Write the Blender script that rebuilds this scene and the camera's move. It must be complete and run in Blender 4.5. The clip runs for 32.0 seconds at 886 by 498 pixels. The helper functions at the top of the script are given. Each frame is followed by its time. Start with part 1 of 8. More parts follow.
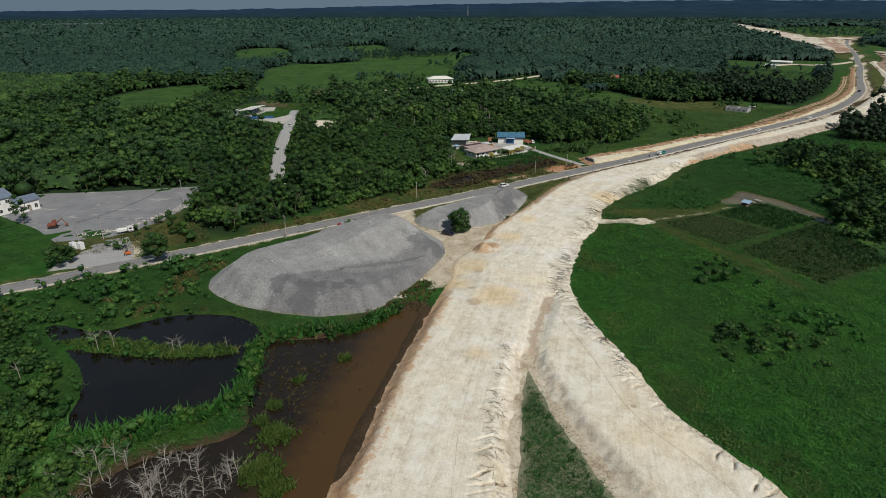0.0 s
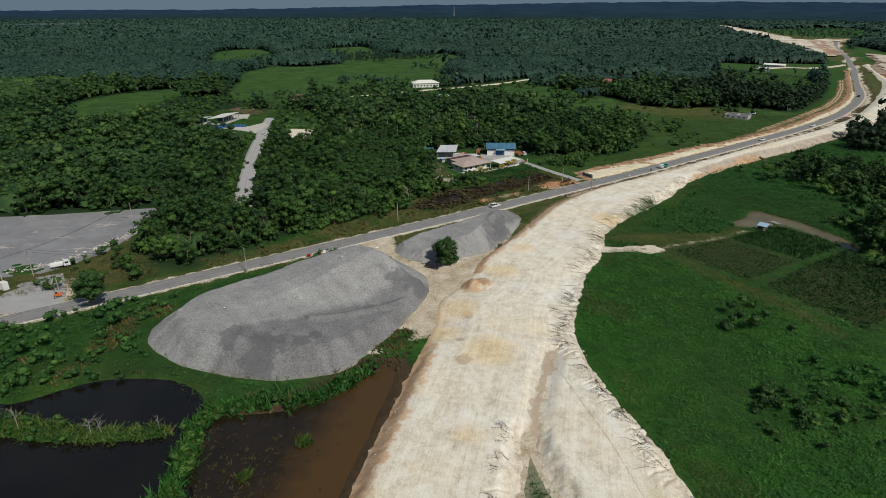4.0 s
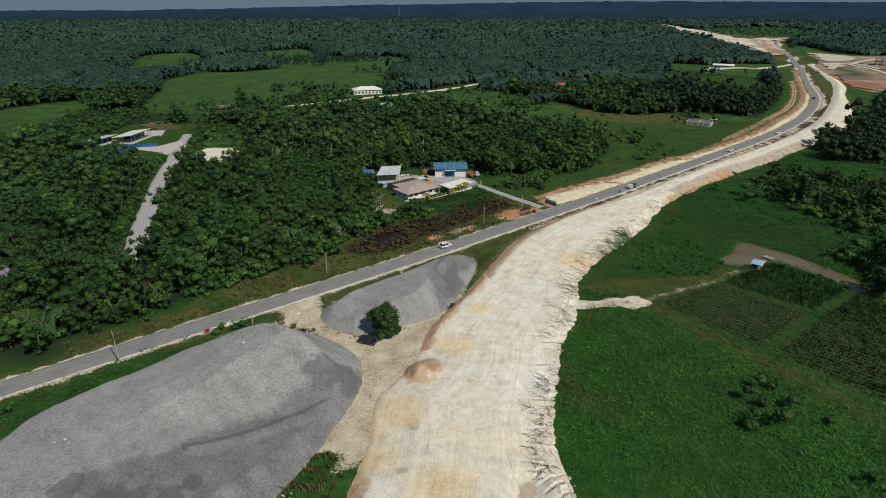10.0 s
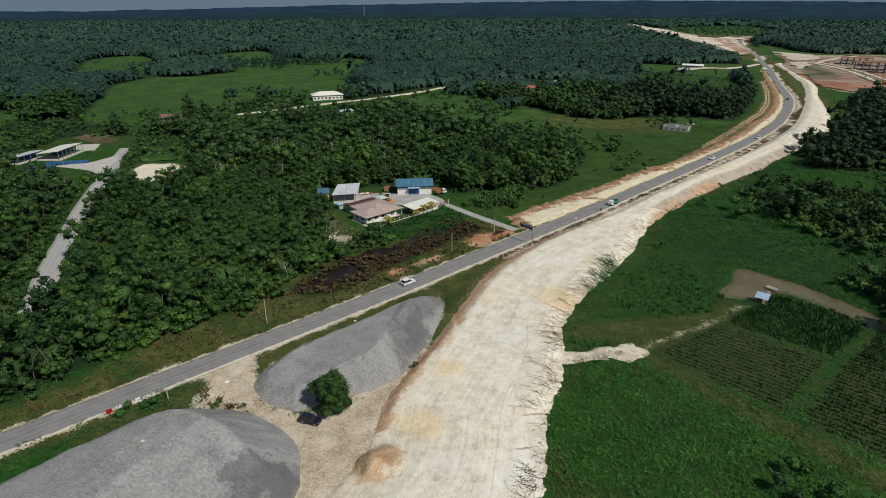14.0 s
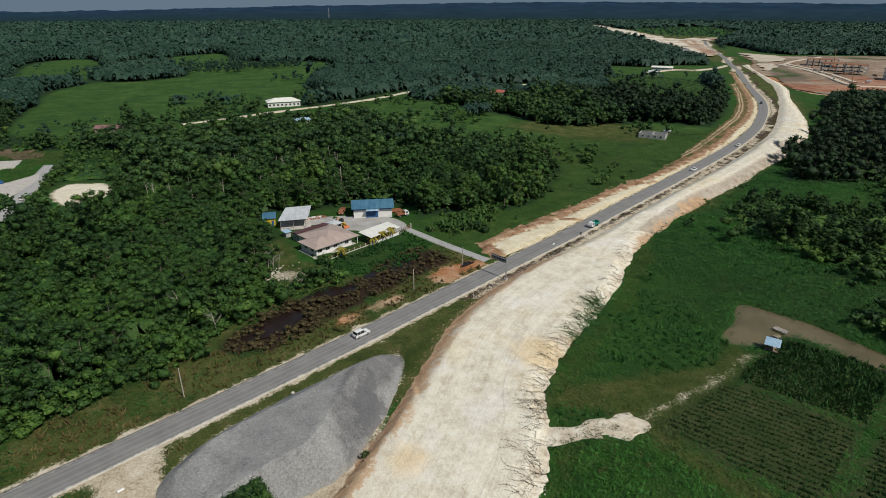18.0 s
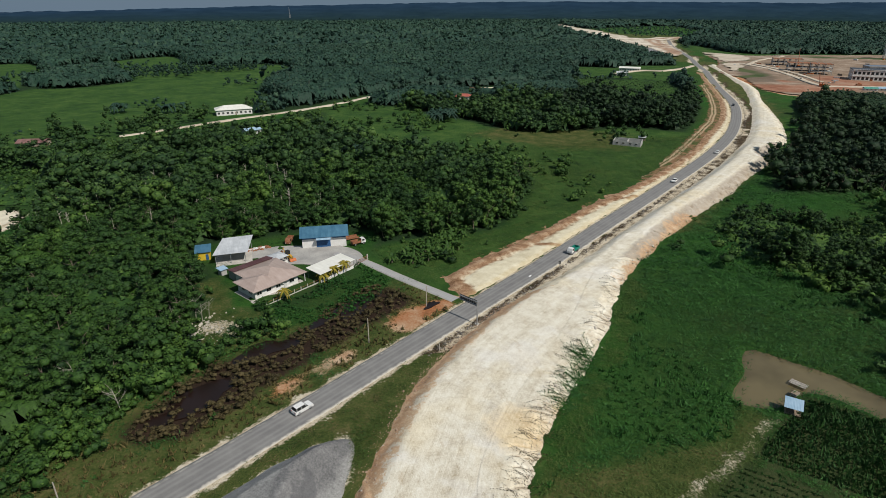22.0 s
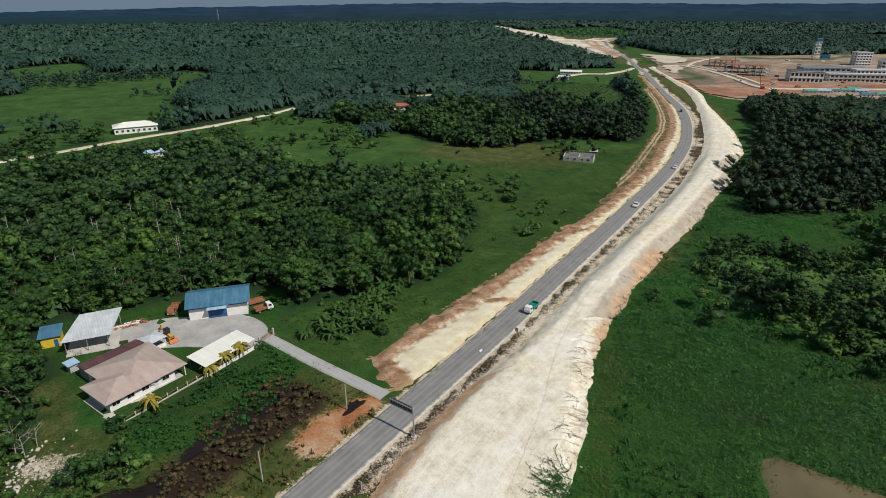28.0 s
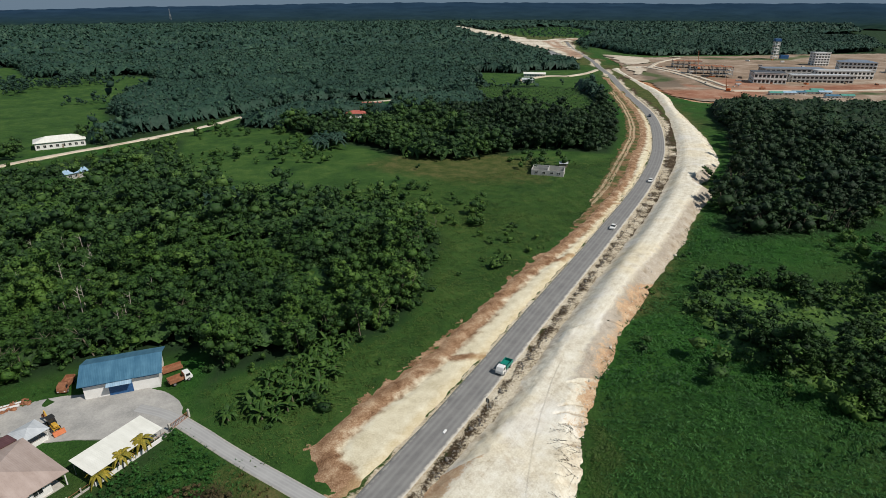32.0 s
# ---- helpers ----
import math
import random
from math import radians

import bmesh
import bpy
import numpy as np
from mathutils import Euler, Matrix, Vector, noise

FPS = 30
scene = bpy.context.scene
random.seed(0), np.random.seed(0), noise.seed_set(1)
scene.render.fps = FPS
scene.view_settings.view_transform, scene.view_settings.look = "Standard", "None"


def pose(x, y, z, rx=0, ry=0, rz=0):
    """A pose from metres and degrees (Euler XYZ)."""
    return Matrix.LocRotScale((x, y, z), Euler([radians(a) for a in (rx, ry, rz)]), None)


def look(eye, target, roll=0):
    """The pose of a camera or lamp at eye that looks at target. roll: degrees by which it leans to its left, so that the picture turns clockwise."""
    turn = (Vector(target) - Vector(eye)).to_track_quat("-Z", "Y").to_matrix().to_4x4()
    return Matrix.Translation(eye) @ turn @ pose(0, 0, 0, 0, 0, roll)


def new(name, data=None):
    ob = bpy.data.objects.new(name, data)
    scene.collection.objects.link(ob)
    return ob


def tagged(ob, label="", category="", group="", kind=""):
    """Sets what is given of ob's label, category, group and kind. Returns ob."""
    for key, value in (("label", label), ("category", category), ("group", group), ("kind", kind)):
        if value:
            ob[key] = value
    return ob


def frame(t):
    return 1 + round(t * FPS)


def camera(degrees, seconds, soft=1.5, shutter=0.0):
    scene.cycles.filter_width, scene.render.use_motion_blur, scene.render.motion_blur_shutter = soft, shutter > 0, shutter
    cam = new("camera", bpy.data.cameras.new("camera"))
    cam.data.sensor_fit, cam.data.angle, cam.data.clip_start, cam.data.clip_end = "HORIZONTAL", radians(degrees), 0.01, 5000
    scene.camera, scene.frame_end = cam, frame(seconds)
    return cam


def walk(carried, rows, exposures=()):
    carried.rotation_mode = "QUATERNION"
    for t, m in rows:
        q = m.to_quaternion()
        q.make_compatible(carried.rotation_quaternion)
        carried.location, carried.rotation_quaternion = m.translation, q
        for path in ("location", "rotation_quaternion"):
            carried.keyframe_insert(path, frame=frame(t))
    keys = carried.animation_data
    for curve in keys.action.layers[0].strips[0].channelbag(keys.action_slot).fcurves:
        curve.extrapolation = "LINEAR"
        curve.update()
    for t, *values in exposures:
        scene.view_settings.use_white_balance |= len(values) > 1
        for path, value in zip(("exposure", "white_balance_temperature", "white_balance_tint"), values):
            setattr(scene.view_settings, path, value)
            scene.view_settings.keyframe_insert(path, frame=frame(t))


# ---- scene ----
# camera: seconds, place, heading east of north, tilt, lean
PATH = [
    (0, 0.00, -0.00, 79.99, 0.002, -22.996, -0.056),
    (1, 0.20, 7.10, 79.99, -0.137, -23.002, -0.029),
    (2, 0.44, 14.22, 79.99, 0.051, -22.982, 0.025),
    (3, 0.78, 21.41, 79.99, 0.605, -22.948, 0.090),
    (4, 1.27, 28.69, 79.99, 1.318, -22.940, 0.121),
    (5, 1.95, 36.08, 80.01, 2.117, -22.953, 0.123),
    (6, 2.78, 43.53, 80.03, 2.965, -22.968, 0.119),
    (7, 3.73, 50.97, 80.07, 3.828, -22.973, 0.122),
    (8, 4.77, 58.33, 80.13, 4.674, -22.969, 0.123),
    (9, 5.87, 65.57, 80.21, 5.474, -22.961, 0.107),
    (10, 7.05, 72.73, 80.29, 6.210, -22.955, 0.065),
    (11, 8.36, 79.87, 80.33, 6.917, -22.952, 0.011),
    (12, 9.84, 87.06, 80.31, 7.642, -22.954, -0.034),
    (13, 11.50, 94.34, 80.20, 8.419, -22.958, -0.053),
    (14, 13.32, 101.66, 80.04, 9.226, -22.960, -0.049),
    (15, 15.26, 108.95, 79.88, 10.028, -22.951, -0.026),
    (16, 17.26, 116.15, 79.74, 10.800, -22.929, 0.006),
    (17, 19.29, 123.19, 79.68, 11.552, -22.901, 0.037),
    (18, 21.36, 130.11, 79.66, 12.303, -22.880, 0.052),
    (19, 23.48, 136.98, 79.65, 13.072, -22.874, 0.042),
    (20, 25.67, 143.83, 79.64, 13.863, -22.880, 0.015),
    (21, 27.93, 150.72, 79.59, 14.679, -22.886, -0.015),
    (22, 30.30, 157.62, 79.52, 15.524, -22.886, -0.037),
    (23, 32.79, 164.49, 79.47, 16.415, -22.879, -0.042),
    (24, 35.41, 171.29, 79.45, 17.369, -22.866, -0.023),
    (25, 38.19, 178.01, 79.49, 18.390, -22.848, 0.018),
    (26, 41.11, 184.64, 79.59, 19.412, -22.829, 0.047),
    (27, 44.16, 191.20, 79.74, 20.358, -22.812, 0.022),
    (28, 47.32, 197.73, 79.92, 21.222, -22.800, -0.049),
    (29, 50.56, 204.22, 80.13, 22.066, -22.798, -0.108),
    (30, 53.88, 210.70, 80.36, 22.945, -22.807, -0.108),
    (31, 57.25, 217.17, 80.59, 23.857, -22.824, -0.060),
    (32, 60.64, 223.63, 80.84, 24.784, -22.846, 0.012),
]


def aim(x, y, z, yaw, tilt, lean):
    a, b = radians(yaw), radians(tilt)
    way = Vector((math.sin(a) * math.cos(b), math.cos(a) * math.cos(b), math.sin(b)))
    eye = Vector((x, y, z))
    return look(eye, eye + way * 100, lean)


cam = camera(74.29, 32.0, soft=0.8)
walk(cam, [(r[0], aim(*r[1:])) for r in PATH], exposures=[(0, 0.0), (8, 0.02), (16, 0.06), (24, 0.2), (32, 0.26)])

# world, sun
world = bpy.data.worlds.new("sky")
scene.world = world
world.use_nodes = True
wt = world.node_tree
sky = wt.nodes.new("ShaderNodeTexSky")
sky.sky_type, sky.sun_disc = "NISHITA", False
sky.sun_elevation, sky.sun_rotation = radians(48), radians(145)
sky.air_density, sky.dust_density = 1.0, 0.6
wt.nodes["Background"].inputs["Strength"].default_value = 0.07
veil = wt.nodes.new("ShaderNodeMix")
veil.data_type = "RGBA"
veil.inputs[0].default_value, veil.inputs[7].default_value = 0.93, (1.45, 2.2, 3.1, 1)
wt.links.new(sky.outputs[0], veil.inputs[6])
wt.links.new(veil.outputs[2], wt.nodes["Background"].inputs["Color"])
sun = new("sun", bpy.data.lights.new("sun", "SUN"))
sun.data.energy, sun.data.angle, sun.data.color = 3.6, radians(0.6), (1.0, 0.95, 0.87)
sun.matrix_world = look((0, 0, 600), (-0.577 * 100, 0.816 * 100, 600 - 111))


# ---- tools ----
class Mat:
    """A procedural material: small wrappers round its nodes."""

    def __init__(self, name, rough=0.9, metal=0.0, spec=0.3):
        self.m = bpy.data.materials.new(name)
        self.m.use_nodes = True
        self.t = self.m.node_tree
        self.b = self.t.nodes["Principled BSDF"]
        self.b.inputs["Roughness"].default_value = rough
        self.b.inputs["Metallic"].default_value = metal
        self.b.inputs["Specular IOR Level"].default_value = spec
        self.geo = None

    def link(self, a, b):
        if isinstance(a, (int, float)):
            b.default_value = a
        elif isinstance(a, tuple):
            b.default_value = (*a, 1.0) if len(a) == 3 and len(b.default_value) == 4 else a
        else:
            self.t.links.new(a, b)

    def where(self):
        if self.geo is None:
            self.geo = self.t.nodes.new("ShaderNodeNewGeometry")
        return self.geo.outputs["Position"]

    def island(self):
        self.where()
        return self.geo.outputs["Random Per Island"]

    def obrandom(self):
        return self.t.nodes.new("ShaderNodeObjectInfo").outputs["Random"]

    def objco(self):
        return self.t.nodes.new("ShaderNodeTexCoord").outputs["Object"]

    def stretch(self, vec, sx, sy, sz, turn=0.0):
        n = self.t.nodes.new("ShaderNodeMapping")
        n.inputs["Scale"].default_value = (sx, sy, sz)
        n.inputs["Rotation"].default_value = (0, 0, radians(turn))
        self.link(vec, n.inputs["Vector"])
        return n.outputs[0]

    def noise(self, scale, detail=3.0, rough=0.55, vec=None):
        n = self.t.nodes.new("ShaderNodeTexNoise")
        n.inputs["Scale"].default_value, n.inputs["Detail"].default_value, n.inputs["Roughness"].default_value = scale, detail, rough
        self.link(vec if vec is not None else self.where(), n.inputs["Vector"])
        return n.outputs["Fac"]

    def voronoi(self, scale, vec=None, feature="F1"):
        n = self.t.nodes.new("ShaderNodeTexVoronoi")
        n.feature = feature
        n.inputs["Scale"].default_value = scale
        self.link(vec if vec is not None else self.where(), n.inputs["Vector"])
        return n.outputs["Distance"]

    def wave(self, scale, vec, distort=0.0):
        n = self.t.nodes.new("ShaderNodeTexWave")
        n.inputs["Scale"].default_value, n.inputs["Distortion"].default_value = scale, distort
        self.link(vec, n.inputs["Vector"])
        return n.outputs["Fac"]

    def vec(self, a, b):
        n = self.t.nodes.new("ShaderNodeCombineXYZ")
        self.link(a, n.inputs[0]), self.link(b, n.inputs[1])
        return n.outputs[0]

    def attr(self, name):
        n = self.t.nodes.new("ShaderNodeAttribute")
        n.attribute_name = name
        return n.outputs["Fac"]

    def math(self, op, a, b=0.0, clamp=False):
        n = self.t.nodes.new("ShaderNodeMath")
        n.operation, n.use_clamp = op, clamp
        self.link(a, n.inputs[0]), self.link(b, n.inputs[1])
        return n.outputs[0]

    def span(self, v, lo, hi):
        n = self.t.nodes.new("ShaderNodeMapRange")
        n.inputs["From Min"].default_value, n.inputs["From Max"].default_value = lo, hi
        self.link(v, n.inputs["Value"])
        return n.outputs[0]

    def ramp(self, v, *stops):
        n = self.t.nodes.new("ShaderNodeValToRGB")
        e = n.color_ramp.elements
        while len(e) < len(stops):
            e.new(0.5)
        for el, (p, c) in zip(e, stops):
            el.position, el.color = p, (*c, 1.0)
        self.link(v, n.inputs[0])
        return n.outputs[0]

    def mix(self, fac, a, b, blend="MIX"):
        n = self.t.nodes.new("ShaderNodeMix")
        n.data_type, n.blend_type = "RGBA", blend
        self.link(fac, n.inputs[0]), self.link(a, n.inputs[6]), self.link(b, n.inputs[7])
        return n.outputs[2]

    def color(self, c):
        self.link(c, self.b.inputs["Base Color"])
        return self

    def gloss(self, v):
        self.link(v, self.b.inputs["Roughness"])
        return self

    def bump(self, h, strength=0.5, dist=0.1):
        n = self.t.nodes.new("ShaderNodeBump")
        n.inputs["Strength"].default_value, n.inputs["Distance"].default_value = strength, dist
        self.link(h, n.inputs["Height"])
        self.link(n.outputs[0], self.b.inputs["Normal"])
        return self


def grainy(name, a, b, scale=1.0, rough=0.85, metal=0.0, spec=0.3, fine=8.0, bump=0.3, dist=0.03, local=False):
    """A plain painted or worn surface: two colours mixed by a broad and a fine noise."""
    k = Mat(name, rough, metal, spec)
    vec = k.objco() if local else None
    big, small = k.noise(scale, 4, 0.6, vec), k.noise(scale * fine, 3, 0.6, vec)
    v = k.math("ADD", k.math("MULTIPLY", big, 0.65), k.math("MULTIPLY", small, 0.35))
    k.color(k.ramp(v, (0.3, a), (0.7, b))).bump(small, bump, dist)
    return k.m


def smooth_line(points, n=12, closed=False):
    """Catmull-Rom through the points."""
    p = np.array(points, float)
    p = np.vstack([p[-1], p, p[0], p[1]]) if closed else np.vstack([2 * p[0] - p[1], p, 2 * p[-1] - p[-2]])
    out = []
    for i in range(1, len(p) - 2):
        a, b, c, d = p[i - 1 : i + 3]
        for t in np.arange(n) / n:
            out.append(0.5 * (2 * b + (c - a) * t + (2 * a - 5 * b + 4 * c - d) * t**2 + (3 * b - a - 3 * c + d) * t**3))
    if not closed:
        out.append(p[-2])
    return np.array(out)


def inside_by(xy, poly):
    """Metres from each point to the polygon's edge, positive inside. Far off, the distance to its bounding box serves."""
    xy, poly = np.asarray(xy, float), np.asarray(poly, float)
    lo, hi = poly.min(0), poly.max(0)
    gap = np.maximum(np.maximum(lo - xy, xy - hi), 0)
    out = -np.hypot(gap[:, 0], gap[:, 1])
    near = out > -30
    if not near.any():
        return out
    x, y = xy[near].T
    best, odd = np.full(len(x), 1e18), np.zeros(len(x), bool)
    for a, b in zip(poly, np.roll(poly, -1, 0)):
        e = b - a
        u = np.clip(((x - a[0]) * e[0] + (y - a[1]) * e[1]) / max(e @ e, 1e-9), 0, 1)
        best = np.minimum(best, (x - a[0] - u * e[0]) ** 2 + (y - a[1] - u * e[1]) ** 2)
        if abs(e[1]) > 1e-12:
            odd ^= ((a[1] > y) != (b[1] > y)) & (x < e[0] * (y - a[1]) / e[1] + a[0])
    out[near] = np.where(odd, 1, -1) * np.sqrt(best)
    return out


def _off(x, y, line):
    best, side, run = np.full(len(x), 1e18), np.zeros(len(x)), np.zeros(len(x))
    s = 0.0
    for a, b in zip(line[:-1], line[1:]):
        e = b - a
        u = np.clip(((x - a[0]) * e[0] + (y - a[1]) * e[1]) / max(e @ e, 1e-9), 0, 1)
        dx, dy = x - a[0] - u * e[0], y - a[1] - u * e[1]
        d = dx * dx + dy * dy
        near = d < best
        best = np.where(near, d, best)
        side = np.where(near, dx * e[1] - dy * e[0], side)
        run = np.where(near, s + u * math.hypot(*e), run)
        s += math.hypot(*e)
    return np.sqrt(best), np.sign(side), run


def off_line(xy, line, with_run=False):
    """Metres from each point to a line, and the signed side (positive to its right), exact near the line; also the way run along it."""
    xy, line = np.asarray(xy, float), np.asarray(line, float)
    x, y = xy.T
    if len(line) < 25:
        d, s, r = _off(x, y, line)
    else:
        d, s, r = _off(x, y, np.vstack([line[:-1:8], line[-1]]))
        near = d < 45
        if near.any():
            d[near], s[near], r[near] = _off(x[near], y[near], line)
    return (d, s, r) if with_run else (d, s)


def shift_line(line, by):
    """The line moved to its right by so many metres."""
    d = np.gradient(line, axis=0)
    d /= np.linalg.norm(d, axis=1)[:, None]
    return line + np.stack([d[:, 1], -d[:, 0]], 1) * np.reshape(by, (-1, 1))


def lattice(seed):
    r = np.random.RandomState(seed)
    return r.rand(64, 64)


GRIDS = [lattice(i) for i in range(6)]


def fuzz(x, y, size, octaves=3, k=0):
    """Smooth value noise, -1 to 1, with waves of that many metres."""
    out, amp, tot = 0, 1.0, 0.0
    for o in range(octaves):
        g = GRIDS[(k + o) % 6]
        u, v = x / size * 2**o + 17.3 * o, y / size * 2**o + 5.1 * o
        i, j = np.floor(u).astype(int), np.floor(v).astype(int)
        f, h = u - i, v - j
        f, h = f * f * (3 - 2 * f), h * h * (3 - 2 * h)
        i0, i1, j0, j1 = i % 64, (i + 1) % 64, j % 64, (j + 1) % 64
        out = out + amp * ((g[i0, j0] * (1 - f) + g[i1, j0] * f) * (1 - h) + (g[i0, j1] * (1 - f) + g[i1, j1] * f) * h)
        tot += amp
        amp *= 0.5
    return out / tot * 2 - 1


def np_mesh(name, verts, faces, mats=(), index=None, smooth=False):
    """A mesh from arrays of corners and of triangles or quads."""
    me = bpy.data.meshes.new(name)
    verts, faces = np.asarray(verts, np.float32), np.asarray(faces, np.int32)
    k = faces.shape[1]
    me.vertices.add(len(verts))
    me.vertices.foreach_set("co", verts.ravel())
    me.loops.add(faces.size)
    me.loops.foreach_set("vertex_index", faces.ravel())
    me.polygons.add(len(faces))
    me.polygons.foreach_set("loop_start", np.arange(len(faces), dtype=np.int32) * k)
    for m in mats:
        me.materials.append(m)
    if index is not None:
        me.polygons.foreach_set("material_index", np.asarray(index, np.int32))
    if smooth:
        me.polygons.foreach_set("use_smooth", np.ones(len(faces), bool))
    me.update(calc_edges=True)
    me.validate()
    return me


def give(me, name, values):
    a = me.attributes.new(name, "FLOAT", "POINT")
    a.data.foreach_set("value", np.asarray(values, np.float32))


def part(name, bm, material, parent, label=""):
    """Links a bmesh, or a finished mesh, as one mesh object under a thing or a part."""
    if isinstance(bm, bmesh.types.BMesh):
        me = bpy.data.meshes.new(name)
        bm.to_mesh(me)
        bm.free()
    else:
        me = bm
    if material is not None and not me.materials:
        me.materials.append(material)
    ob = new(name, me)
    ob.parent = parent
    if label:
        tagged(ob, label)
    return ob


def thing(name, m, label, category, group="", kind=""):
    ob = new(name)
    ob.empty_display_size = 0.3
    ob.matrix_world = m
    return tagged(ob, label, category, group, kind)


def box(x, y, z, sx, sy, sz, bevel=0.0, bm=None, m=None):
    """A box with its base's centre at x, y, z."""
    bm = bm or bmesh.new()
    made = bmesh.ops.create_cube(bm, size=1.0)["verts"]
    bmesh.ops.scale(bm, vec=(sx, sy, sz), verts=made)
    if bevel:
        edges = list({e for v in made for e in v.link_edges})
        made = bmesh.ops.bevel(bm, geom=edges, offset=bevel, segments=1, affect="EDGES")["verts"]
    bmesh.ops.translate(bm, vec=(x, y, z + sz / 2), verts=made)
    if m is not None:
        bmesh.ops.transform(bm, matrix=m, verts=made)
    return bm


def rod(a, b, r0, r1=None, n=8, bm=None):
    """A tapered round bar from a to b."""
    bm = bm or bmesh.new()
    a, b = Vector(a), Vector(b)
    made = bmesh.ops.create_cone(bm, cap_ends=True, segments=n, radius1=r0, radius2=r0 if r1 is None else r1, depth=(b - a).length)["verts"]
    turn = (b - a).to_track_quat("Z", "Y").to_matrix().to_4x4()
    bmesh.ops.transform(bm, matrix=Matrix.Translation((a + b) / 2) @ turn, verts=made)
    return bm


def slab(corners, thick, bm=None):
    """A flat plate over a loop of corners, with thickness downwards."""
    bm = bm or bmesh.new()
    top = [bm.verts.new(c) for c in corners]
    low = [bm.verts.new((c[0], c[1], c[2] - thick)) for c in corners]
    bm.faces.new(top)
    bm.faces.new(low[::-1])
    n = len(top)
    for i in range(n):
        bm.faces.new((top[i], low[i], low[(i + 1) % n], top[(i + 1) % n]))
    bmesh.ops.recalc_face_normals(bm, faces=bm.faces)
    return bm


def ribbon(name, line, half, z, material, label, category, cuts=4, crown=0.05, depth=0.25, wobble=0.0):
    """A paved strip with a crowned top and side faces."""
    us = np.linspace(-1, 1, cuts + 1)
    x, y = line.T
    lines = []
    for u in us:
        w = half * u
        if abs(u) == 1 and wobble:
            w = w * (1 + wobble * fuzz(x + 50 * u, y, 5.0, 3))
        lines.append(shift_line(line, w))
    rows = [np.c_[lines[0], np.full(len(x), z - depth)]]
    rows += [np.c_[l, np.full(len(x), z + crown * (1 - u * u))] for l, u in zip(lines, us)]
    rows += [np.c_[lines[-1], np.full(len(x), z - depth)]]
    v = np.stack(rows, 1)
    n, k = v.shape[:2]
    i = np.arange(n - 1)[:, None] * k + np.arange(k - 1)
    faces = np.stack([i, i + 1, i + 1 + k, i + k], -1).reshape(-1, 4)[:, ::-1]
    me = np_mesh(name, v.reshape(-1, 3), faces, (material,), smooth=False)
    give(me, "across", np.tile(np.r_[-1.0, us, 1.0], n))
    return tagged(new(name, me), label, category, kind="structure")


def patch(name, keep, height, box_xy, step, mats, fields=()):
    """A relief over a plan: quads of a square lattice whose corners keep() accepts, at height(x, y)."""
    x0, y0, x1, y1 = box_xy
    xs, ys = np.arange(x0, x1 + step, step), np.arange(y0, y1 + step, step)
    gx, gy = np.meshgrid(xs, ys)
    p = np.c_[gx.ravel(), gy.ravel()]
    ok = keep(p)
    ny, nx = gx.shape
    i = (np.arange(ny - 1)[:, None] * nx + np.arange(nx - 1)).ravel()
    q = np.stack([i, i + 1, i + 1 + nx, i + nx], 1)
    q = q[ok[q].any(1)]
    used, inv = np.unique(q, return_inverse=True)
    pts = p[used]
    z, extra = height(pts)
    me = np_mesh(name, np.c_[pts, z], inv.reshape(-1, 4), mats, smooth=True)
    for key, val in extra.items():
        give(me, key, val)
    return new(name, me)


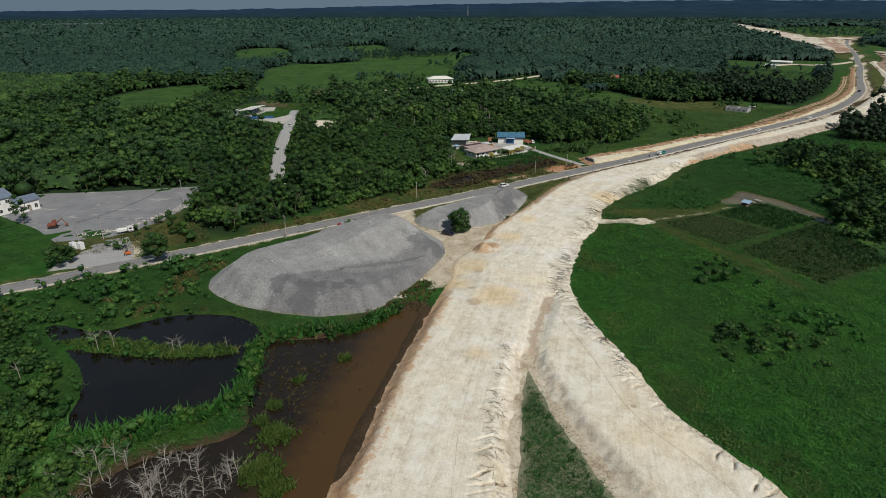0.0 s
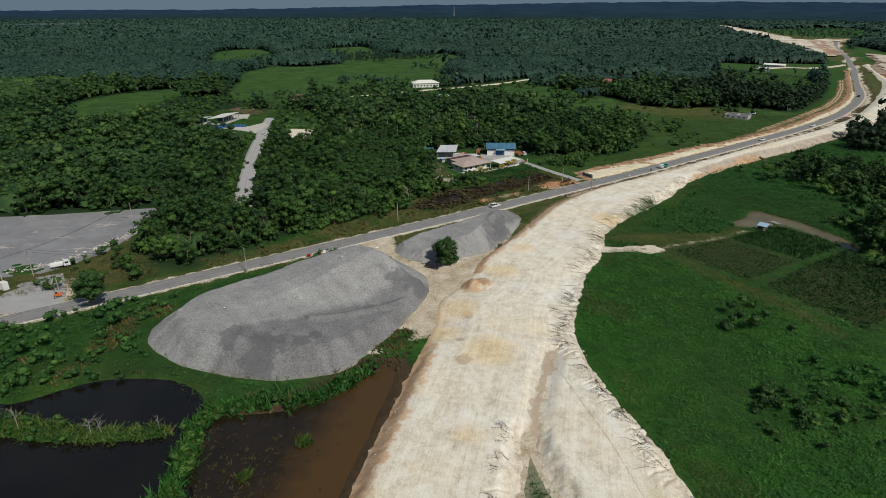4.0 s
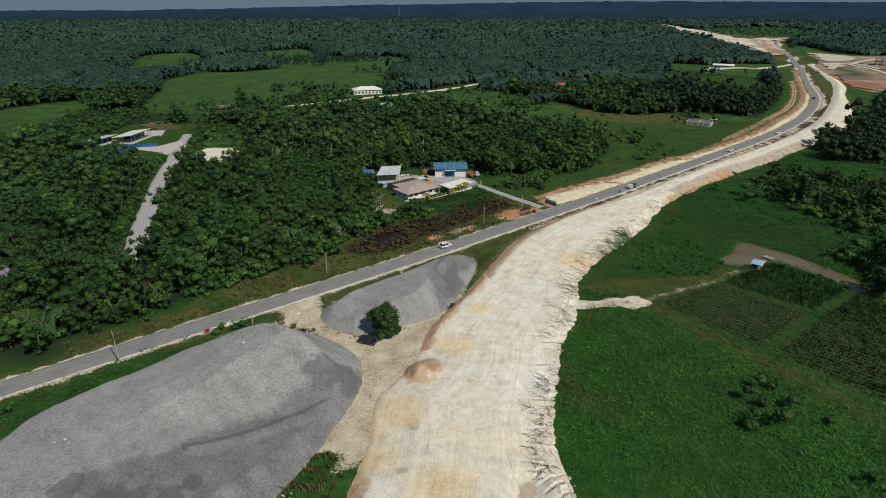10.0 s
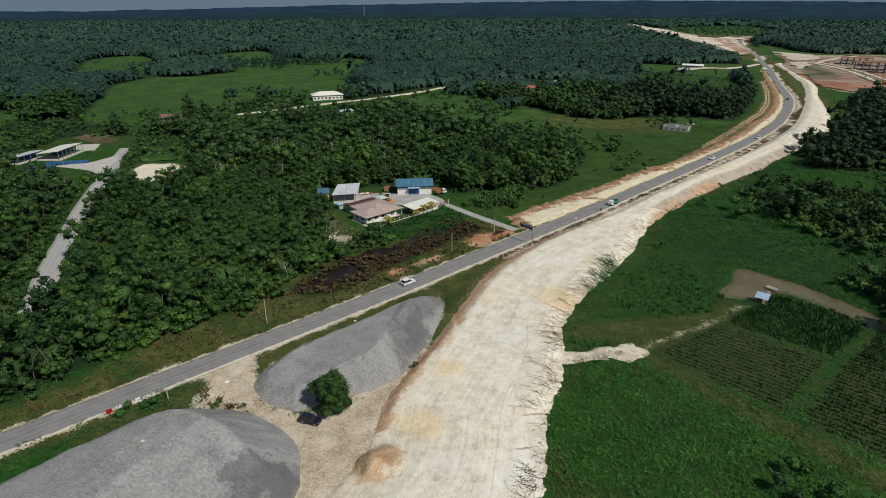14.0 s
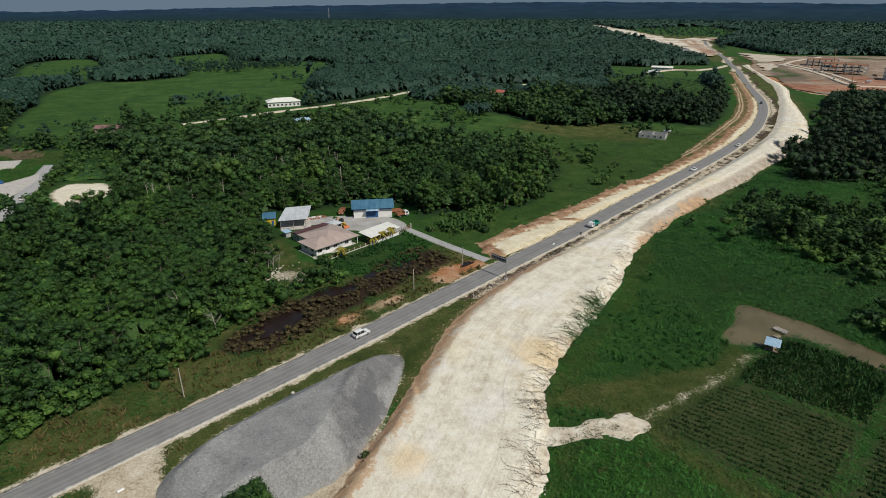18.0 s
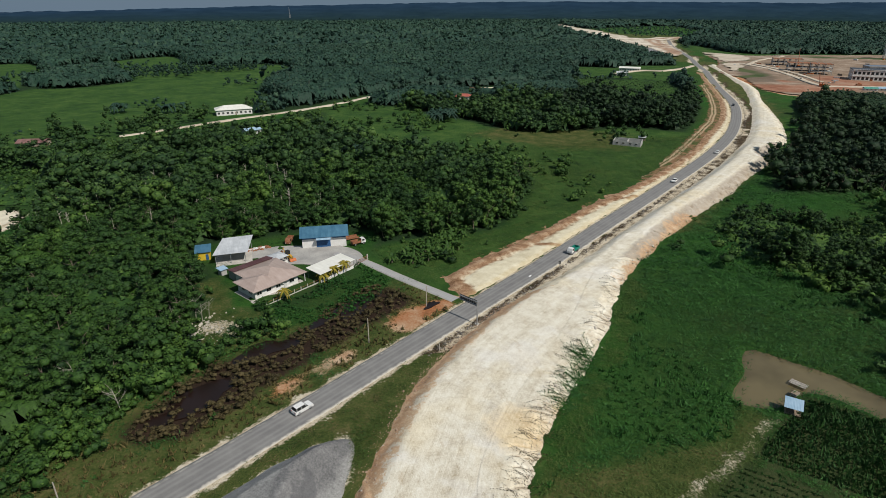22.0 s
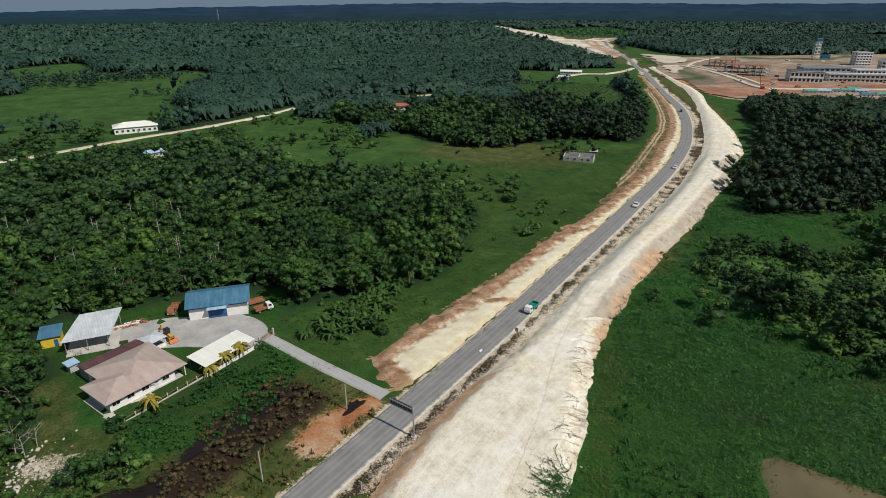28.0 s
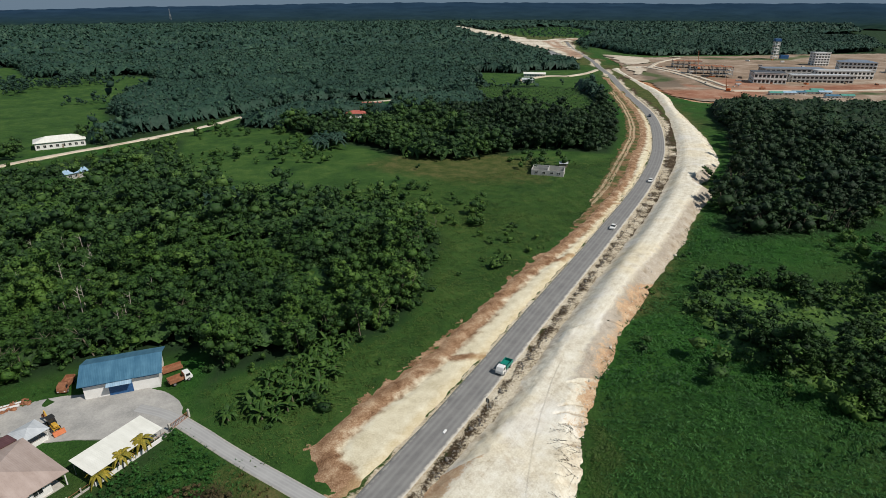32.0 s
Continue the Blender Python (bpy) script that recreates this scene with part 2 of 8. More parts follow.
# ---- materials ----
def ground_material():
    k = Mat("ground_cover", 0.95, spec=0.15)
    n_big, n_mid, n_fine = k.noise(0.018, 4, 0.6), k.noise(0.16, 4, 0.65), k.noise(1.7, 3, 0.7)
    tuft = k.noise(4.5, 2, 0.7)
    v = k.math("ADD", k.math("MULTIPLY", n_mid, 0.55), k.math("MULTIPLY", n_fine, 0.45))
    col = k.ramp(v, (0.36, (0.011, 0.048, 0.008)), (0.5, (0.021, 0.084, 0.011)), (0.64, (0.042, 0.128, 0.021)))
    col = k.mix(k.span(n_big, 0.4, 0.65), col, k.ramp(v, (0.3, (0.018, 0.042, 0.009)), (0.7, (0.05, 0.09, 0.02))))
    ragged = k.math("MULTIPLY", k.math("SUBTRACT", k.math("ADD", k.math("MULTIPLY", n_mid, 0.6), k.math("MULTIPLY", n_fine, 0.4)), 0.5), 14.0)

    def zone(col, name, tone, soft=1.2, shift=0.0):
        m = k.span(k.math("ADD", k.attr(name), k.math("ADD", ragged, shift)), -soft, soft)
        return k.mix(m, col, tone)

    meadow = k.ramp(k.math("ADD", k.math("MULTIPLY", v, 0.45), k.math("MULTIPLY", k.noise(0.05, 6, 0.75), 0.55)), (0.38, (0.016, 0.046, 0.011)), (0.5, (0.036, 0.085, 0.017)), (0.62, (0.07, 0.125, 0.028)))
    col = zone(col, "meadow", meadow, 6)
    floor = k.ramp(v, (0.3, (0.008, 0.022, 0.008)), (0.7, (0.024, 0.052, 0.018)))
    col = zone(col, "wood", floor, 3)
    dry = k.ramp(v, (0.38, (0.028, 0.05, 0.011)), (0.5, (0.066, 0.085, 0.022)), (0.62, (0.125, 0.115, 0.044)))
    col = zone(col, "dry", dry, 2.5)
    mud = k.ramp(v, (0.3, (0.035, 0.024, 0.014)), (0.7, (0.09, 0.06, 0.033)))
    col = zone(col, "mud", mud, 1.0)
    soil = k.ramp(v, (0.36, (0.02, 0.04, 0.01)), (0.5, (0.036, 0.053, 0.017)), (0.64, (0.066, 0.07, 0.029)))
    col = zone(col, "soil", soil, 1.0)
    burn = k.ramp(v, (0.3, (0.012, 0.008, 0.007)), (0.7, (0.05, 0.03, 0.018)))
    col = zone(col, "burn", burn, 1.2)
    orange = k.ramp(k.math("ADD", k.math("MULTIPLY", v, 0.5), k.math("MULTIPLY", k.noise(0.02, 5, 0.7), 0.5)), (0.36, (0.16, 0.065, 0.03)), (0.46, (0.38, 0.16, 0.07)), (0.53, (0.44, 0.25, 0.14)), (0.62, (0.55, 0.41, 0.28)))
    col = zone(col, "orange", orange, 1.0)
    sand = k.ramp(v, (0.34, (0.28, 0.2, 0.12)), (0.5, (0.53, 0.45, 0.33)), (0.66, (0.72, 0.66, 0.54)))
    col = zone(col, "sand", sand, 0.8)
    k.color(col)
    k.bump(k.math("ADD", k.math("MULTIPLY", n_fine, 0.7), tuft), 0.8, 0.35)
    return k.m


def fill_material():
    k = Mat("limestone_fill", 0.95, spec=0.15)
    big, mid, fine, grit = k.noise(0.035, 4, 0.6), k.noise(0.3, 7, 0.72), k.noise(3.0, 5, 0.75), k.noise(9.0, 3, 0.7)
    # wheel and caterpillar tracks that follow the embankment, and others that cross it
    along_ = k.vec(k.attr("lane"), k.math("MULTIPLY", k.attr("run"), 0.035))
    tracks = k.math("ADD", k.math("MULTIPLY", k.noise(0.75, 4, 0.65, along_), 0.6), k.math("MULTIPLY", k.noise(2.6, 3, 0.6, along_), 0.4))
    marks = k.noise(3.2, 4, 0.7, k.stretch(k.where(), 1.0, 0.16, 1.0, -20))
    cross = k.noise(1.6, 5, 0.75, k.stretch(k.where(), 1.0, 0.35, 1.0, 25))
    v = k.math("ADD", k.math("MULTIPLY", mid, 0.32), k.math("ADD", k.math("MULTIPLY", fine, 0.22), k.math("ADD", k.math("MULTIPLY", marks, 0.06), k.math("ADD", k.math("MULTIPLY", cross, 0.08), k.math("ADD", k.math("MULTIPLY", grit, 0.12), k.math("MULTIPLY", tracks, 0.2))))))
    col = k.ramp(v, (0.4, (0.38, 0.315, 0.22)), (0.455, (0.55, 0.49, 0.385)), (0.5, (0.655, 0.605, 0.495)), (0.57, (0.765, 0.73, 0.635)))
    col = k.mix(k.math("MULTIPLY", k.span(big, 0.52, 0.68), 0.45), col, k.ramp(v, (0.4, (0.54, 0.42, 0.24)), (0.6, (0.8, 0.69, 0.46))))
    wash = k.noise(0.05, 5, 0.65, k.stretch(k.where(), 1, 1, 1, 40))
    col = k.mix(k.math("MULTIPLY", k.span(wash, 0.53, 0.62), 0.5), col, k.ramp(v, (0.4, (0.58, 0.55, 0.5)), (0.56, (0.78, 0.76, 0.72))))
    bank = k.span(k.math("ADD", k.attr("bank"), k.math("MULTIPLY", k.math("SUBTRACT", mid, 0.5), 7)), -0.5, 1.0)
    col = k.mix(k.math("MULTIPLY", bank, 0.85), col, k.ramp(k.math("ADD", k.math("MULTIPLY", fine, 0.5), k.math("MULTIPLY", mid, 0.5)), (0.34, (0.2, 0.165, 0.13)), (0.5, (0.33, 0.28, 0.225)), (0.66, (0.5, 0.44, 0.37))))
    rim = k.span(k.math("ADD", k.attr("edge"), k.math("MULTIPLY", k.math("SUBTRACT", mid, 0.5), 6)), 3.6, 0.3)
    soil = k.ramp(k.math("ADD", k.math("MULTIPLY", fine, 0.5), k.math("MULTIPLY", mid, 0.5)),
                  (0.3, (0.2, 0.14, 0.09)), (0.5, (0.48, 0.38, 0.27)), (0.68, (0.66, 0.58, 0.47)))
    col = k.mix(k.math("MULTIPLY", rim, 0.7), col, soil)
    red = k.ramp(k.math("ADD", k.math("MULTIPLY", fine, 0.5), k.math("MULTIPLY", mid, 0.5)), (0.34, (0.2, 0.11, 0.065)), (0.48, (0.42, 0.26, 0.15)), (0.6, (0.56, 0.42, 0.28)), (0.72, (0.66, 0.56, 0.42)))
    col = k.mix(k.span(k.math("ADD", k.attr("red"), k.math("ADD", k.math("MULTIPLY", k.math("SUBTRACT", mid, 0.5), 14), k.math("MULTIPLY", k.math("SUBTRACT", fine, 0.5), 8))), -0.3, 0.8), col, red)
    # brown washed soil in the rills, darkened further to carry the grooves' shade
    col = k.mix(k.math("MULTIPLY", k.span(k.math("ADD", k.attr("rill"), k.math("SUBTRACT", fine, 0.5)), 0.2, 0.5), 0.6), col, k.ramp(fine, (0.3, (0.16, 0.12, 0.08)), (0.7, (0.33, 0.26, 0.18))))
    stain = k.noise(0.3, 6, 0.75, k.stretch(k.where(), 1.0, 0.3, 1.0, -15))
    col = k.mix(k.math("MULTIPLY", k.span(stain, 0.615, 0.65), 0.35), col, (0.48, 0.38, 0.26))
    wet = k.span(k.math("ADD", k.attr("puddle"), k.math("MULTIPLY", k.math("SUBTRACT", mid, 0.5), 4.5)), -0.1, 0.25)
    col = k.mix(k.math("MULTIPLY", wet, 0.8), col, k.ramp(mid, (0.3, (0.34, 0.25, 0.17)), (0.7, (0.46, 0.36, 0.26))))
    ochre = k.span(k.math("ADD", k.attr("ochre"), k.math("MULTIPLY", k.math("SUBTRACT", mid, 0.5), 9)), -1.5, 2.5)
    col = k.mix(k.math("MULTIPLY", ochre, 0.55), col, k.ramp(v, (0.42, (0.5, 0.33, 0.14)), (0.58, (0.8, 0.62, 0.34))))
    k.color(col)
    k.bump(k.math("ADD", k.math("MULTIPLY", fine, 0.6), k.math("ADD", k.math("MULTIPLY", marks, 0.4), k.math("ADD", k.math("MULTIPLY", tracks, 0.9), k.math("MULTIPLY", cross, 0.2)))), 0.55, 0.16)
    return k.m


def asphalt_material(name="asphalt", pale=0.0):
    k = Mat(name, 0.85, spec=0.25)
    fine, mid = k.noise(9, 3, 0.7), k.noise(0.25, 4, 0.6)
    a = k.math("ABSOLUTE", k.attr("across"))
    v = k.math("ADD", k.math("MULTIPLY", fine, 0.4), k.math("MULTIPLY", mid, 0.6))
    col = k.ramp(v, (0.3, (0.14 + pale, 0.135 + pale, 0.135 + pale)), (0.7, (0.24 + pale, 0.235 + pale, 0.225 + pale)))
    # wheel tracks worn paler, dusty edges
    wheel = k.span(k.math("ABSOLUTE", k.math("SUBTRACT", k.math("ABSOLUTE", k.math("SUBTRACT", a, 0.42)), 0.17)), 0.14, 0.02)
    col = k.mix(k.math("MULTIPLY", wheel, 0.35), col, (0.3 + pale, 0.295 + pale, 0.285 + pale))
    dust = k.span(k.math("ADD", a, k.math("MULTIPLY", k.math("SUBTRACT", k.noise(0.7, 4, 0.7), 0.5), 0.55)), 0.8, 0.98)
    col = k.mix(k.math("MULTIPLY", dust, 0.8), col, (0.52, 0.49, 0.43))
    k.color(col).bump(fine, 0.3, 0.02)
    return k.m


def gravel_material():
    k = Mat("crushed_stone", 0.95, spec=0.2)
    grit, fine, mid = k.noise(9, 3, 0.8), k.noise(2.2, 5, 0.75), k.noise(0.25, 6, 0.7)
    run = k.attr("streak")
    v = k.math("ADD", k.math("MULTIPLY", mid, 0.18), k.math("ADD", k.math("MULTIPLY", fine, 0.38), k.math("ADD", k.math("MULTIPLY", grit, 0.32), k.math("MULTIPLY", run, 0.12))))
    col = k.ramp(v, (0.41, (0.155, 0.154, 0.152)), (0.5, (0.285, 0.283, 0.276)), (0.6, (0.43, 0.426, 0.41)))
    # later loads, and flank shade painted on the small heap, lie darker with ragged outlines
    load = k.math("ADD", k.attr("dark"), k.math("MULTIPLY", k.math("SUBTRACT", k.noise(0.12, 6, 0.7), 0.5), 9.0))
    dusk = k.ramp(v, (0.41, (0.095, 0.094, 0.097)), (0.5, (0.175, 0.173, 0.174)), (0.6, (0.28, 0.277, 0.272)))
    col = k.mix(k.math("MULTIPLY", k.span(load, -0.8, 1.2), 0.9), col, dusk)
    patch_ = k.math("ADD", k.attr("fresh_shaded"), k.math("MULTIPLY", k.math("SUBTRACT", k.noise(0.3, 5, 0.6), 0.5), 3.0))
    col = k.mix(k.math("MULTIPLY", k.span(patch_, -0.1, 0.15), 0.6), col, (0.105, 0.105, 0.112))
    lip = k.span(k.math("ADD", k.attr("edge"), k.math("MULTIPLY", k.math("SUBTRACT", mid, 0.5), 4)), 1.0, -0.5)
    col = k.mix(k.math("MULTIPLY", lip, 0.5), col, (0.33, 0.28, 0.2))
    k.color(col).bump(k.math("ADD", fine, k.math("MULTIPLY", grit, 0.5)), 0.8, 0.25)
    return k.m


def bed_material():
    """The pale road-widening bed with rusty clay along its outer side."""
    k = Mat("road_bed", 0.95, spec=0.15)
    mid, fine = k.noise(0.3, 4, 0.65), k.noise(3.5, 4, 0.75)
    v = k.math("ADD", k.math("MULTIPLY", mid, 0.45), k.math("MULTIPLY", fine, 0.55))
    col = k.ramp(v, (0.38, (0.5, 0.43, 0.29)), (0.5, (0.66, 0.59, 0.43)), (0.62, (0.76, 0.71, 0.56)))
    clay = k.ramp(v, (0.38, (0.12, 0.06, 0.03)), (0.5, (0.3, 0.175, 0.1)), (0.62, (0.52, 0.38, 0.25)))
    m = k.span(k.math("ADD", k.attr("edge"), k.math("MULTIPLY", k.math("SUBTRACT", mid, 0.5), 6)), 6.5, 4.5)
    col = k.mix(m, col, clay)
    yellow = k.span(k.math("ADD", k.attr("inner"), k.math("MULTIPLY", k.math("SUBTRACT", mid, 0.5), 4)), 3.0, 1.0)
    col = k.mix(k.math("MULTIPLY", yellow, 0.4), col, (0.5, 0.38, 0.2))
    k.color(col).bump(fine, 0.9, 0.2)
    return k.m


def water_material(name, tone, rough=0.08, clay=None):
    k = Mat(name, rough, spec=0.32)
    n = k.noise(0.08, 3, 0.6)
    col = k.ramp(n, (0.35, tone), (0.65, tuple(min(1, c * 1.5) for c in tone)))
    if clay:
        col = k.mix(k.span(k.math("ADD", k.attr("shallow"), k.math("MULTIPLY", k.math("SUBTRACT", k.noise(0.25, 4, 0.6), 0.5), 0.9)), 0.1, 0.9), col, clay)
    k.color(col)
    k.bump(k.noise(2.5, 2, 0.5), 0.05, 0.02)
    return k.m


def leaf_material(name, lo, mid, hi, rough=0.65, mottle=2.2, spread=1.0, olive=0.0):
    k = Mat(name, rough, spec=0.25)
    mott = k.noise(mottle, 3, 0.75)
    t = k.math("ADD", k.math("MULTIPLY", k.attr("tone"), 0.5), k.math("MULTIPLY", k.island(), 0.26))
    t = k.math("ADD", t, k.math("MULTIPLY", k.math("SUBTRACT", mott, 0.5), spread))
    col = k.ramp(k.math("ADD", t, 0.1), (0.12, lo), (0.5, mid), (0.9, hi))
    if olive:
        # stands of lighter, yellower kinds among the dark ones
        stand = k.math("ADD", k.math("MULTIPLY", k.noise(0.035, 3, 0.6), 0.55), k.math("MULTIPLY", k.noise(0.16, 3, 0.6), 0.45))
        light = k.ramp(k.math("ADD", t, 0.1), (0.12, (0.014, 0.036, 0.006)), (0.5, (0.043, 0.1, 0.014)), (0.9, (0.112, 0.195, 0.033)))
        col = k.mix(k.math("MULTIPLY", k.span(stand, 0.47, 0.58), olive), col, light)
    k.bump(mott, 0.45, 0.9 / mottle)
    k.color(col)
    k.b.inputs["Subsurface Weight"].default_value = 0.0
    return k.m


GROUND, FILL, ASPHALT, GRAVEL, BED = ground_material(), fill_material(), asphalt_material(), gravel_material(), bed_material()
LANE = asphalt_material("worn_lane", 0.14)
def lot_material():
    k = Mat("lot_tarmac", 0.9, spec=0.25)
    big, fine, scar = k.noise(0.1, 5, 0.65), k.noise(4.0, 4, 0.7), k.noise(0.13, 5, 0.7, k.stretch(k.where(), 0.6, 1.6, 1, 20))
    col = k.ramp(k.math("ADD", k.math("MULTIPLY", big, 0.6), k.math("MULTIPLY", fine, 0.4)), (0.36, (0.165, 0.165, 0.172)), (0.64, (0.26, 0.26, 0.265)))
    col = k.mix(k.math("MULTIPLY", k.span(scar, 0.6, 0.64), 0.7), col, (0.46, 0.43, 0.38))
    k.color(col).bump(fine, 0.3, 0.03)
    return k.m


LOT = lot_material()
LEAF = leaf_material("leaves", (0.008, 0.026, 0.008), (0.024, 0.065, 0.012), (0.085, 0.15, 0.027), mottle=1.7, olive=0.75)
LUSH_LEAF = leaf_material("lush_leaves", (0.01, 0.04, 0.008), (0.03, 0.092, 0.016), (0.085, 0.17, 0.032), mottle=1.2)
LEAF_MID = leaf_material("wood_leaves", (0.009, 0.028, 0.009), (0.024, 0.06, 0.015), (0.072, 0.13, 0.03), mottle=1.0, olive=0.6)
LEAF_DARK = leaf_material("dark_wood_leaves", (0.007, 0.02, 0.007), (0.016, 0.042, 0.012), (0.045, 0.085, 0.022), mottle=0.8)
# far leaves bluer than the near ones: distance haze put into the base colour
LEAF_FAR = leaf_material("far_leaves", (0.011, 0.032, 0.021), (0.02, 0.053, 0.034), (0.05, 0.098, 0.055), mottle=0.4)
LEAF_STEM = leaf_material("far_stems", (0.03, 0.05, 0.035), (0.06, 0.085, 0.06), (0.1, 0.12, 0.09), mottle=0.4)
BLADES = leaf_material("tall_grass", (0.009, 0.043, 0.007), (0.02, 0.082, 0.012), (0.047, 0.142, 0.023), mottle=0.3, spread=1.0)
FIELD = leaf_material("field_grass", (0.012, 0.056, 0.008), (0.025, 0.108, 0.011), (0.056, 0.172, 0.021), mottle=0.28, spread=1.0)
OLIVE = leaf_material("olive_grass", (0.024, 0.055, 0.008), (0.05, 0.09, 0.015), (0.095, 0.125, 0.028), mottle=0.4, spread=0.7)
STRAW = leaf_material("dry_grass", (0.05, 0.045, 0.016), (0.1, 0.085, 0.03), (0.19, 0.15, 0.06))
SCORCH = leaf_material("scorched_shrub", (0.03, 0.026, 0.011), (0.07, 0.055, 0.022), (0.12, 0.095, 0.04))
CROP = leaf_material("crop_leaves", (0.007, 0.03, 0.007), (0.016, 0.06, 0.011), (0.038, 0.1, 0.018))
FROND = leaf_material("palm_fronds", (0.012, 0.04, 0.006), (0.03, 0.075, 0.011), (0.075, 0.13, 0.02))
GOLD = leaf_material("yellowed_fronds", (0.08, 0.09, 0.012), (0.22, 0.18, 0.02), (0.42, 0.3, 0.04))
BARK = grainy("bark", (0.09, 0.07, 0.05), (0.24, 0.2, 0.16), 2.0)
PALE_BARK = grainy("bleached_wood", (0.24, 0.21, 0.18), (0.5, 0.46, 0.41), 2.0)
DARK_WATER = water_material("dark_water", (0.006, 0.005, 0.004))
BROWN_WATER = water_material("brown_water", (0.014, 0.01, 0.006), 0.12, (0.066, 0.036, 0.011))
BOG_WATER = water_material("bog_water", (0.012, 0.0065, 0.005), 0.3)
MUDDY_WATER = water_material("muddy_water", (0.095, 0.077, 0.04), 0.2)
GREEN_WATER = water_material("ditch_water", (0.17, 0.165, 0.105), 0.15)


# ---- plan ----
ROAD = smooth_line([(-190, 122), (-133, 157), (-105, 175), (-86, 187), (-57, 206), (-20, 230), (17, 254), (49, 276), (78, 296), (110, 318), (150, 347),
                    (200, 383), (270, 436), (331, 492), (398, 571), (457, 663), (514, 749), (550, 803), (596, 880), (638, 945), (676, 1010), (756, 1152), (810, 1240), (891, 1363)], 10)
FILL_L = [(-28.5, 40), (-20.5, 75), (-16.5, 92), (-13.3, 108), (-6.5, 135), (1, 162), (4, 180), (12, 192), (17, 207), (31, 229), (48, 258), (62, 275),
          (79.5, 290), (92.5, 299), (114.3, 312.3), (143.3, 333.3), (178.3, 358.3), (227.3, 392.5), (267, 423), (309, 458), (345, 494), (386, 540), (412, 571), (472, 646), (509, 704), (562, 795), (600, 862)]
FILL_R = [(68, 40), (61, 77), (56, 88), (49, 101), (46, 119), (42, 138), (39, 156), (43, 170), (47, 182), (52, 196), (58, 205), (64, 218), (68, 230),
          (80, 245), (92, 257), (110, 276), (124, 293), (140, 309), (158, 323), (183, 340), (214, 359), (253, 386), (280, 403), (288, 417), (303, 425),
          (336, 450), (368, 486), (402, 532), (425, 564), (455, 604), (480, 634), (511, 682), (537, 732), (585, 816), (618, 866)]
WEDGE = [(20, 121), (16, 105), (14, 95), (12, 77), (8, 40), (46, 40), (32, 77), (29, 87), (25, 100), (22, 112)]
FILL_PLAN = np.vstack([smooth_line(FILL_L, 6), smooth_line(FILL_R, 6)[::-1]])
WEDGE_PLAN = smooth_line(WEDGE, 5, True)
SPUR = smooth_line([(57, 220), (66, 217.8), (74, 219), (82, 218), (83, 214.5), (77, 212.3), (68, 213.6), (55, 213)], 4, True)
BED_OUT = smooth_line([(76, 304), (75, 316), (88, 326), (113, 340), (148, 365), (184, 387), (220, 412), (257, 441), (291, 473), (341, 521), (398, 592), (470, 700), (530, 790)], 6)
PILE_A = smooth_line([(-72, 160), (-62, 149), (-46, 143), (-33, 141), (-19, 145), (-10, 159), (-1, 178), (1, 191), (-5, 202), (-15, 209), (-28, 210), (-45, 200), (-60, 187), (-70, 174)], 6, True)
PILE_B = smooth_line([(-11, 220), (-3, 231), (13, 242), (29, 251), (38, 250), (33, 234), (26, 221), (18, 212), (8, 209), (-2, 206), (-9, 212)], 6, True)
POND_A = smooth_line([(-106, 137), (-90, 134), (-75, 142), (-57, 141), (-48, 131), (-49, 118), (-47, 104), (-60, 98), (-75, 93), (-80, 106), (-86, 117), (-98, 128)], 6, True)
POND_B = smooth_line([(-45, 127), (-27, 131), (-9, 146), (-11, 130), (-16, 108), (-20, 88), (-26, 55), (-80, 55), (-66, 76), (-58, 86), (-44, 92), (-40, 97), (-42, 106)], 6, True)
POND_C = smooth_line([(119.5, 241.5), (125, 246), (129.5, 249), (133, 254), (137, 257), (140, 254), (143, 249), (147, 243), (151, 233), (154, 222), (152, 214), (148.5, 216), (146, 226), (143.5, 233), (140, 238.5), (135, 239.5), (130, 238), (125, 237.5)], 4, True)
ISLE = smooth_line([(-97, 129), (-84, 130), (-68, 126), (-54, 127), (-52, 123), (-67, 121), (-84, 123), (-94, 126)], 5, True)
LOT_PLAN = np.array([(-182, 252), (-150, 256), (-107, 265), (-107, 240), (-111, 216), (-122, 200), (-140, 195), (-156, 209), (-178, 222)])
LANE_LINE = smooth_line([(-77, 262), (-84, 288), (-91, 320), (-99, 358), (-110, 424), (-117, 470)], 8)
FAR_TRACK = smooth_line([(-70, 573), (-41, 590), (-9, 612), (38, 638), (84, 672), (122, 708), (173, 727), (225, 727), (300, 735)], 8)
DRIVE = smooth_line([(44, 345), (51, 338), (62, 320), (74, 301.5)], 6)
COMPOUND = np.array([(-4, 349), (0, 364), (30, 368), (60, 362), (57, 340), (46, 330), (34, 318), (21, 309), (10, 312), (9, 326), (6, 336), (3, 346)])
VERGE = np.array([(-70, 200), (-57, 206), (-20, 230), (17, 254), (49, 276), (76, 295), (72, 305), (52, 333), (30, 312), (12, 305), (1, 289), (-12, 276), (-26, 262), (-38, 247), (-48, 234), (-60, 221), (-76, 210)])
MEADOW_PTS = [(-146, 1204), (-118, 1196), (-81, 1065), (3, 1042), (42, 1020), (51, 916), (14, 813), (18, 727), (24, 668), (-30, 618), (-75, 582), (-125, 545), (-170, 556), (-188, 605), (-205, 690), (-222, 770), (-205, 850),
              (-225, 840), (-285, 815), (-295, 865), (-355, 1080), (-305, 1140), (-232, 975), (-222, 860), (-165, 840), (-128, 872), (-122, 900), (-170, 1035), (-225, 985), (-245, 1060), (-200, 1130)]
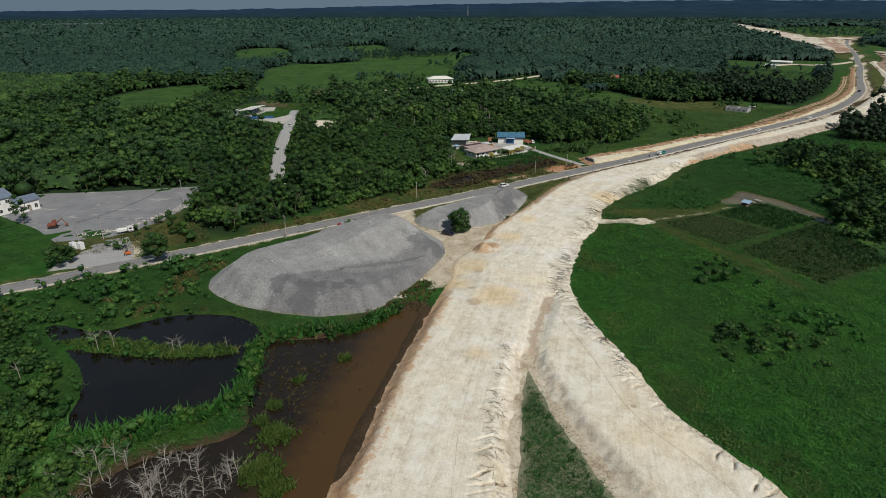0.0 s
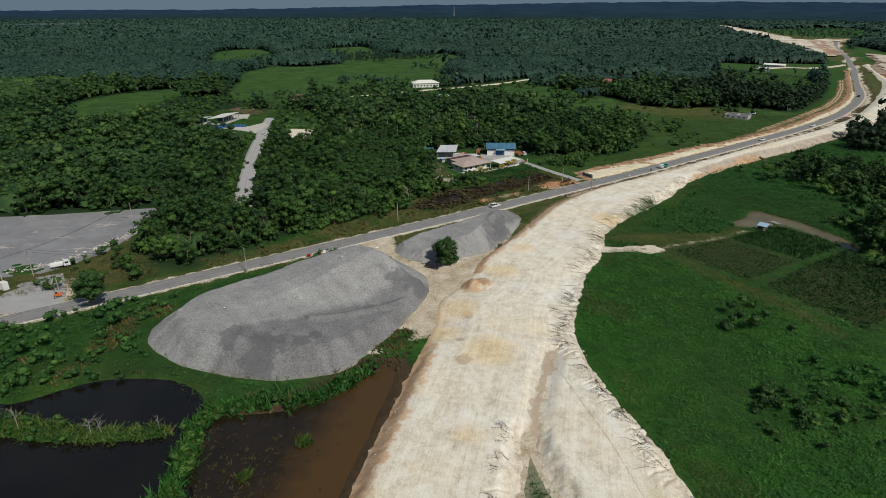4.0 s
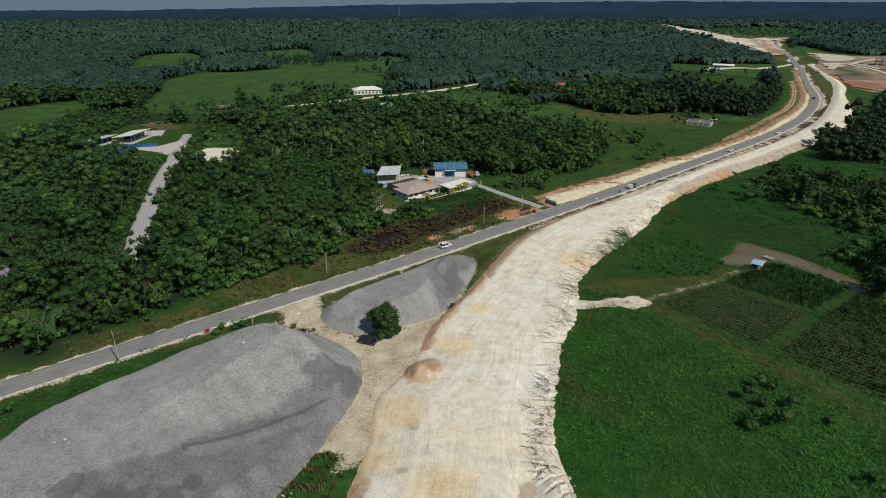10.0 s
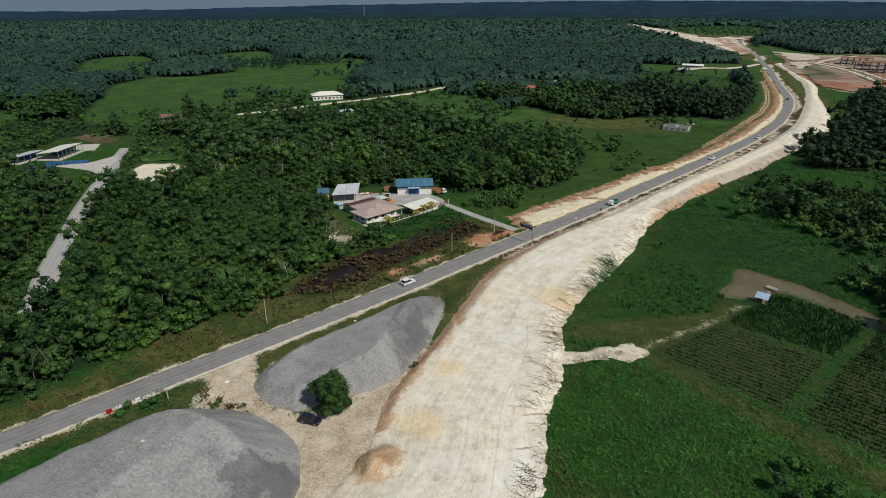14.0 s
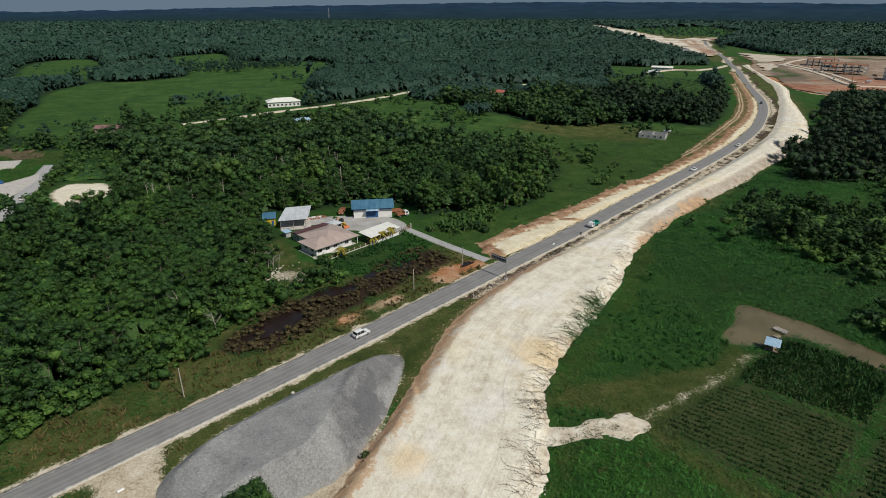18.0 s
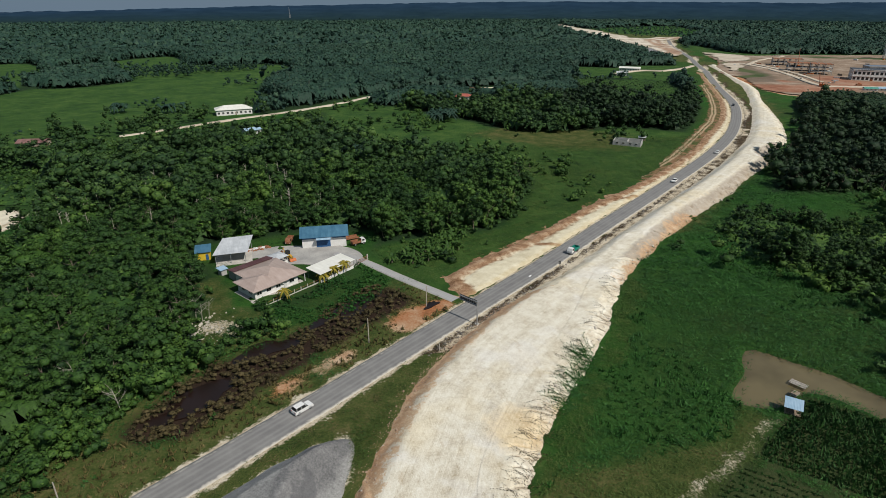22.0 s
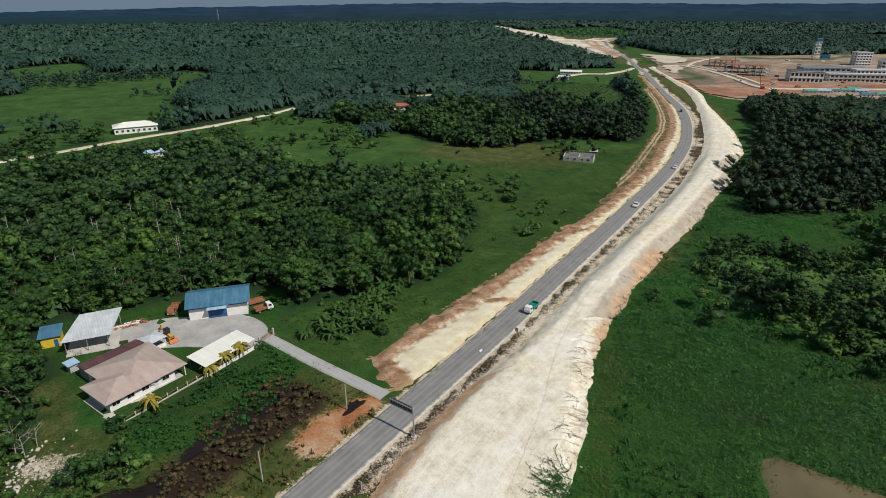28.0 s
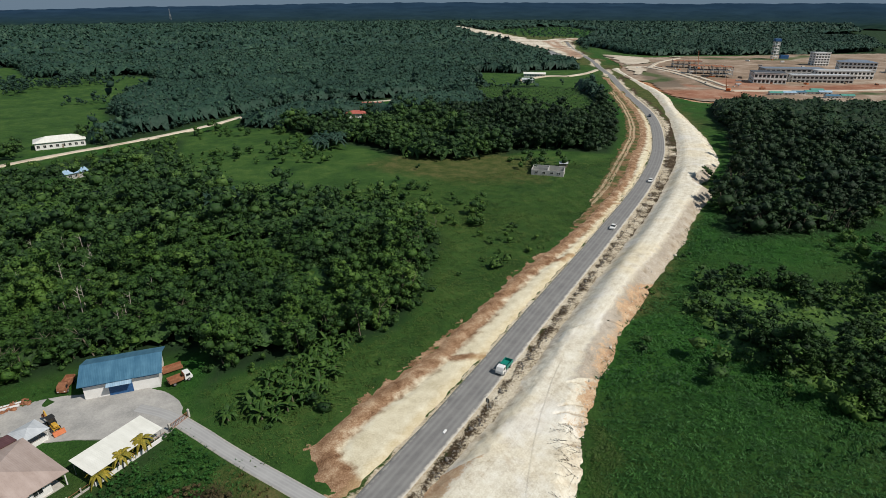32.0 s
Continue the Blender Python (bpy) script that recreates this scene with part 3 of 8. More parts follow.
MEADOW_A = smooth_line(MEADOW_PTS, 4, True)
MEADOW_B = smooth_line([(62, 560), (76, 512), (92, 470), (129, 458), (146, 415), (133, 389), (110, 355), (85, 350), (56, 345), (76, 310), (120, 342), (190, 388), (262, 444), (292, 474),
                        (283, 490), (252, 512), (210, 502), (176, 520), (165, 560), (142, 597), (124, 640), (72, 650)], 3, True)
MEADOW_C = smooth_line([(-250, 426), (-280, 480), (-300, 545), (-280, 600), (-240, 625), (-226, 590), (-228, 545), (-230, 490), (-238, 445)], 4, True)
MEADOW_D = smooth_line([(372, 785), (408, 890), (460, 862), (500, 880), (575, 858), (560, 835), (500, 780), (455, 722), (415, 765)], 4, True)
MEADOW_F = smooth_line([(700, 985), (735, 1060), (775, 1120), (830, 1225), (845, 1210), (805, 1110), (785, 1040), (790, 975)], 4, True)
SITE = np.array([(556, 768), (520, 700), (494, 642), (486, 606), (502, 588), (530, 554), (575, 518), (650, 455), (900, 480), (1250, 800), (1180, 870), (1016, 908), (795, 963), (743, 978), (700, 985), (660, 910), (600, 835)])
WORKS_UP = [(1130, 2420), (1062, 2220), (952, 1790), (866, 1500), (868, 1420), (940, 1446), (1040, 1475)]
WORKS_LOW = [(1010, 1440), (930, 1395), (850, 1330), (800, 1235), (700, 1060), (660, 1010), (640, 1000), (672, 1075), (712, 1160), (748, 1310), (770, 1400), (806, 1520), (900, 1850), (1050, 2300)]
WORKS = smooth_line(WORKS_UP + WORKS_LOW, 4, True)
WORKS_CLEAR = np.array([(1130, 2420), (1062, 2220), (1000, 1900), (930, 1600), (1040, 1500), (1010, 1430), (850, 1330), (810, 1230), (700, 1045), (650, 960), (596, 905), (600, 990), (640, 1060), (672, 1165), (690, 1250), (748, 1360), (832, 1670), (940, 2000), (1040, 2320)], float)
ROUGH = np.array([(1000, 1950), (1250, 2080), (1420, 2100), (1250, 1700), (1050, 1500), (940, 1470), (900, 1540)], float)
PADS = [np.array(q, float) for q in ([(729, 1035), (760, 975), (705, 905), (676, 880), (648, 890), (692, 969)], [(634, 869), (652, 864), (612, 808), (566, 765), (573, 791)], [(790, 962), (800, 950), (850, 940), (848, 950)])]
BROWN_LOT = np.array([(618, 838), (655, 846), (600, 755), (548, 680), (516, 694)], float)
PALM_PLOT = np.array([(305, 665), (352, 770), (392, 752), (440, 728), (400, 648), (352, 565), (322, 575), (316, 620)])
FAR_SAND = [WORKS] + PADS[:2]
LUSH = np.array([(20, 309), (36, 320), (52, 334), (60, 322), (50, 307), (38, 300), (24, 300)])
SANDLOT = np.array([(-97, 420), (-95, 428), (-82, 426.5), (-74, 419), (-73, 405), (-79, 393), (-88, 398), (-94, 408)])
LOW = [np.array([(-262, 440), (-232, 470), (-236, 560), (-190, 572), (-120, 545), (-150, 500), (-200, 440), (-235, 400)]), np.array([(-131, 498), (-87, 487), (-58, 383), (-72, 372), (-92, 380), (-117, 461)]), np.array([(-150, 532), (-63, 571), (-12, 600), (51, 660), (71, 609), (59, 560), (-4, 545), (-70, 530), (-120, 505)])]
WOOD_R = [np.array([(468, 582), (440, 554), (400, 502), (335, 441), (267, 391), (238, 362), (269, 352), (300, 345), (420, 400), (640, 440), (566, 505), (524, 538), (494, 572)]),
          np.array([(186, 330), (212, 346), (223, 328), (246, 311), (300, 330), (330, 270), (240, 235), (196, 255), (183, 280), (180, 302)]),
          np.array([(148, 206), (171, 242), (198, 254), (240, 240), (230, 150), (147, 172)])]
CROPS = [np.array([(110, 225.5), (134, 237.5), (151, 220), (127, 205.5)]), np.array([(85, 214.5), (108, 225), (125, 205), (100, 189)]), np.array([(128, 203.5), (152, 218), (176, 190), (116, 160), (102, 187)])]
CLEARING = np.array([(3, 332), (6, 334), (9, 326), (10, 312), (20, 308), (21, 303), (13, 298), (9, 294), (4, 297), (5, 306), (6, 318)], float)
BURN = smooth_line([(-7, 265), (2, 276), (12.4, 286), (29.6, 295), (41.6, 309), (54, 315), (62, 306), (56, 300), (39.4, 288.5), (25.8, 277), (13, 267), (4, 260)], 4, True)
ORANGE = [smooth_line([(53.5, 293.5), (56, 298), (61, 300), (66, 302), (71, 302.5), (71.5, 299), (65, 294), (57.5, 288.5)], 5, True), smooth_line([(33, 277.5), (37, 281), (41.5, 282.5), (40, 280), (35, 276.8)], 4, True), smooth_line([(22, 269.5), (25, 273), (29, 275.5), (28, 273), (24, 269.5)], 4, True)]
ACCESS = [np.array([(-21, 229), (-14, 234), (-11, 222), (-2, 206), (8, 206), (18, 214), (30, 236), (34, 240), (22, 205), (14, 190), (4, 160), (-4, 158), (-1, 172), (3, 182), (4, 192), (-6, 207), (-18, 214), (-24, 222)])]


def smoothstep(v, a, b):
    t = np.clip((v - a) / (b - a), 0, 1)
    return t * t * (3 - 2 * t)


def pond_depth(p):
    d = np.zeros(len(p))
    for plan in (POND_A, POND_B, POND_C):
        d = np.maximum(d, smoothstep(inside_by(p, plan), -2.2, 3.0) * 2.2)
    d = d * (1 - smoothstep(inside_by(p, ISLE), -1.5, 1.5))
    return np.maximum(d, smoothstep(inside_by(p, WEDGE_PLAN), -2, 4) * 0.8)


def land(p):
    """The ground's height."""
    x, y = p.T
    r = np.hypot(x, y)
    near = (np.abs(x) < 450) & (y < 700)
    off = np.full(len(p), 60.0)
    off[near] = off_line(p[near], ROAD)[0]
    z = (0.35 * fuzz(x, y, 22, 3, 1) + 0.1 * fuzz(x, y, 3.0, 2, 2)) * smoothstep(off, 5, 16)
    pool = (x > -125) & (x < 165) & (y > 30) & (y < 265)
    dip = np.zeros(len(p))
    dip[pool] = pond_depth(p[pool])
    z = z - dip
    return z - smoothstep(r, 2600, 3300) * 6


def fields(p):
    """How far inside each kind of ground cover a point lies."""
    out = {}
    far = lambda plans, amp=1.0: np.max([inside_by(p, q) for q in plans], 0) * amp
    off, side = off_line(p, ROAD)
    out["meadow"] = far([MEADOW_A, MEADOW_B, MEADOW_C, MEADOW_D, MEADOW_F, PALM_PLOT])
    out["dry"] = np.maximum(np.minimum(inside_by(p, VERGE), -inside_by(p, LUSH) * 2) - 2.0, np.maximum(9 - off, 0) - 3.5)
    out["dry"] = np.maximum(out["dry"], inside_by(p, np.array([(-112, 235), (-100, 205), (-90, 193), (-128, 184), (-140, 194), (-124, 199), (-112, 214)])))
    out["dry"] = np.maximum(out["dry"], inside_by(p, np.array([(60, 225), (72, 232), (108, 232), (118, 240), (124, 234), (110, 222), (88, 208), (104, 180), (112, 158), (106, 156), (84, 200), (76, 220)])) - 1)
    ditch = np.where((side > 0) & (p[:, 1] > 276) & (p[:, 0] > 50), np.minimum(13 - off, off - 2), -9)
    out["dry"] = np.maximum(out["dry"], ditch * 1.5)
    strip = np.where((side > 0) & (p[:, 1] > 330) & (p[:, 0] < 640), np.minimum(28 - off, off - 3), -9)
    out["dry"] = np.maximum(out["dry"], np.maximum(strip, inside_by(p, WORKS_CLEAR) - 3))
    out["mud"] = np.max([np.where(strip > 0, np.minimum(off - 5, 12 - off), -9), inside_by(p, POND_B) + 2.0, ditch - 1.0, np.where((p[:, 0] > -34) & (p[:, 1] < 150), inside_by(p, POND_B) + 6, -9)], 0)
    out["dry"] = np.maximum(out["dry"], inside_by(p, CLEARING) + 1)
    out["dry"] = np.maximum(out["dry"], np.where((side > 0) & (p[:, 1] > 204) & (p[:, 1] < 296) & (p[:, 0] < 84) & (off < 26), off - 2, -9))
    out["dry"] = np.maximum(out["dry"], inside_by(p, np.array([(146, 520), (196, 548), (250, 492), (222, 452), (180, 470)])) * 0.4 - 1)
    out["soil"] = np.max([inside_by(p, q) for q in CROPS], 0) + 1.0
    out["burn"] = inside_by(p, BURN) + 0.2
    out["orange"] = np.maximum(far(ORANGE) + 0.5, inside_by(p, SITE) + 3)
    tracks = np.maximum(3.2 - off_line(p, FAR_TRACK)[0], 0.2 - off_line(p, np.array([(80, 216.0), (89, 219.5), (105, 225), (126, 235)]))[0])
    out["sand"] = np.max([inside_by(p, WEDGE_PLAN) + 3.5, np.where((p[:, 1] > 164) & (p[:, 0] > -24), inside_by(p, PILE_A) + 4.5, -9), inside_by(p, PILE_B) - 1.0, np.where(ditch > 0, ditch - 4.2, -9), far(ACCESS), far(FAR_SAND), inside_by(p, SANDLOT) + 1, tracks,
                          3.8 - off + 3 * (off < 4.2), inside_by(p, np.array([(-128, 172), (-118, 190), (-112, 196), (-104, 186), (-108, 176)])),
                          inside_by(p, np.array([(4, 304), (9, 309), (14, 305), (19, 300), (15, 297), (8, 300)])) - 0.5, inside_by(p, np.array([(118, 734), (165, 800), (172, 796), (128, 730)]))], 0)
    return out


# ---- ground: one sheet to the horizon ----
def stretch_axis(lo, hi, step, end_lo, end_hi, grow=1.16):
    mid = list(np.arange(lo, hi + step, step))
    a, s = [], step
    while (a[-1] if a else lo) > end_lo:
        s *= grow
        a.append((a[-1] if a else lo) - s)
    b, s = [], step
    while (b[-1] if b else hi) < end_hi:
        s *= grow
        b.append((b[-1] if b else mid[-1]) + s)
    return np.array(a[::-1] + mid + b)


gx = stretch_axis(-130, 200, 1.9, -4700, 4700, 1.055)
gy = stretch_axis(60, 340, 1.9, -400, 4800, 1.05)
mx, my = np.meshgrid(gx, gy)
gp = np.c_[mx.ravel(), my.ravel()]
ni = (np.arange(len(gy) - 1)[:, None] * len(gx) + np.arange(len(gx) - 1)).ravel()
quads = np.stack([ni, ni + 1, ni + 1 + len(gx), ni + len(gx)], 1)


def forest_here(p):
    """Metres by which a point lies inside woodland (rough)."""
    x, y = p.T
    off, side = off_line(p, ROAD)
    clear = np.max([inside_by(p, q) for q in (MEADOW_A, MEADOW_B, MEADOW_C, MEADOW_D, MEADOW_F, WORKS_CLEAR, ROUGH, VERGE, COMPOUND, LOT_PLAN, SITE, SANDLOT, CLEARING, PALM_PLOT)] + [8 - off_line(p, LANE_LINE)[0], 5 - off_line(p, FAR_TRACK)[0]]
                   + [inside_by(p, np.array([(-172, 455), (-165, 505), (-120, 505), (-112, 470), (-112, 432), (-140, 430)]))] + [inside_by(p, q) for q in FAR_SAND], 0)
    houses = np.array([(-3, 630), (-111, 545), (190, 650), (215, 690), (12, 550), (462, 815), (425, 778), (-147, 440), (-160, 440)], float)
    for hx, hy in houses:
        clear = np.maximum(clear, 17 - np.hypot(x - hx, y - hy))
    clear = np.maximum(clear, inside_by(p, np.array([(-114, 238), (-94, 210), (-84, 196), (-128, 182), (-142, 194), (-124, 199), (-112, 214)])))
    clear = np.maximum(clear, inside_by(p, np.array([(-176, 415), (-140, 398), (-112, 385), (-100, 440), (-120, 480), (-178, 472)])))
    clear = np.maximum(clear, 7 - off_line(p, DRIVE)[0])
    clear = np.maximum(clear, np.maximum(inside_by(p, SANDLOT) + 7, 13 - off_line(p, FAR_TRACK - (0, 7))[0]))
    left = np.minimum(-clear, np.where(side < 0, off - 9, -99))
    left = np.minimum(left, y - 195 + 0.35 * np.minimum(x + 60, 0))
    bed = np.where(side < 0, off - np.where(y > 300, 26, 0), 99)
    left = np.minimum(left, bed)
    right = np.max([inside_by(p, q) for q in WOOD_R], 0)
    front = np.where(x < 773, y - 1017 - 3.6 * (773 - x), y - 1005 + 0.36 * (x - 773))
    beyond = np.minimum(np.where(side > 0, off - 18, -99), np.minimum(front * 0.7, -clear))
    wide = np.minimum(np.minimum(x - 330 - 0.55 * (y - 330), -clear), 574 - 0.95 * (x - 492) - y)
    return np.maximum(np.maximum(left, right), np.maximum(beyond, np.where(y < 560, wide, -99)))


me = np_mesh("ground", np.c_[gp, land(gp)], quads, (GROUND,), smooth=True)
for key, val in fields(gp).items():
    give(me, key, val)
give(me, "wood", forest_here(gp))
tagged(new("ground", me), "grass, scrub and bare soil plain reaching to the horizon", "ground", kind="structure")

# ---- white embankment ----


def fill_edge(p):
    d = np.minimum(inside_by(p, FILL_PLAN), -inside_by(p, WEDGE_PLAN))
    return np.maximum(d, inside_by(p, SPUR) + 1.0)


PUDDLES = [(8.5, 146, 2.6, 2.0), (8.5, 155.5, 1.2, 1.0), (11, 168, 1.3, 2.6), (40, 100, 1.0, 0.7)]
RIGHT_EDGE = smooth_line(FILL_R, 6)
WEDGE_L, WEDGE_R = smooth_line([(8, 40), (12, 77), (14, 95), (16, 105), (20, 121)], 6), smooth_line([(46, 40), (32, 77), (29, 87), (25, 100), (21, 114)], 6)


def fill_height(p):
    x, y = p.T
    d = inside_by(p, FILL_PLAN)
    w = -inside_by(p, WEDGE_PLAN)
    rag = 0.55 * fuzz(x, y, 5.0, 3, 4) + 0.4 * fuzz(x, y, 1.3, 2, 2)
    e = np.minimum(d, w) + rag
    rd, _, run = off_line(p, RIGHT_EDGE, True)
    slope = smoothstep(e, -0.3, 4.2 + 1.8 * (x > 38) + 1.5 * (x > 150))
    # erosion rills running down the sides
    wd, _, wrun = off_line(p, WEDGE_L, True)
    use = np.where(wd < rd, wrun, run)
    down = np.minimum(wd, rd)
    wave_ = np.abs(np.sin(1.15 * use + 4.0 * fuzz(use, down * 0.1, 8, 3, 3) + 0.5 * down))
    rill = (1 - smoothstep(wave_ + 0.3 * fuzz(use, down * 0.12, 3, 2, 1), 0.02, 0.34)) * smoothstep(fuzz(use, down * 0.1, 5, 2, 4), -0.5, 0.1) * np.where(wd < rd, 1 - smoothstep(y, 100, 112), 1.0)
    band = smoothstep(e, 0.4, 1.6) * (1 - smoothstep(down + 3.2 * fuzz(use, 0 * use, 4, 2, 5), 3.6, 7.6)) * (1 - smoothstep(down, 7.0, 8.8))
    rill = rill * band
    tall = 1.6 * smoothstep(y, 310, 350) * (1 - smoothstep(y, 425, 455)) * (1 - smoothstep(rd, 12, 24))
    z = -0.25 + (2.15 + tall) * slope - 0.85 * rill * slope + 0.5 * np.minimum(e, 0)
    z += 0.035 * fuzz(x, y, 2.2, 3, 1) * slope + 0.14 * fuzz(x, y, 16, 2, 3) * slope + 0.25 * band * fuzz(x, y, 1.7, 2, 2)
    s = inside_by(p, SPUR) + 1.3 * fuzz(x, y, 4, 2, 2)
    z = np.maximum(z, np.where(s > -1, 0.25 * smoothstep(s, -1, 1), -9))
    # a low place where the access comes up, and the shallow trough above the ditch
    ramp_d = np.hypot((x - 6) / 1.1, y - 190)
    z = z - 1.3 * (1 - smoothstep(ramp_d, 4, 14)) * slope
    gate = smoothstep(y, 146, 162) * (1 - smoothstep(y, 192, 206))
    z = np.where(gate > 0, np.minimum(z, z * (1 - gate) + gate * np.maximum(0.12, 0.12 + 0.14 * np.maximum(d - 0.5, 0))), z)
    trough = off_line(p, np.array([(21, 118.0), (23, 128), (27, 140), (31, 150)]))[0]
    z = z - 1.0 * (1 - smoothstep(trough, 1.0, 4.5)) * slope
    # the clay mound beside the access
    md = off_line(p, MOUND)[0]
    z = z + 1.4 * (1 - smoothstep(md + 0.9 * fuzz(x, y, 2.2, 3, 1), 0.4, 3.2)) * slope
    left_d, _, left_run = off_line(p, LEFT_EDGE, True)
    red = np.where(y < 180, 4.6 - left_d - 3.5 * smoothstep(y, 142, 165), -5)
    knoll = np.hypot(x - 15.5, y - 187.5)
    z = z + 1.1 * (1 - smoothstep(knoll + 1.2 * fuzz(x, y, 3, 2, 4), 1.5, 5.5)) * slope
    red = np.maximum(red, 4.6 - knoll)
    red = np.maximum(red, np.where((y > 196) & (y < 300), 4.6 - left_d, -5))
    red = np.maximum(red, np.where((y > 178), 3.6 - md, -5))
    red = np.maximum(red, np.where((y > 296) & (y < 345), 3.2 - rd + 3 * fuzz(x, y, 11, 2, 2), -5))
    puddle = np.maximum(0.75 - trough / 1.8 - 0.6 * fuzz(x, y, 6, 2, 3), -1)
    puddle = np.maximum(puddle, np.max([1 - np.hypot((x - a) / c, (y - b) / h) for a, b, c, h in PUDDLES], 0))
    ochre = np.max([r - np.hypot(x - a, y - b) for a, b, r in ((16, 150, 7), (-4, 150, 4), (3, 168, 5), (70, 243, 7), (84, 246, 5), (8, 120, 3), (9, 173, 6), (24, 196, 5), (33, 214, 4), (4, 160, 5))], 0)
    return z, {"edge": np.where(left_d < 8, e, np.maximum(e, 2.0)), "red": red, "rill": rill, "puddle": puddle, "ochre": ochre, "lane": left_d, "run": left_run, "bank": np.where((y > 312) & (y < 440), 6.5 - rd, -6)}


MOUND = smooth_line([(14, 186), (11, 190), (10, 195), (15, 206), (23, 222), (33, 238.5), (44, 256), (58, 273)], 4)
LEFT_EDGE = smooth_line(FILL_L, 6)
near_right = lambda p: np.minimum(off_line(p, RIGHT_EDGE)[0], off_line(p, WEDGE_L)[0])


def sunk_fill(p):
    """The broad top, tucked just under the finer mesh where that begins."""
    z, extra = fill_height(p)
    return z - 0.06 * (1 - smoothstep(near_right(p), 10.3, 13.5)), extra


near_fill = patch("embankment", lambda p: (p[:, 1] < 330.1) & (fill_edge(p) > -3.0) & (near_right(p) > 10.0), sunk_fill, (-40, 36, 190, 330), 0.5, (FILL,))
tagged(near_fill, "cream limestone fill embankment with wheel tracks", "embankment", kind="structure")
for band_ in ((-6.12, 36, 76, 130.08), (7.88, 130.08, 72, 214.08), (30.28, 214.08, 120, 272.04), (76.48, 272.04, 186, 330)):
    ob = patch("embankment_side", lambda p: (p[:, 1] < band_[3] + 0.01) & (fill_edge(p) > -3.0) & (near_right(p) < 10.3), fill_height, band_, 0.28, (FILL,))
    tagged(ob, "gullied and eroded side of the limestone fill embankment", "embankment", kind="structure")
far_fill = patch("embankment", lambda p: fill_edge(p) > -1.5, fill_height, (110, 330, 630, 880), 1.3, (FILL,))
tagged(far_fill, "cream limestone fill embankment beside the road bend", "embankment", kind="structure")

# ---- pale bed of the road widening ----
BED_PLAN = np.vstack([shift_line(ROAD, -4.2)[82:165], BED_OUT[::-1]])


def bed_height(p):
    x, y = p.T
    d = inside_by(p, BED_PLAN)
    off, _ = off_line(p, BED_OUT)
    z = -0.2 + 0.75 * smoothstep(d + 0.8 * fuzz(x, y, 3, 2), -0.5, 2.2) + 0.06 * fuzz(x, y, 1.5, 2, 2)
    z += np.where(off < 8, 0.45 * np.abs(fuzz(x, y, 3.0, 2, 1)) * smoothstep(8 - off, 0, 4), 0)
    z -= 0.4 * (1 - smoothstep(np.abs(off - 5.2 + fuzz(x, y, 9, 2, 4)), 0.3, 1.3)) * (d > 0)
    inner, _ = off_line(p, ROAD)
    cross = np.min([off_line(p, q)[0] for q in CROSS], 0)
    z = z + 0.3 * (1 - smoothstep(cross, 0.3, 1.6))
    return z, {"edge": np.minimum(off, 3.6 + 1.6 * cross), "inner": inner - 4}


CROSS = [np.array(q, float) for q in ([(108, 340), (114, 333), (122, 331)], [(166, 378), (172, 371), (180, 374)], [(225, 415), (234, 411)], [(300, 486), (312, 482)])]
for i, (yy0, yy1, st) in enumerate([(295, 460, 0.9), (459.9, 800, 2.0)]):
    ob = patch("road_bed", lambda p: (inside_by(p, BED_PLAN) > -1.0) & (p[:, 1] >= yy0) & (p[:, 1] <= yy1), bed_height, (70, yy0, 560, yy1), st, (BED,))
    tagged(ob, "pale sandy widening bed with rusty clay ruts", "road bed", kind="structure")

# ---- rutted dirt strip along the outer side of the bed ----
k = Mat("rutted_dirt", 0.95, spec=0.15)
_m, _f = k.noise(0.35, 5, 0.7), k.noise(2.5, 4, 0.7)
_v = k.math("ADD", k.math("MULTIPLY", _m, 0.5), k.math("MULTIPLY", _f, 0.5))
_col = k.mix(k.span(k.noise(0.13, 4, 0.65), 0.44, 0.56), k.ramp(_v, (0.36, (0.1, 0.06, 0.03)), (0.6, (0.3, 0.18, 0.1))), k.ramp(_v, (0.36, (0.03, 0.055, 0.014)), (0.62, (0.1, 0.11, 0.035))))
_rut = k.math("MINIMUM", k.math("ABSOLUTE", k.math("SUBTRACT", k.attr("out"), 3.0)), k.math("ABSOLUTE", k.math("SUBTRACT", k.attr("out"), 5.2)))
_col = k.mix(k.math("MULTIPLY", k.span(k.math("ADD", _rut, k.math("MULTIPLY", k.math("SUBTRACT", _m, 0.5), 2.5)), 0.9, 0.3), 0.85), _col, k.ramp(_f, (0.3, (0.4, 0.27, 0.16)), (0.7, (0.58, 0.46, 0.32))))
k.color(_col).bump(_f, 0.8, 0.2)
DIRT_STRIP = k.m


def strip_height(p):
    x, y = p.T
    out = off_line(p, BED_OUT)[0]
    wave = out + 0.9 * fuzz(x, y, 30, 2, 3)
    rut = np.minimum(np.abs(wave - 3.0), np.abs(wave - 5.2))
    return land(p) + 0.25 + 0.12 * fuzz(x, y, 2.5, 2, 1) - 0.2 * (1 - smoothstep(rut, 0.2, 0.8)) - 0.3 * smoothstep(out, 6.0, 8.5), {"out": wave}


ob = patch("dirt_strip", lambda p: (inside_by(p, BED_PLAN) < 0.5) & (off_line(p, ROAD)[1] < 0) & (off_line(p, BED_OUT)[0] + 2.2 * fuzz(p[:, 0], p[:, 1], 9, 3, 2) < 7.5 - 6 * (1 - smoothstep(p[:, 1], 395, 450))) & (p[:, 1] > 398), strip_height, (180, 396, 470, 690), 0.9, (DIRT_STRIP,))
tagged(ob, "rutted red-brown dirt strip with tracks beside the bed", "dirt", kind="structure")

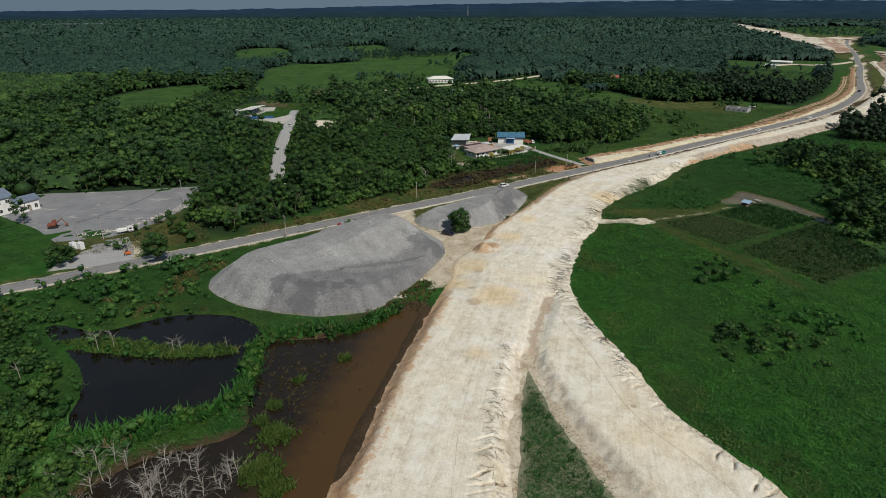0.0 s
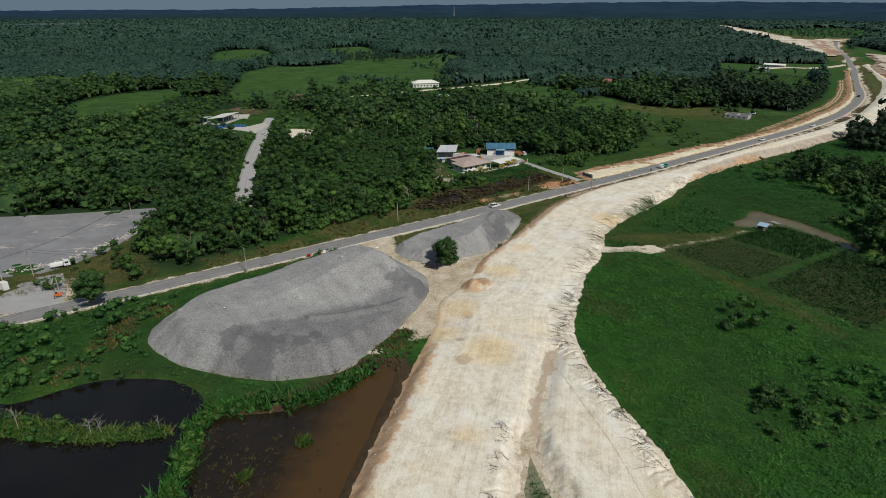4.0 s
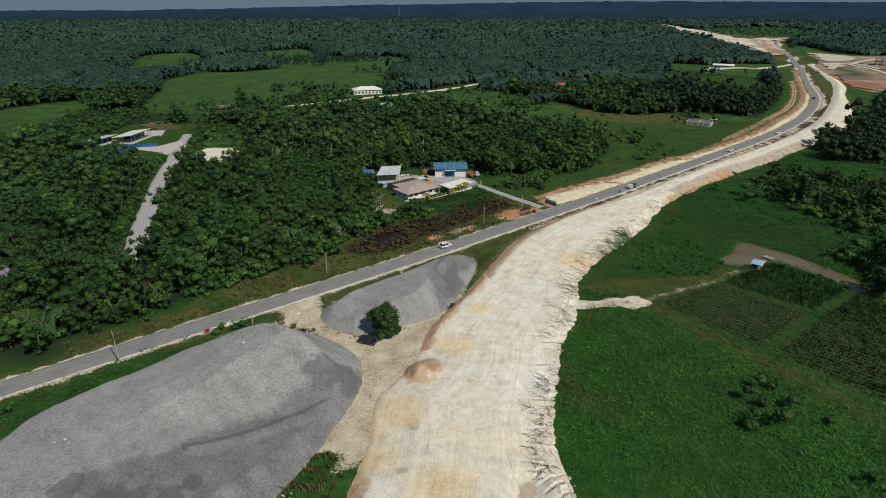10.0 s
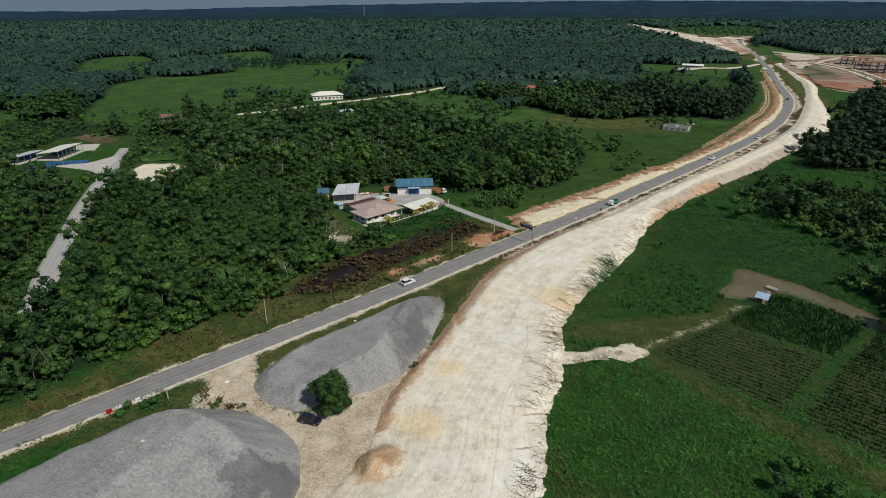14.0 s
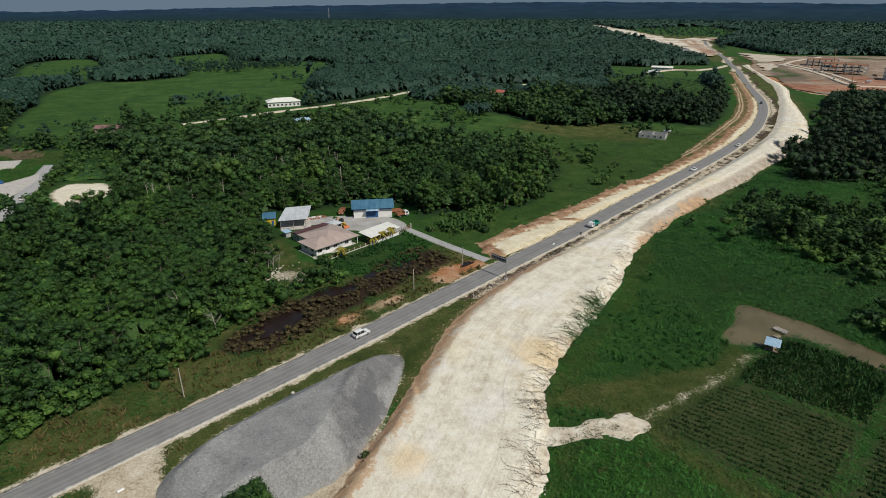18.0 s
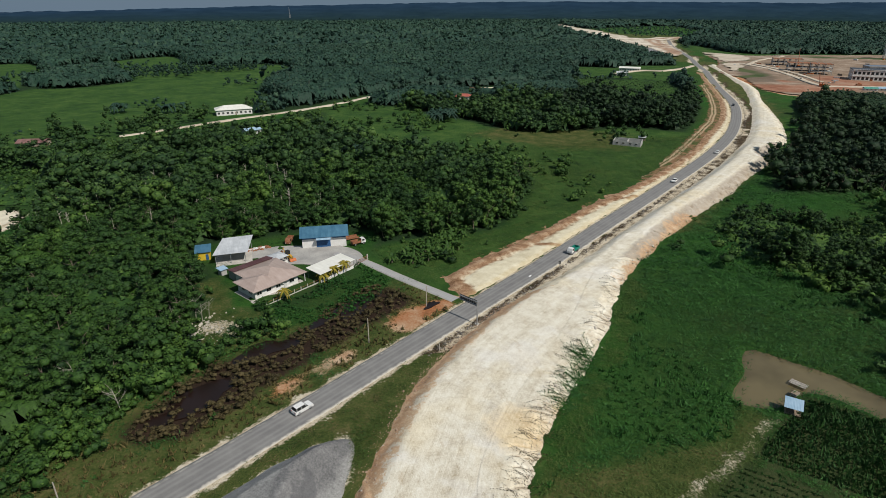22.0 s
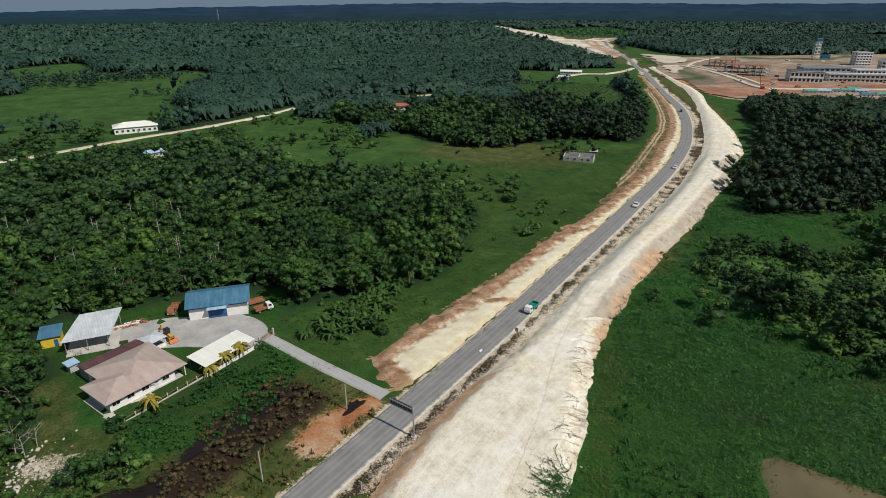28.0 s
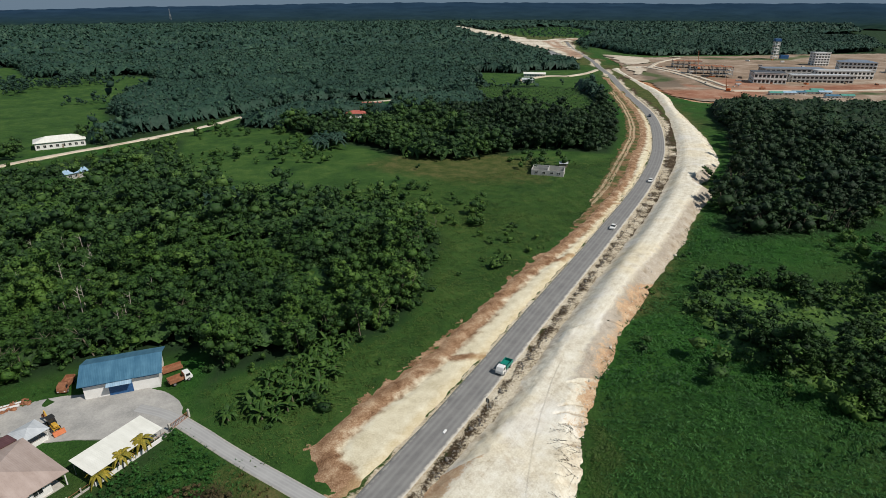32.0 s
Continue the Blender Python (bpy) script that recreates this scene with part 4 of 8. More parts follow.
# ---- roads ----
ribbon("road", ROAD, 3.7, 0.1, ASPHALT, "worn grey two-lane asphalt road", "road", cuts=10, depth=0.4, wobble=0.05)
ribbon("lane", LANE_LINE, 3.8, 0.1, LANE, "pale worn side lane between trees", "road", cuts=6, wobble=0.1)
ribbon("driveway", DRIVE, 1.7, 0.12, LANE, "narrow pale concrete driveway to the house", "driveway", cuts=4, wobble=0.05)


def paving(name, plan, z, material, label, category):
    """A flat paved area with a worn outline and an edge."""
    n = len(plan)
    k = np.linspace(0, n, n * 14, endpoint=False)
    i = k.astype(int)
    q = plan[i] + (plan[(i + 1) % n] - plan[i]) * (k - i)[:, None]
    q = q + np.c_[fuzz(q[:, 0], q[:, 1], 4, 3, 1), fuzz(q[:, 0], q[:, 1], 4, 3, 2)] * 0.5
    ob = part(name, slab([(*c, z) for c in q], 0.3), material, None)
    return tagged(ob, label, category, kind="structure")


paving("parking_lot", LOT_PLAN, 0.14, LOT, "wide grey tarmac yard", "parking lot")
YARD = smooth_line([(6, 352), (18, 356.5), (30, 356), (46, 352), (53, 341), (49, 333), (40, 336), (30, 340), (16, 344)], 3, True)
paving("yard", YARD, 0.14, grainy("yard_gravel", (0.24, 0.235, 0.225), (0.46, 0.44, 0.41), 0.2, fine=14), "dusty grey gravel yard between the sheds", "yard")
paving("lot_entry", np.array([(-127, 170), (-104, 178), (-108, 188), (-116, 200), (-124, 196)], float), 0.07, LANE, "pale concrete entry from the road to the tarmac yard", "entry")
paving("sand_clearing", SANDLOT, 0.12, grainy("cream_sand", (0.52, 0.46, 0.34), (0.74, 0.69, 0.56), 0.25, fine=12), "bare cream sand clearing in the wood", "clearing")
SITE_SOIL = Mat("site_earth", 0.95, spec=0.15)
_b, _m, _f = SITE_SOIL.noise(0.012, 5, 0.7), SITE_SOIL.noise(0.06, 5, 0.7), SITE_SOIL.noise(0.5, 4, 0.7)
_v = SITE_SOIL.math("ADD", SITE_SOIL.math("MULTIPLY", _b, 0.5), SITE_SOIL.math("ADD", SITE_SOIL.math("MULTIPLY", _m, 0.35), SITE_SOIL.math("MULTIPLY", _f, 0.15)))
_tan = SITE_SOIL.ramp(_v, (0.36, (0.09, 0.085, 0.05)), (0.44, (0.2, 0.145, 0.1)), (0.52, (0.28, 0.205, 0.15)), (0.62, (0.44, 0.37, 0.3)))
_red = SITE_SOIL.ramp(_v, (0.36, (0.16, 0.065, 0.04)), (0.48, (0.28, 0.13, 0.08)), (0.6, (0.4, 0.25, 0.175)))
_col = SITE_SOIL.mix(SITE_SOIL.span(SITE_SOIL.attr("red"), -6, 8), _tan, _red)
_col = SITE_SOIL.mix(SITE_SOIL.span(SITE_SOIL.attr("brown"), -4, 4), _col, SITE_SOIL.ramp(_v, (0.38, (0.12, 0.09, 0.065)), (0.6, (0.2, 0.155, 0.115))))
_col = SITE_SOIL.mix(SITE_SOIL.span(SITE_SOIL.attr("green"), -4, 6), _col, SITE_SOIL.ramp(_v, (0.38, (0.03, 0.06, 0.02)), (0.6, (0.1, 0.115, 0.05))))
SITE_SOIL.color(_col).bump(_f, 0.5, 0.5)


def site_height(p):
    x, y = p.T
    red = np.max([26 - off_line(p, np.array([(500, 650.0), (540, 625), (600, 640), (640, 630), (700, 600), (780, 590)]))[0], 14 - off_line(p, np.array([(560, 690.0), (600, 660), (625, 690)]))[0], 12 - np.hypot(x - 640, y - 700)], 0)
    green = np.max([12 - off_line(p, np.array([(540, 735.0), (575, 740), (640, 880)]))[0], 10 - np.hypot(x - 690, y - 905), 18 - off_line(p, np.array([(830, 920.0), (930, 860), (1010, 880)]))[0], 10 - off_line(p, np.array([(640, 575.0), (720, 562), (800, 570)]))[0]], 0)
    k = 22 * fuzz(x, y, 45, 3, 3)
    return 0.6 + 0.5 * fuzz(x, y, 30, 3) + 0.7 * np.maximum(fuzz(x, y, 12, 2, 2), 0), {"red": red + k, "green": green - 4 + k, "brown": inside_by(p, BROWN_LOT) + 0.2 * k}


ob = patch("site_ground", lambda p: inside_by(p, SITE) + 12 * fuzz(p[:, 0], p[:, 1], 60, 3) > 0, site_height, (470, 440, 1290, 1060), 4.0, (SITE_SOIL.m,))
tagged(ob, "bare tan and rust-red earth of a building site", "ground", kind="structure")
PALE_SOIL = grainy("pale_far_soil", (0.36, 0.29, 0.21), (0.62, 0.55, 0.45), 0.03, fine=8)
WORKS_RED = [smooth_line([(735, 1150), (800, 1290), (850, 1380), (862, 1368), (800, 1262), (752, 1160)], 3), smooth_line([(655, 1010), (700, 1085), (722, 1150), (735, 1150), (690, 1050)], 3), smooth_line([(880, 1400), (950, 1425), (1010, 1455), (930, 1400)], 3)]


def works_height(p):
    x, y = p.T
    red = np.max([9 - off_line(p, q)[0] for q in WORKS_RED], 0) + 9 * fuzz(x, y, 35, 3, 2)
    return 1.4 + 0.8 * fuzz(x, y, 40, 3) + 1.2 * np.maximum(fuzz(x, y, 18, 2, 3), 0), {"red": red}


WORKS_SOIL = Mat("earthwork_soil", 0.95, spec=0.15)
_b, _f = WORKS_SOIL.noise(0.02, 5, 0.7), WORKS_SOIL.noise(0.2, 4, 0.7)
_v = WORKS_SOIL.math("ADD", WORKS_SOIL.math("MULTIPLY", _b, 0.55), WORKS_SOIL.math("MULTIPLY", _f, 0.45))
_c = WORKS_SOIL.ramp(_v, (0.38, (0.24, 0.18, 0.12)), (0.46, (0.45, 0.38, 0.29)), (0.54, (0.66, 0.6, 0.5)))
WORKS_SOIL.color(WORKS_SOIL.mix(WORKS_SOIL.span(WORKS_SOIL.attr("red"), -2, 5), _c, WORKS_SOIL.ramp(_v, (0.38, (0.2, 0.12, 0.08)), (0.58, (0.44, 0.3, 0.21))))).bump(_f, 0.5, 0.4)
ob = patch("earthworks", lambda p: (inside_by(p, WORKS) + 9 * fuzz(p[:, 0], p[:, 1], 40, 3) > 0) & (off_line(p, ROAD)[0] > 5.5), works_height, (590, 980, 1150, 2430), 5.0, (WORKS_SOIL.m,))
tagged(ob, "bare pale and ochre earthworks of the new road running into the forest", "ground", kind="structure")
for q_ in PADS:
    ob = patch("gravel_pad", lambda p: inside_by(p, q_) + 13 * fuzz(p[:, 0], p[:, 1], 26, 4, 2) > 3, lambda p: (1.5 + 0.3 * fuzz(p[:, 0], p[:, 1], 20, 2), {}), (*(q_.min(0) - 10), *(q_.max(0) + 10)), 3.0, (PALE_SOIL,))
    tagged(ob, "bare white gravel pad beside the far roadworks", "ground", kind="structure")
GREY_BED = np.array([(690, 1150), (728, 1150), (648, 1010), (616, 1000), (640, 1060)], float)
ob = patch("gravel_bed", lambda p: inside_by(p, GREY_BED) + 6 * fuzz(p[:, 0], p[:, 1], 30, 3) > 0, lambda p: (1.0 + 0 * p[:, 0], {}), (600, 990, 740, 1165), 5.0, (LOT,))
tagged(ob, "grey stone-covered ground beside the earthworks", "ground", kind="structure")
for line_, w_ in (([(494, 812), (533, 828), (571, 855)], 2.6), ([(420, 800), (471, 823), (494, 812)], 2.2), ([(655, 862), (640, 800), (612, 735), (575, 668), (566, 640)], 3.2), ([(668, 858), (652, 800), (624, 732), (590, 668)], 2.6), ([(800, 940), (720, 900), (655, 850)], 3.0), ([(566, 640), (620, 618), (700, 585), (800, 590)], 4.0)):
    ribbon("dirt_track", smooth_line(line_, 8), w_, 1.2, PALE_SOIL, "pale dirt track across the building site", "track", cuts=4, depth=1.5, wobble=0.3)

ribbon("dirt_track", FAR_TRACK, 2.2, 0.5, PALE_SOIL, "pale dirt track past the far houses", "track", cuts=4, depth=1.0, wobble=0.2)

# ---- water ----
def sheet(name, plan, z, material, label, grow=2.5):
    ob = patch(name, lambda p: inside_by(p, plan) > -grow, lambda p: (z + 0 * p[:, 0], {"shallow": 1 - smoothstep(off_line(p, LEFT_EDGE)[0], 5, 20)}), (*(plan.min(0) - 4), *(plan.max(0) + 4)), 3.0, (material,))
    return tagged(ob, label, "water", kind="structure")


sheet("pond", POND_A, -0.55, DARK_WATER, "still black pond water between reeds")
sheet("pond", POND_B, -0.6, BROWN_WATER, "shallow tea-brown water beside the embankment")
sheet("pond", POND_C, -0.55, MUDDY_WATER, "muddy brown fish pond")
sheet("ditch", WEDGE_PLAN, -0.42, GREEN_WATER, "milky green ditch water between two fills", 0.5)


# ---- stone heaps ----
def heap(name, plan, top_of, steep, seed, label, damp_shaded, dark=()):
    """Dumped stone: flanks at its angle of repose, furrowed by slides, under the top that the machines left."""
    rim = np.vstack([plan, plan[:1]])

    def height(p):
        x, y = p.T
        d = inside_by(p, plan) + 0.6 * fuzz(x, y, 5, 2, seed)
        run = off_line(p, rim, True)[2]
        slide = fuzz(run + 1.4 * fuzz(x, y, 6, 2, 1), d * 0.16, 3.4, 3, seed)
        crease = 1 - np.abs(fuzz(x * 0.9 + y * 0.4, y * 0.5 - x * 0.2, 8, 2, seed + 1))
        flank = d * steep * (0.94 + 0.14 * fuzz(x, y, 14, 2, seed + 2)) + 0.5 * (crease - 0.75) * smoothstep(d, 1, 5) + 0.2 * slide * smoothstep(d, 0.8, 3)
        top = top_of(x, y) + 0.2 * fuzz(x, y, 11, 2, seed) + 0.07 * fuzz(x * 0.75 + y * 0.66, (y * 0.75 - x * 0.66) * 0.12, 1.6, 2, 3)
        soft = 0.12
        z = -soft * np.log(np.exp(-flank / soft) + np.exp(-np.maximum(top, 0.8) / soft))
        z = z - 0.2 + 0.05 * fuzz(x, y, 1.1, 2, 1)
        z = np.maximum(z, np.minimum(0.5 * d, 0.7) - 0.2)
        shade = np.max([1 - np.hypot((x - a) / r, (y - b) / q) for a, b, r, q in dark] + [np.full(len(x), -1.0)], 0)
        return z, {"edge": d, "dark": np.max([inside_by(p, q) for q in damp_shaded], 0), "fresh_shaded": shade, "streak": 0.5 + 0.5 * np.where(flank < top + 0.6, slide, 0.6 * fuzz(x * 0.75 + y * 0.66, (y * 0.75 - x * 0.66) * 0.1, 3.0, 3, 3))}

    ob = patch(name, lambda p: inside_by(p, plan) > -0.6, height, (*(plan.min(0) - 2), *(plan.max(0) + 2)), 0.45, (GRAVEL,))
    return tagged(ob, label, "gravel heap")


DAMP = [np.array([(-52, 140), (-46, 156), (-38, 160), (-30, 165), (-18, 173), (-6, 185), (4, 193), (5, 172), (-8, 150), (-30, 136)], float)]
RIDGE = np.array([(-60, 166.0), (-53, 168), (-34, 180), (-18, 196), (-12, 200)])
HAUL = smooth_line([(2, 190), (-10, 180), (-22, 172), (-36, 166), (-50, 160)], 5)


def big_top(x, y):
    """A ridge that climbs towards the road, and before it a haul terrace sloping down to the access."""
    p = np.c_[x, y]
    d, side, run = off_line(p, RIDGE, True)
    crest = 4.2 + 6.6 * smoothstep(run, 0, 58)
    upper = crest - 0.4 * np.maximum(d - 3.0, 0) * np.where(side > 0, 1.0, 0.42)
    s = (x + 40) * 0.75 + (y - 154) * 0.66
    terrace = np.clip(5.6 - 0.085 * s, 1.0, 5.8) + 0.9 * (1 - smoothstep(np.abs(off_line(p, HAUL)[0] - 6.5 + 0.8 * fuzz(x, y, 7, 2, 4)), 0, 2.4)) * (s > 12)
    k = 0.35
    return k * np.log(np.exp(np.clip(terrace / k, -60, 60)) + np.exp(np.clip(upper / k, -60, 60)))


big_heap = heap("stockpile", PILE_A, big_top, 0.8, 2, "broad high heap of grey crushed stone", DAMP, ((-38.5, 147, 4.5, 7), (-47, 152, 2.5, 4), (-5, 184, 7, 4), (-30, 150, 2, 2.5), (-27, 153, 1.5, 2)))
# right flank darkened in the colour to strengthen the ridge's weak side shading
small_heap = heap("stockpile", PILE_B, lambda x, y: np.maximum(7.2 + 0.2 * (x - 27) - 0.06 * (y - 234), 3.2 + 0.02 * (x - 27)), 0.78, 3, "low spread heap of grey crushed stone beside the road", [np.array([(22, 215), (38, 250), (30, 250), (20, 232)], float)], ((28, 230, 3, 8),))


# ---- plants ----
PHI = (1 + 5**0.5) / 2
ICO_V = np.array([(-1, PHI, 0), (1, PHI, 0), (-1, -PHI, 0), (1, -PHI, 0), (0, -1, PHI), (0, 1, PHI), (0, -1, -PHI), (0, 1, -PHI), (PHI, 0, -1), (PHI, 0, 1), (-PHI, 0, -1), (-PHI, 0, 1)]) / math.hypot(1, PHI)
ICO_F = np.array([(0, 11, 5), (0, 5, 1), (0, 1, 7), (0, 7, 10), (0, 10, 11), (1, 5, 9), (5, 11, 4), (11, 10, 2), (10, 7, 6), (7, 1, 8), (3, 9, 4), (3, 4, 2), (3, 2, 6), (3, 6, 8), (3, 8, 9), (4, 9, 5), (2, 4, 11), (6, 2, 10), (8, 6, 7), (9, 8, 1)])


def leaf_tris(rng, places, outs, size, loose=0.6):
    """Ragged triangles at the given places, facing roughly outwards."""
    n = len(places)
    out = outs + loose * rng.normal(size=(n, 3))
    out /= np.linalg.norm(out, axis=1)[:, None]
    side = np.cross(out, rng.normal(size=(n, 3)))
    side /= np.linalg.norm(side, axis=1)[:, None]
    up = np.cross(out, side)
    s = size * rng.uniform(0.6, 1.35, (n, 1))
    a, b, c = places + side * s, places - side * s * 0.6 + up * s * 0.85, places - side * s * 0.5 - up * s * 0.8
    return np.stack([a, b, c], 1).reshape(-1, 3), np.arange(3 * n).reshape(-1, 3)


def crown(seed, height, radius, blobs, leaves, leaf, low=0.15, size=0.34, lump=0.34):
    """A crown: rounded leaf masses heaped over an uneven dome, with loose leaf sprays. Corners, triangles and a tone for each corner."""
    rng = np.random.RandomState(seed)
    vs, fs, tone, n = [], [], [], 0
    mid, thick = height * (1 + low) / 2, height * (1 - low) / 2
    lean = rng.normal(0, 0.12, 2) * radius
    cs, rs = [], []
    for i in range(blobs):
        up = -0.75 + 1.7 * (i + 0.5) / blobs
        a = 2.39996 * i + rng.normal(0, 0.35)
        w = math.sqrt(max(0.0, 1 - min(abs(up), 1) ** 2.4)) * rng.uniform(0.42, 0.86)
        c = np.array([math.cos(a) * w * radius + lean[0] * up, math.sin(a) * w * radius + lean[1] * up, mid + thick * np.clip(up, -0.8, 0.82) * rng.uniform(0.82, 1.02)])
        r = radius * size * rng.uniform(0.65, 1.3)
        v = c + ICO_V * rng.uniform(1 - lump, 1 + lump, (12, 1)) * r * (1, 1, 0.78)
        cs.append(c), rs.append(r), vs.append(v), fs.append(ICO_F + n)
        # tone lightens upwards: lit tops, shaded undersides and cores put into the colour
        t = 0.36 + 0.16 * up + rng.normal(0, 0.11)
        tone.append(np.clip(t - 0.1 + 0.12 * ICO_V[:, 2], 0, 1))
        n += 12
    if leaves:
        cs, rs = np.array(cs), np.array(rs)
        pick = rng.choice(blobs, leaves)
        d = rng.normal(size=(leaves, 3)) + (0, 0, 0.4)
        d /= np.linalg.norm(d, axis=1)[:, None]
        lv, lf = leaf_tris(rng, cs[pick] + d * rs[pick][:, None] * rng.uniform(0.8, 1.55, (leaves, 1)) * (1, 1, 0.9), d, leaf)
        vs.append(lv), fs.append(lf + n)
        # sprays facing up get a lighter tone: top light put into the colour
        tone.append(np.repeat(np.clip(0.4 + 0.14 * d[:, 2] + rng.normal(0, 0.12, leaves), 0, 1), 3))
    return np.vstack(vs), np.vstack(fs), np.concatenate(tone)


def trunk_shape(seed, height, r, limbs=4, bend=0.06, spread=0.3):
    """A tapered, slightly crooked trunk with limbs."""
    rng = np.random.RandomState(seed)
    vs, fs, n = [], [], 0

    def tube(a, b, r0, r1, k=5):
        nonlocal n
        a, b = np.array(a), np.array(b)
        w = (b - a) / np.linalg.norm(b - a)
        s = np.cross(w, (0.3, 0.9, 0.1))
        s /= np.linalg.norm(s)
        u = np.cross(w, s)
        ang = np.arange(k) * 6.283 / k
        ring = np.cos(ang)[:, None] * s + np.sin(ang)[:, None] * u
        vs.append(np.vstack([a + ring * r0, b + ring * r1]))
        for i in range(k):
            j = (i + 1) % k
            fs.extend([(n + i, n + j, n + k + j), (n + i, n + k + j, n + k + i)])
        n += 2 * k

    mid = np.array([rng.normal() * bend * height, rng.normal() * bend * height, height * 0.55])
    top = mid + np.array([rng.normal() * bend * height, rng.normal() * bend * height, height * 0.35])
    tube((0, 0, -0.3), mid, r, r * 0.7)
    tube(mid, top, r * 0.7, r * 0.25)
    for i in range(limbs):
        a, f = rng.rand() * 6.283, rng.uniform(0.35, 0.85)
        base = mid * f / 0.55 if f < 0.55 else mid + (top - mid) * (f - 0.55) / 0.45
        tip = base + np.array([math.cos(a), math.sin(a), rng.uniform(0.35, 0.9)]) * height * spread * rng.uniform(0.6, 1.1)
        tube(base, tip, r * 0.4, r * 0.1, 4)
        if spread > 0.33:
            for _ in range(2):
                t2 = tip + np.array([rng.normal(), rng.normal(), rng.uniform(0.3, 1)]) * height * 0.12
                tube(base + (tip - base) * 0.6, t2, r * 0.18, r * 0.04, 3)
    return np.vstack(vs), np.array(fs)


def merge(protos, places, scales, turns, kinds, tones=None):
    """Copies of shapes joined into one set of corners, triangles and tones."""
    V, F, T, n = [], [], [], 0
    for k, (pv, pf, pt) in enumerate(protos):
        sel = np.nonzero(kinds == k)[0]
        if not len(sel):
            continue
        c, s = np.cos(turns[sel]), np.sin(turns[sel])
        sc = scales[sel]
        x = (pv[None, :, 0] * c[:, None] - pv[None, :, 1] * s[:, None]) * sc[:, :1] + places[sel, None, 0]
        y = (pv[None, :, 0] * s[:, None] + pv[None, :, 1] * c[:, None]) * sc[:, :1] + places[sel, None, 1]
        z = pv[None, :, 2] * sc[:, 1:] + places[sel, None, 2]
        V.append(np.stack([x, y, z], -1).reshape(-1, 3))
        F.append((pf[None] + (np.arange(len(sel)) * len(pv))[:, None, None] + n).reshape(-1, 3))
        t = pt[None] + (tones[sel][:, None] if tones is not None else 0)
        T.append(np.clip(t, 0, 1).ravel())
        n += len(sel) * len(pv)
    return np.vstack(V), np.vstack(F), np.concatenate(T)


def stuff(name, protos, places, scales, turns, kinds, tones, material, label, category):
    v, f, t = merge(protos, places, scales, turns, kinds, tones)
    me = np_mesh(name, v, f, (material,), smooth=True)
    give(me, "tone", t)
    return tagged(new(name, me), label, category, kind="stuff")


def scatter(x0, y0, x1, y1, step, keep, jitter=0.48, seed=1):
    rng = np.random.RandomState(seed)
    xs, ys = np.arange(x0, x1, step), np.arange(y0, y1, step)
    gx, gy = np.meshgrid(xs, ys)
    p = np.c_[gx.ravel(), gy.ravel()] + rng.uniform(-jitter, jitter, (gx.size, 2)) * step
    return p[keep(p)]


def in_view(p, margin=40):
    """Roughly the wedge of land that the flight looks over."""
    x, y = p.T
    return (x > -0.80 * y - margin) & (x < 60 + 1.45 * np.maximum(y - 150, 0) + margin + 60)


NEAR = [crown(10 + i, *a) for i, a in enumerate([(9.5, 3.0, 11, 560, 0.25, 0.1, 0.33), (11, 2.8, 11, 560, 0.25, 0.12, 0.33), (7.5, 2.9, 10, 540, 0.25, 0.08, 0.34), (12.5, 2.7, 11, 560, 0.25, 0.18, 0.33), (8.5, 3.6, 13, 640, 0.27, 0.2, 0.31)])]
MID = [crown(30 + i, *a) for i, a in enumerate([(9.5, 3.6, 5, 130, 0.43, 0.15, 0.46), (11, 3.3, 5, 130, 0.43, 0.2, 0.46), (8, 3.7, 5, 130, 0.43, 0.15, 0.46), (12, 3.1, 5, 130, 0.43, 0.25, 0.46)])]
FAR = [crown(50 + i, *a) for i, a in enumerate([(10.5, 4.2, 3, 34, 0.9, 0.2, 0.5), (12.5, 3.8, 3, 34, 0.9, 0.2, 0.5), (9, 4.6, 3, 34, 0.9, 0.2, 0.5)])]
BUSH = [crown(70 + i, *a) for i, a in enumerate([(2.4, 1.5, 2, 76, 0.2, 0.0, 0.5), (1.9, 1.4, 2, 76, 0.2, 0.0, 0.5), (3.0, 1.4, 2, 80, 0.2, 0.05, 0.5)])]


def plant(name, protos, p, size, material, label, category, seed, vary=0.25, tone_amp=0.3, sink=0.0, wide=1.0, dim=0.0):
    rng = np.random.RandomState(seed)
    n = len(p)
    s = size * np.clip(rng.normal(1, vary, (n, 1)), 0.5, 1.7) * (1 + 0.42 * fuzz(p[:, 0], p[:, 1], 30, 3, 4)[:, None])
    sc = np.hstack([s * wide, s * rng.uniform(0.85, 1.15, (n, 1))])
    patchy = 0.34 * fuzz(p[:, 0], p[:, 1], 38, 3, 2) + 0.32 * fuzz(p[:, 0] * 0.8 + p[:, 1] * 0.5, p[:, 1] * 0.9 - p[:, 0] * 0.4, 7.5, 2, 1)
    z = land(p) - sink
    return stuff(name, protos, np.c_[p, z], sc, rng.rand(n) * 6.283, rng.randint(0, len(protos), n), patchy + rng.normal(0, tone_amp * 0.5, n) + 0.35 * (rng.rand(n) < 0.1) - dim, material, label, category)


CELL = np.random.RandomState(77).rand(4, 128, 128)


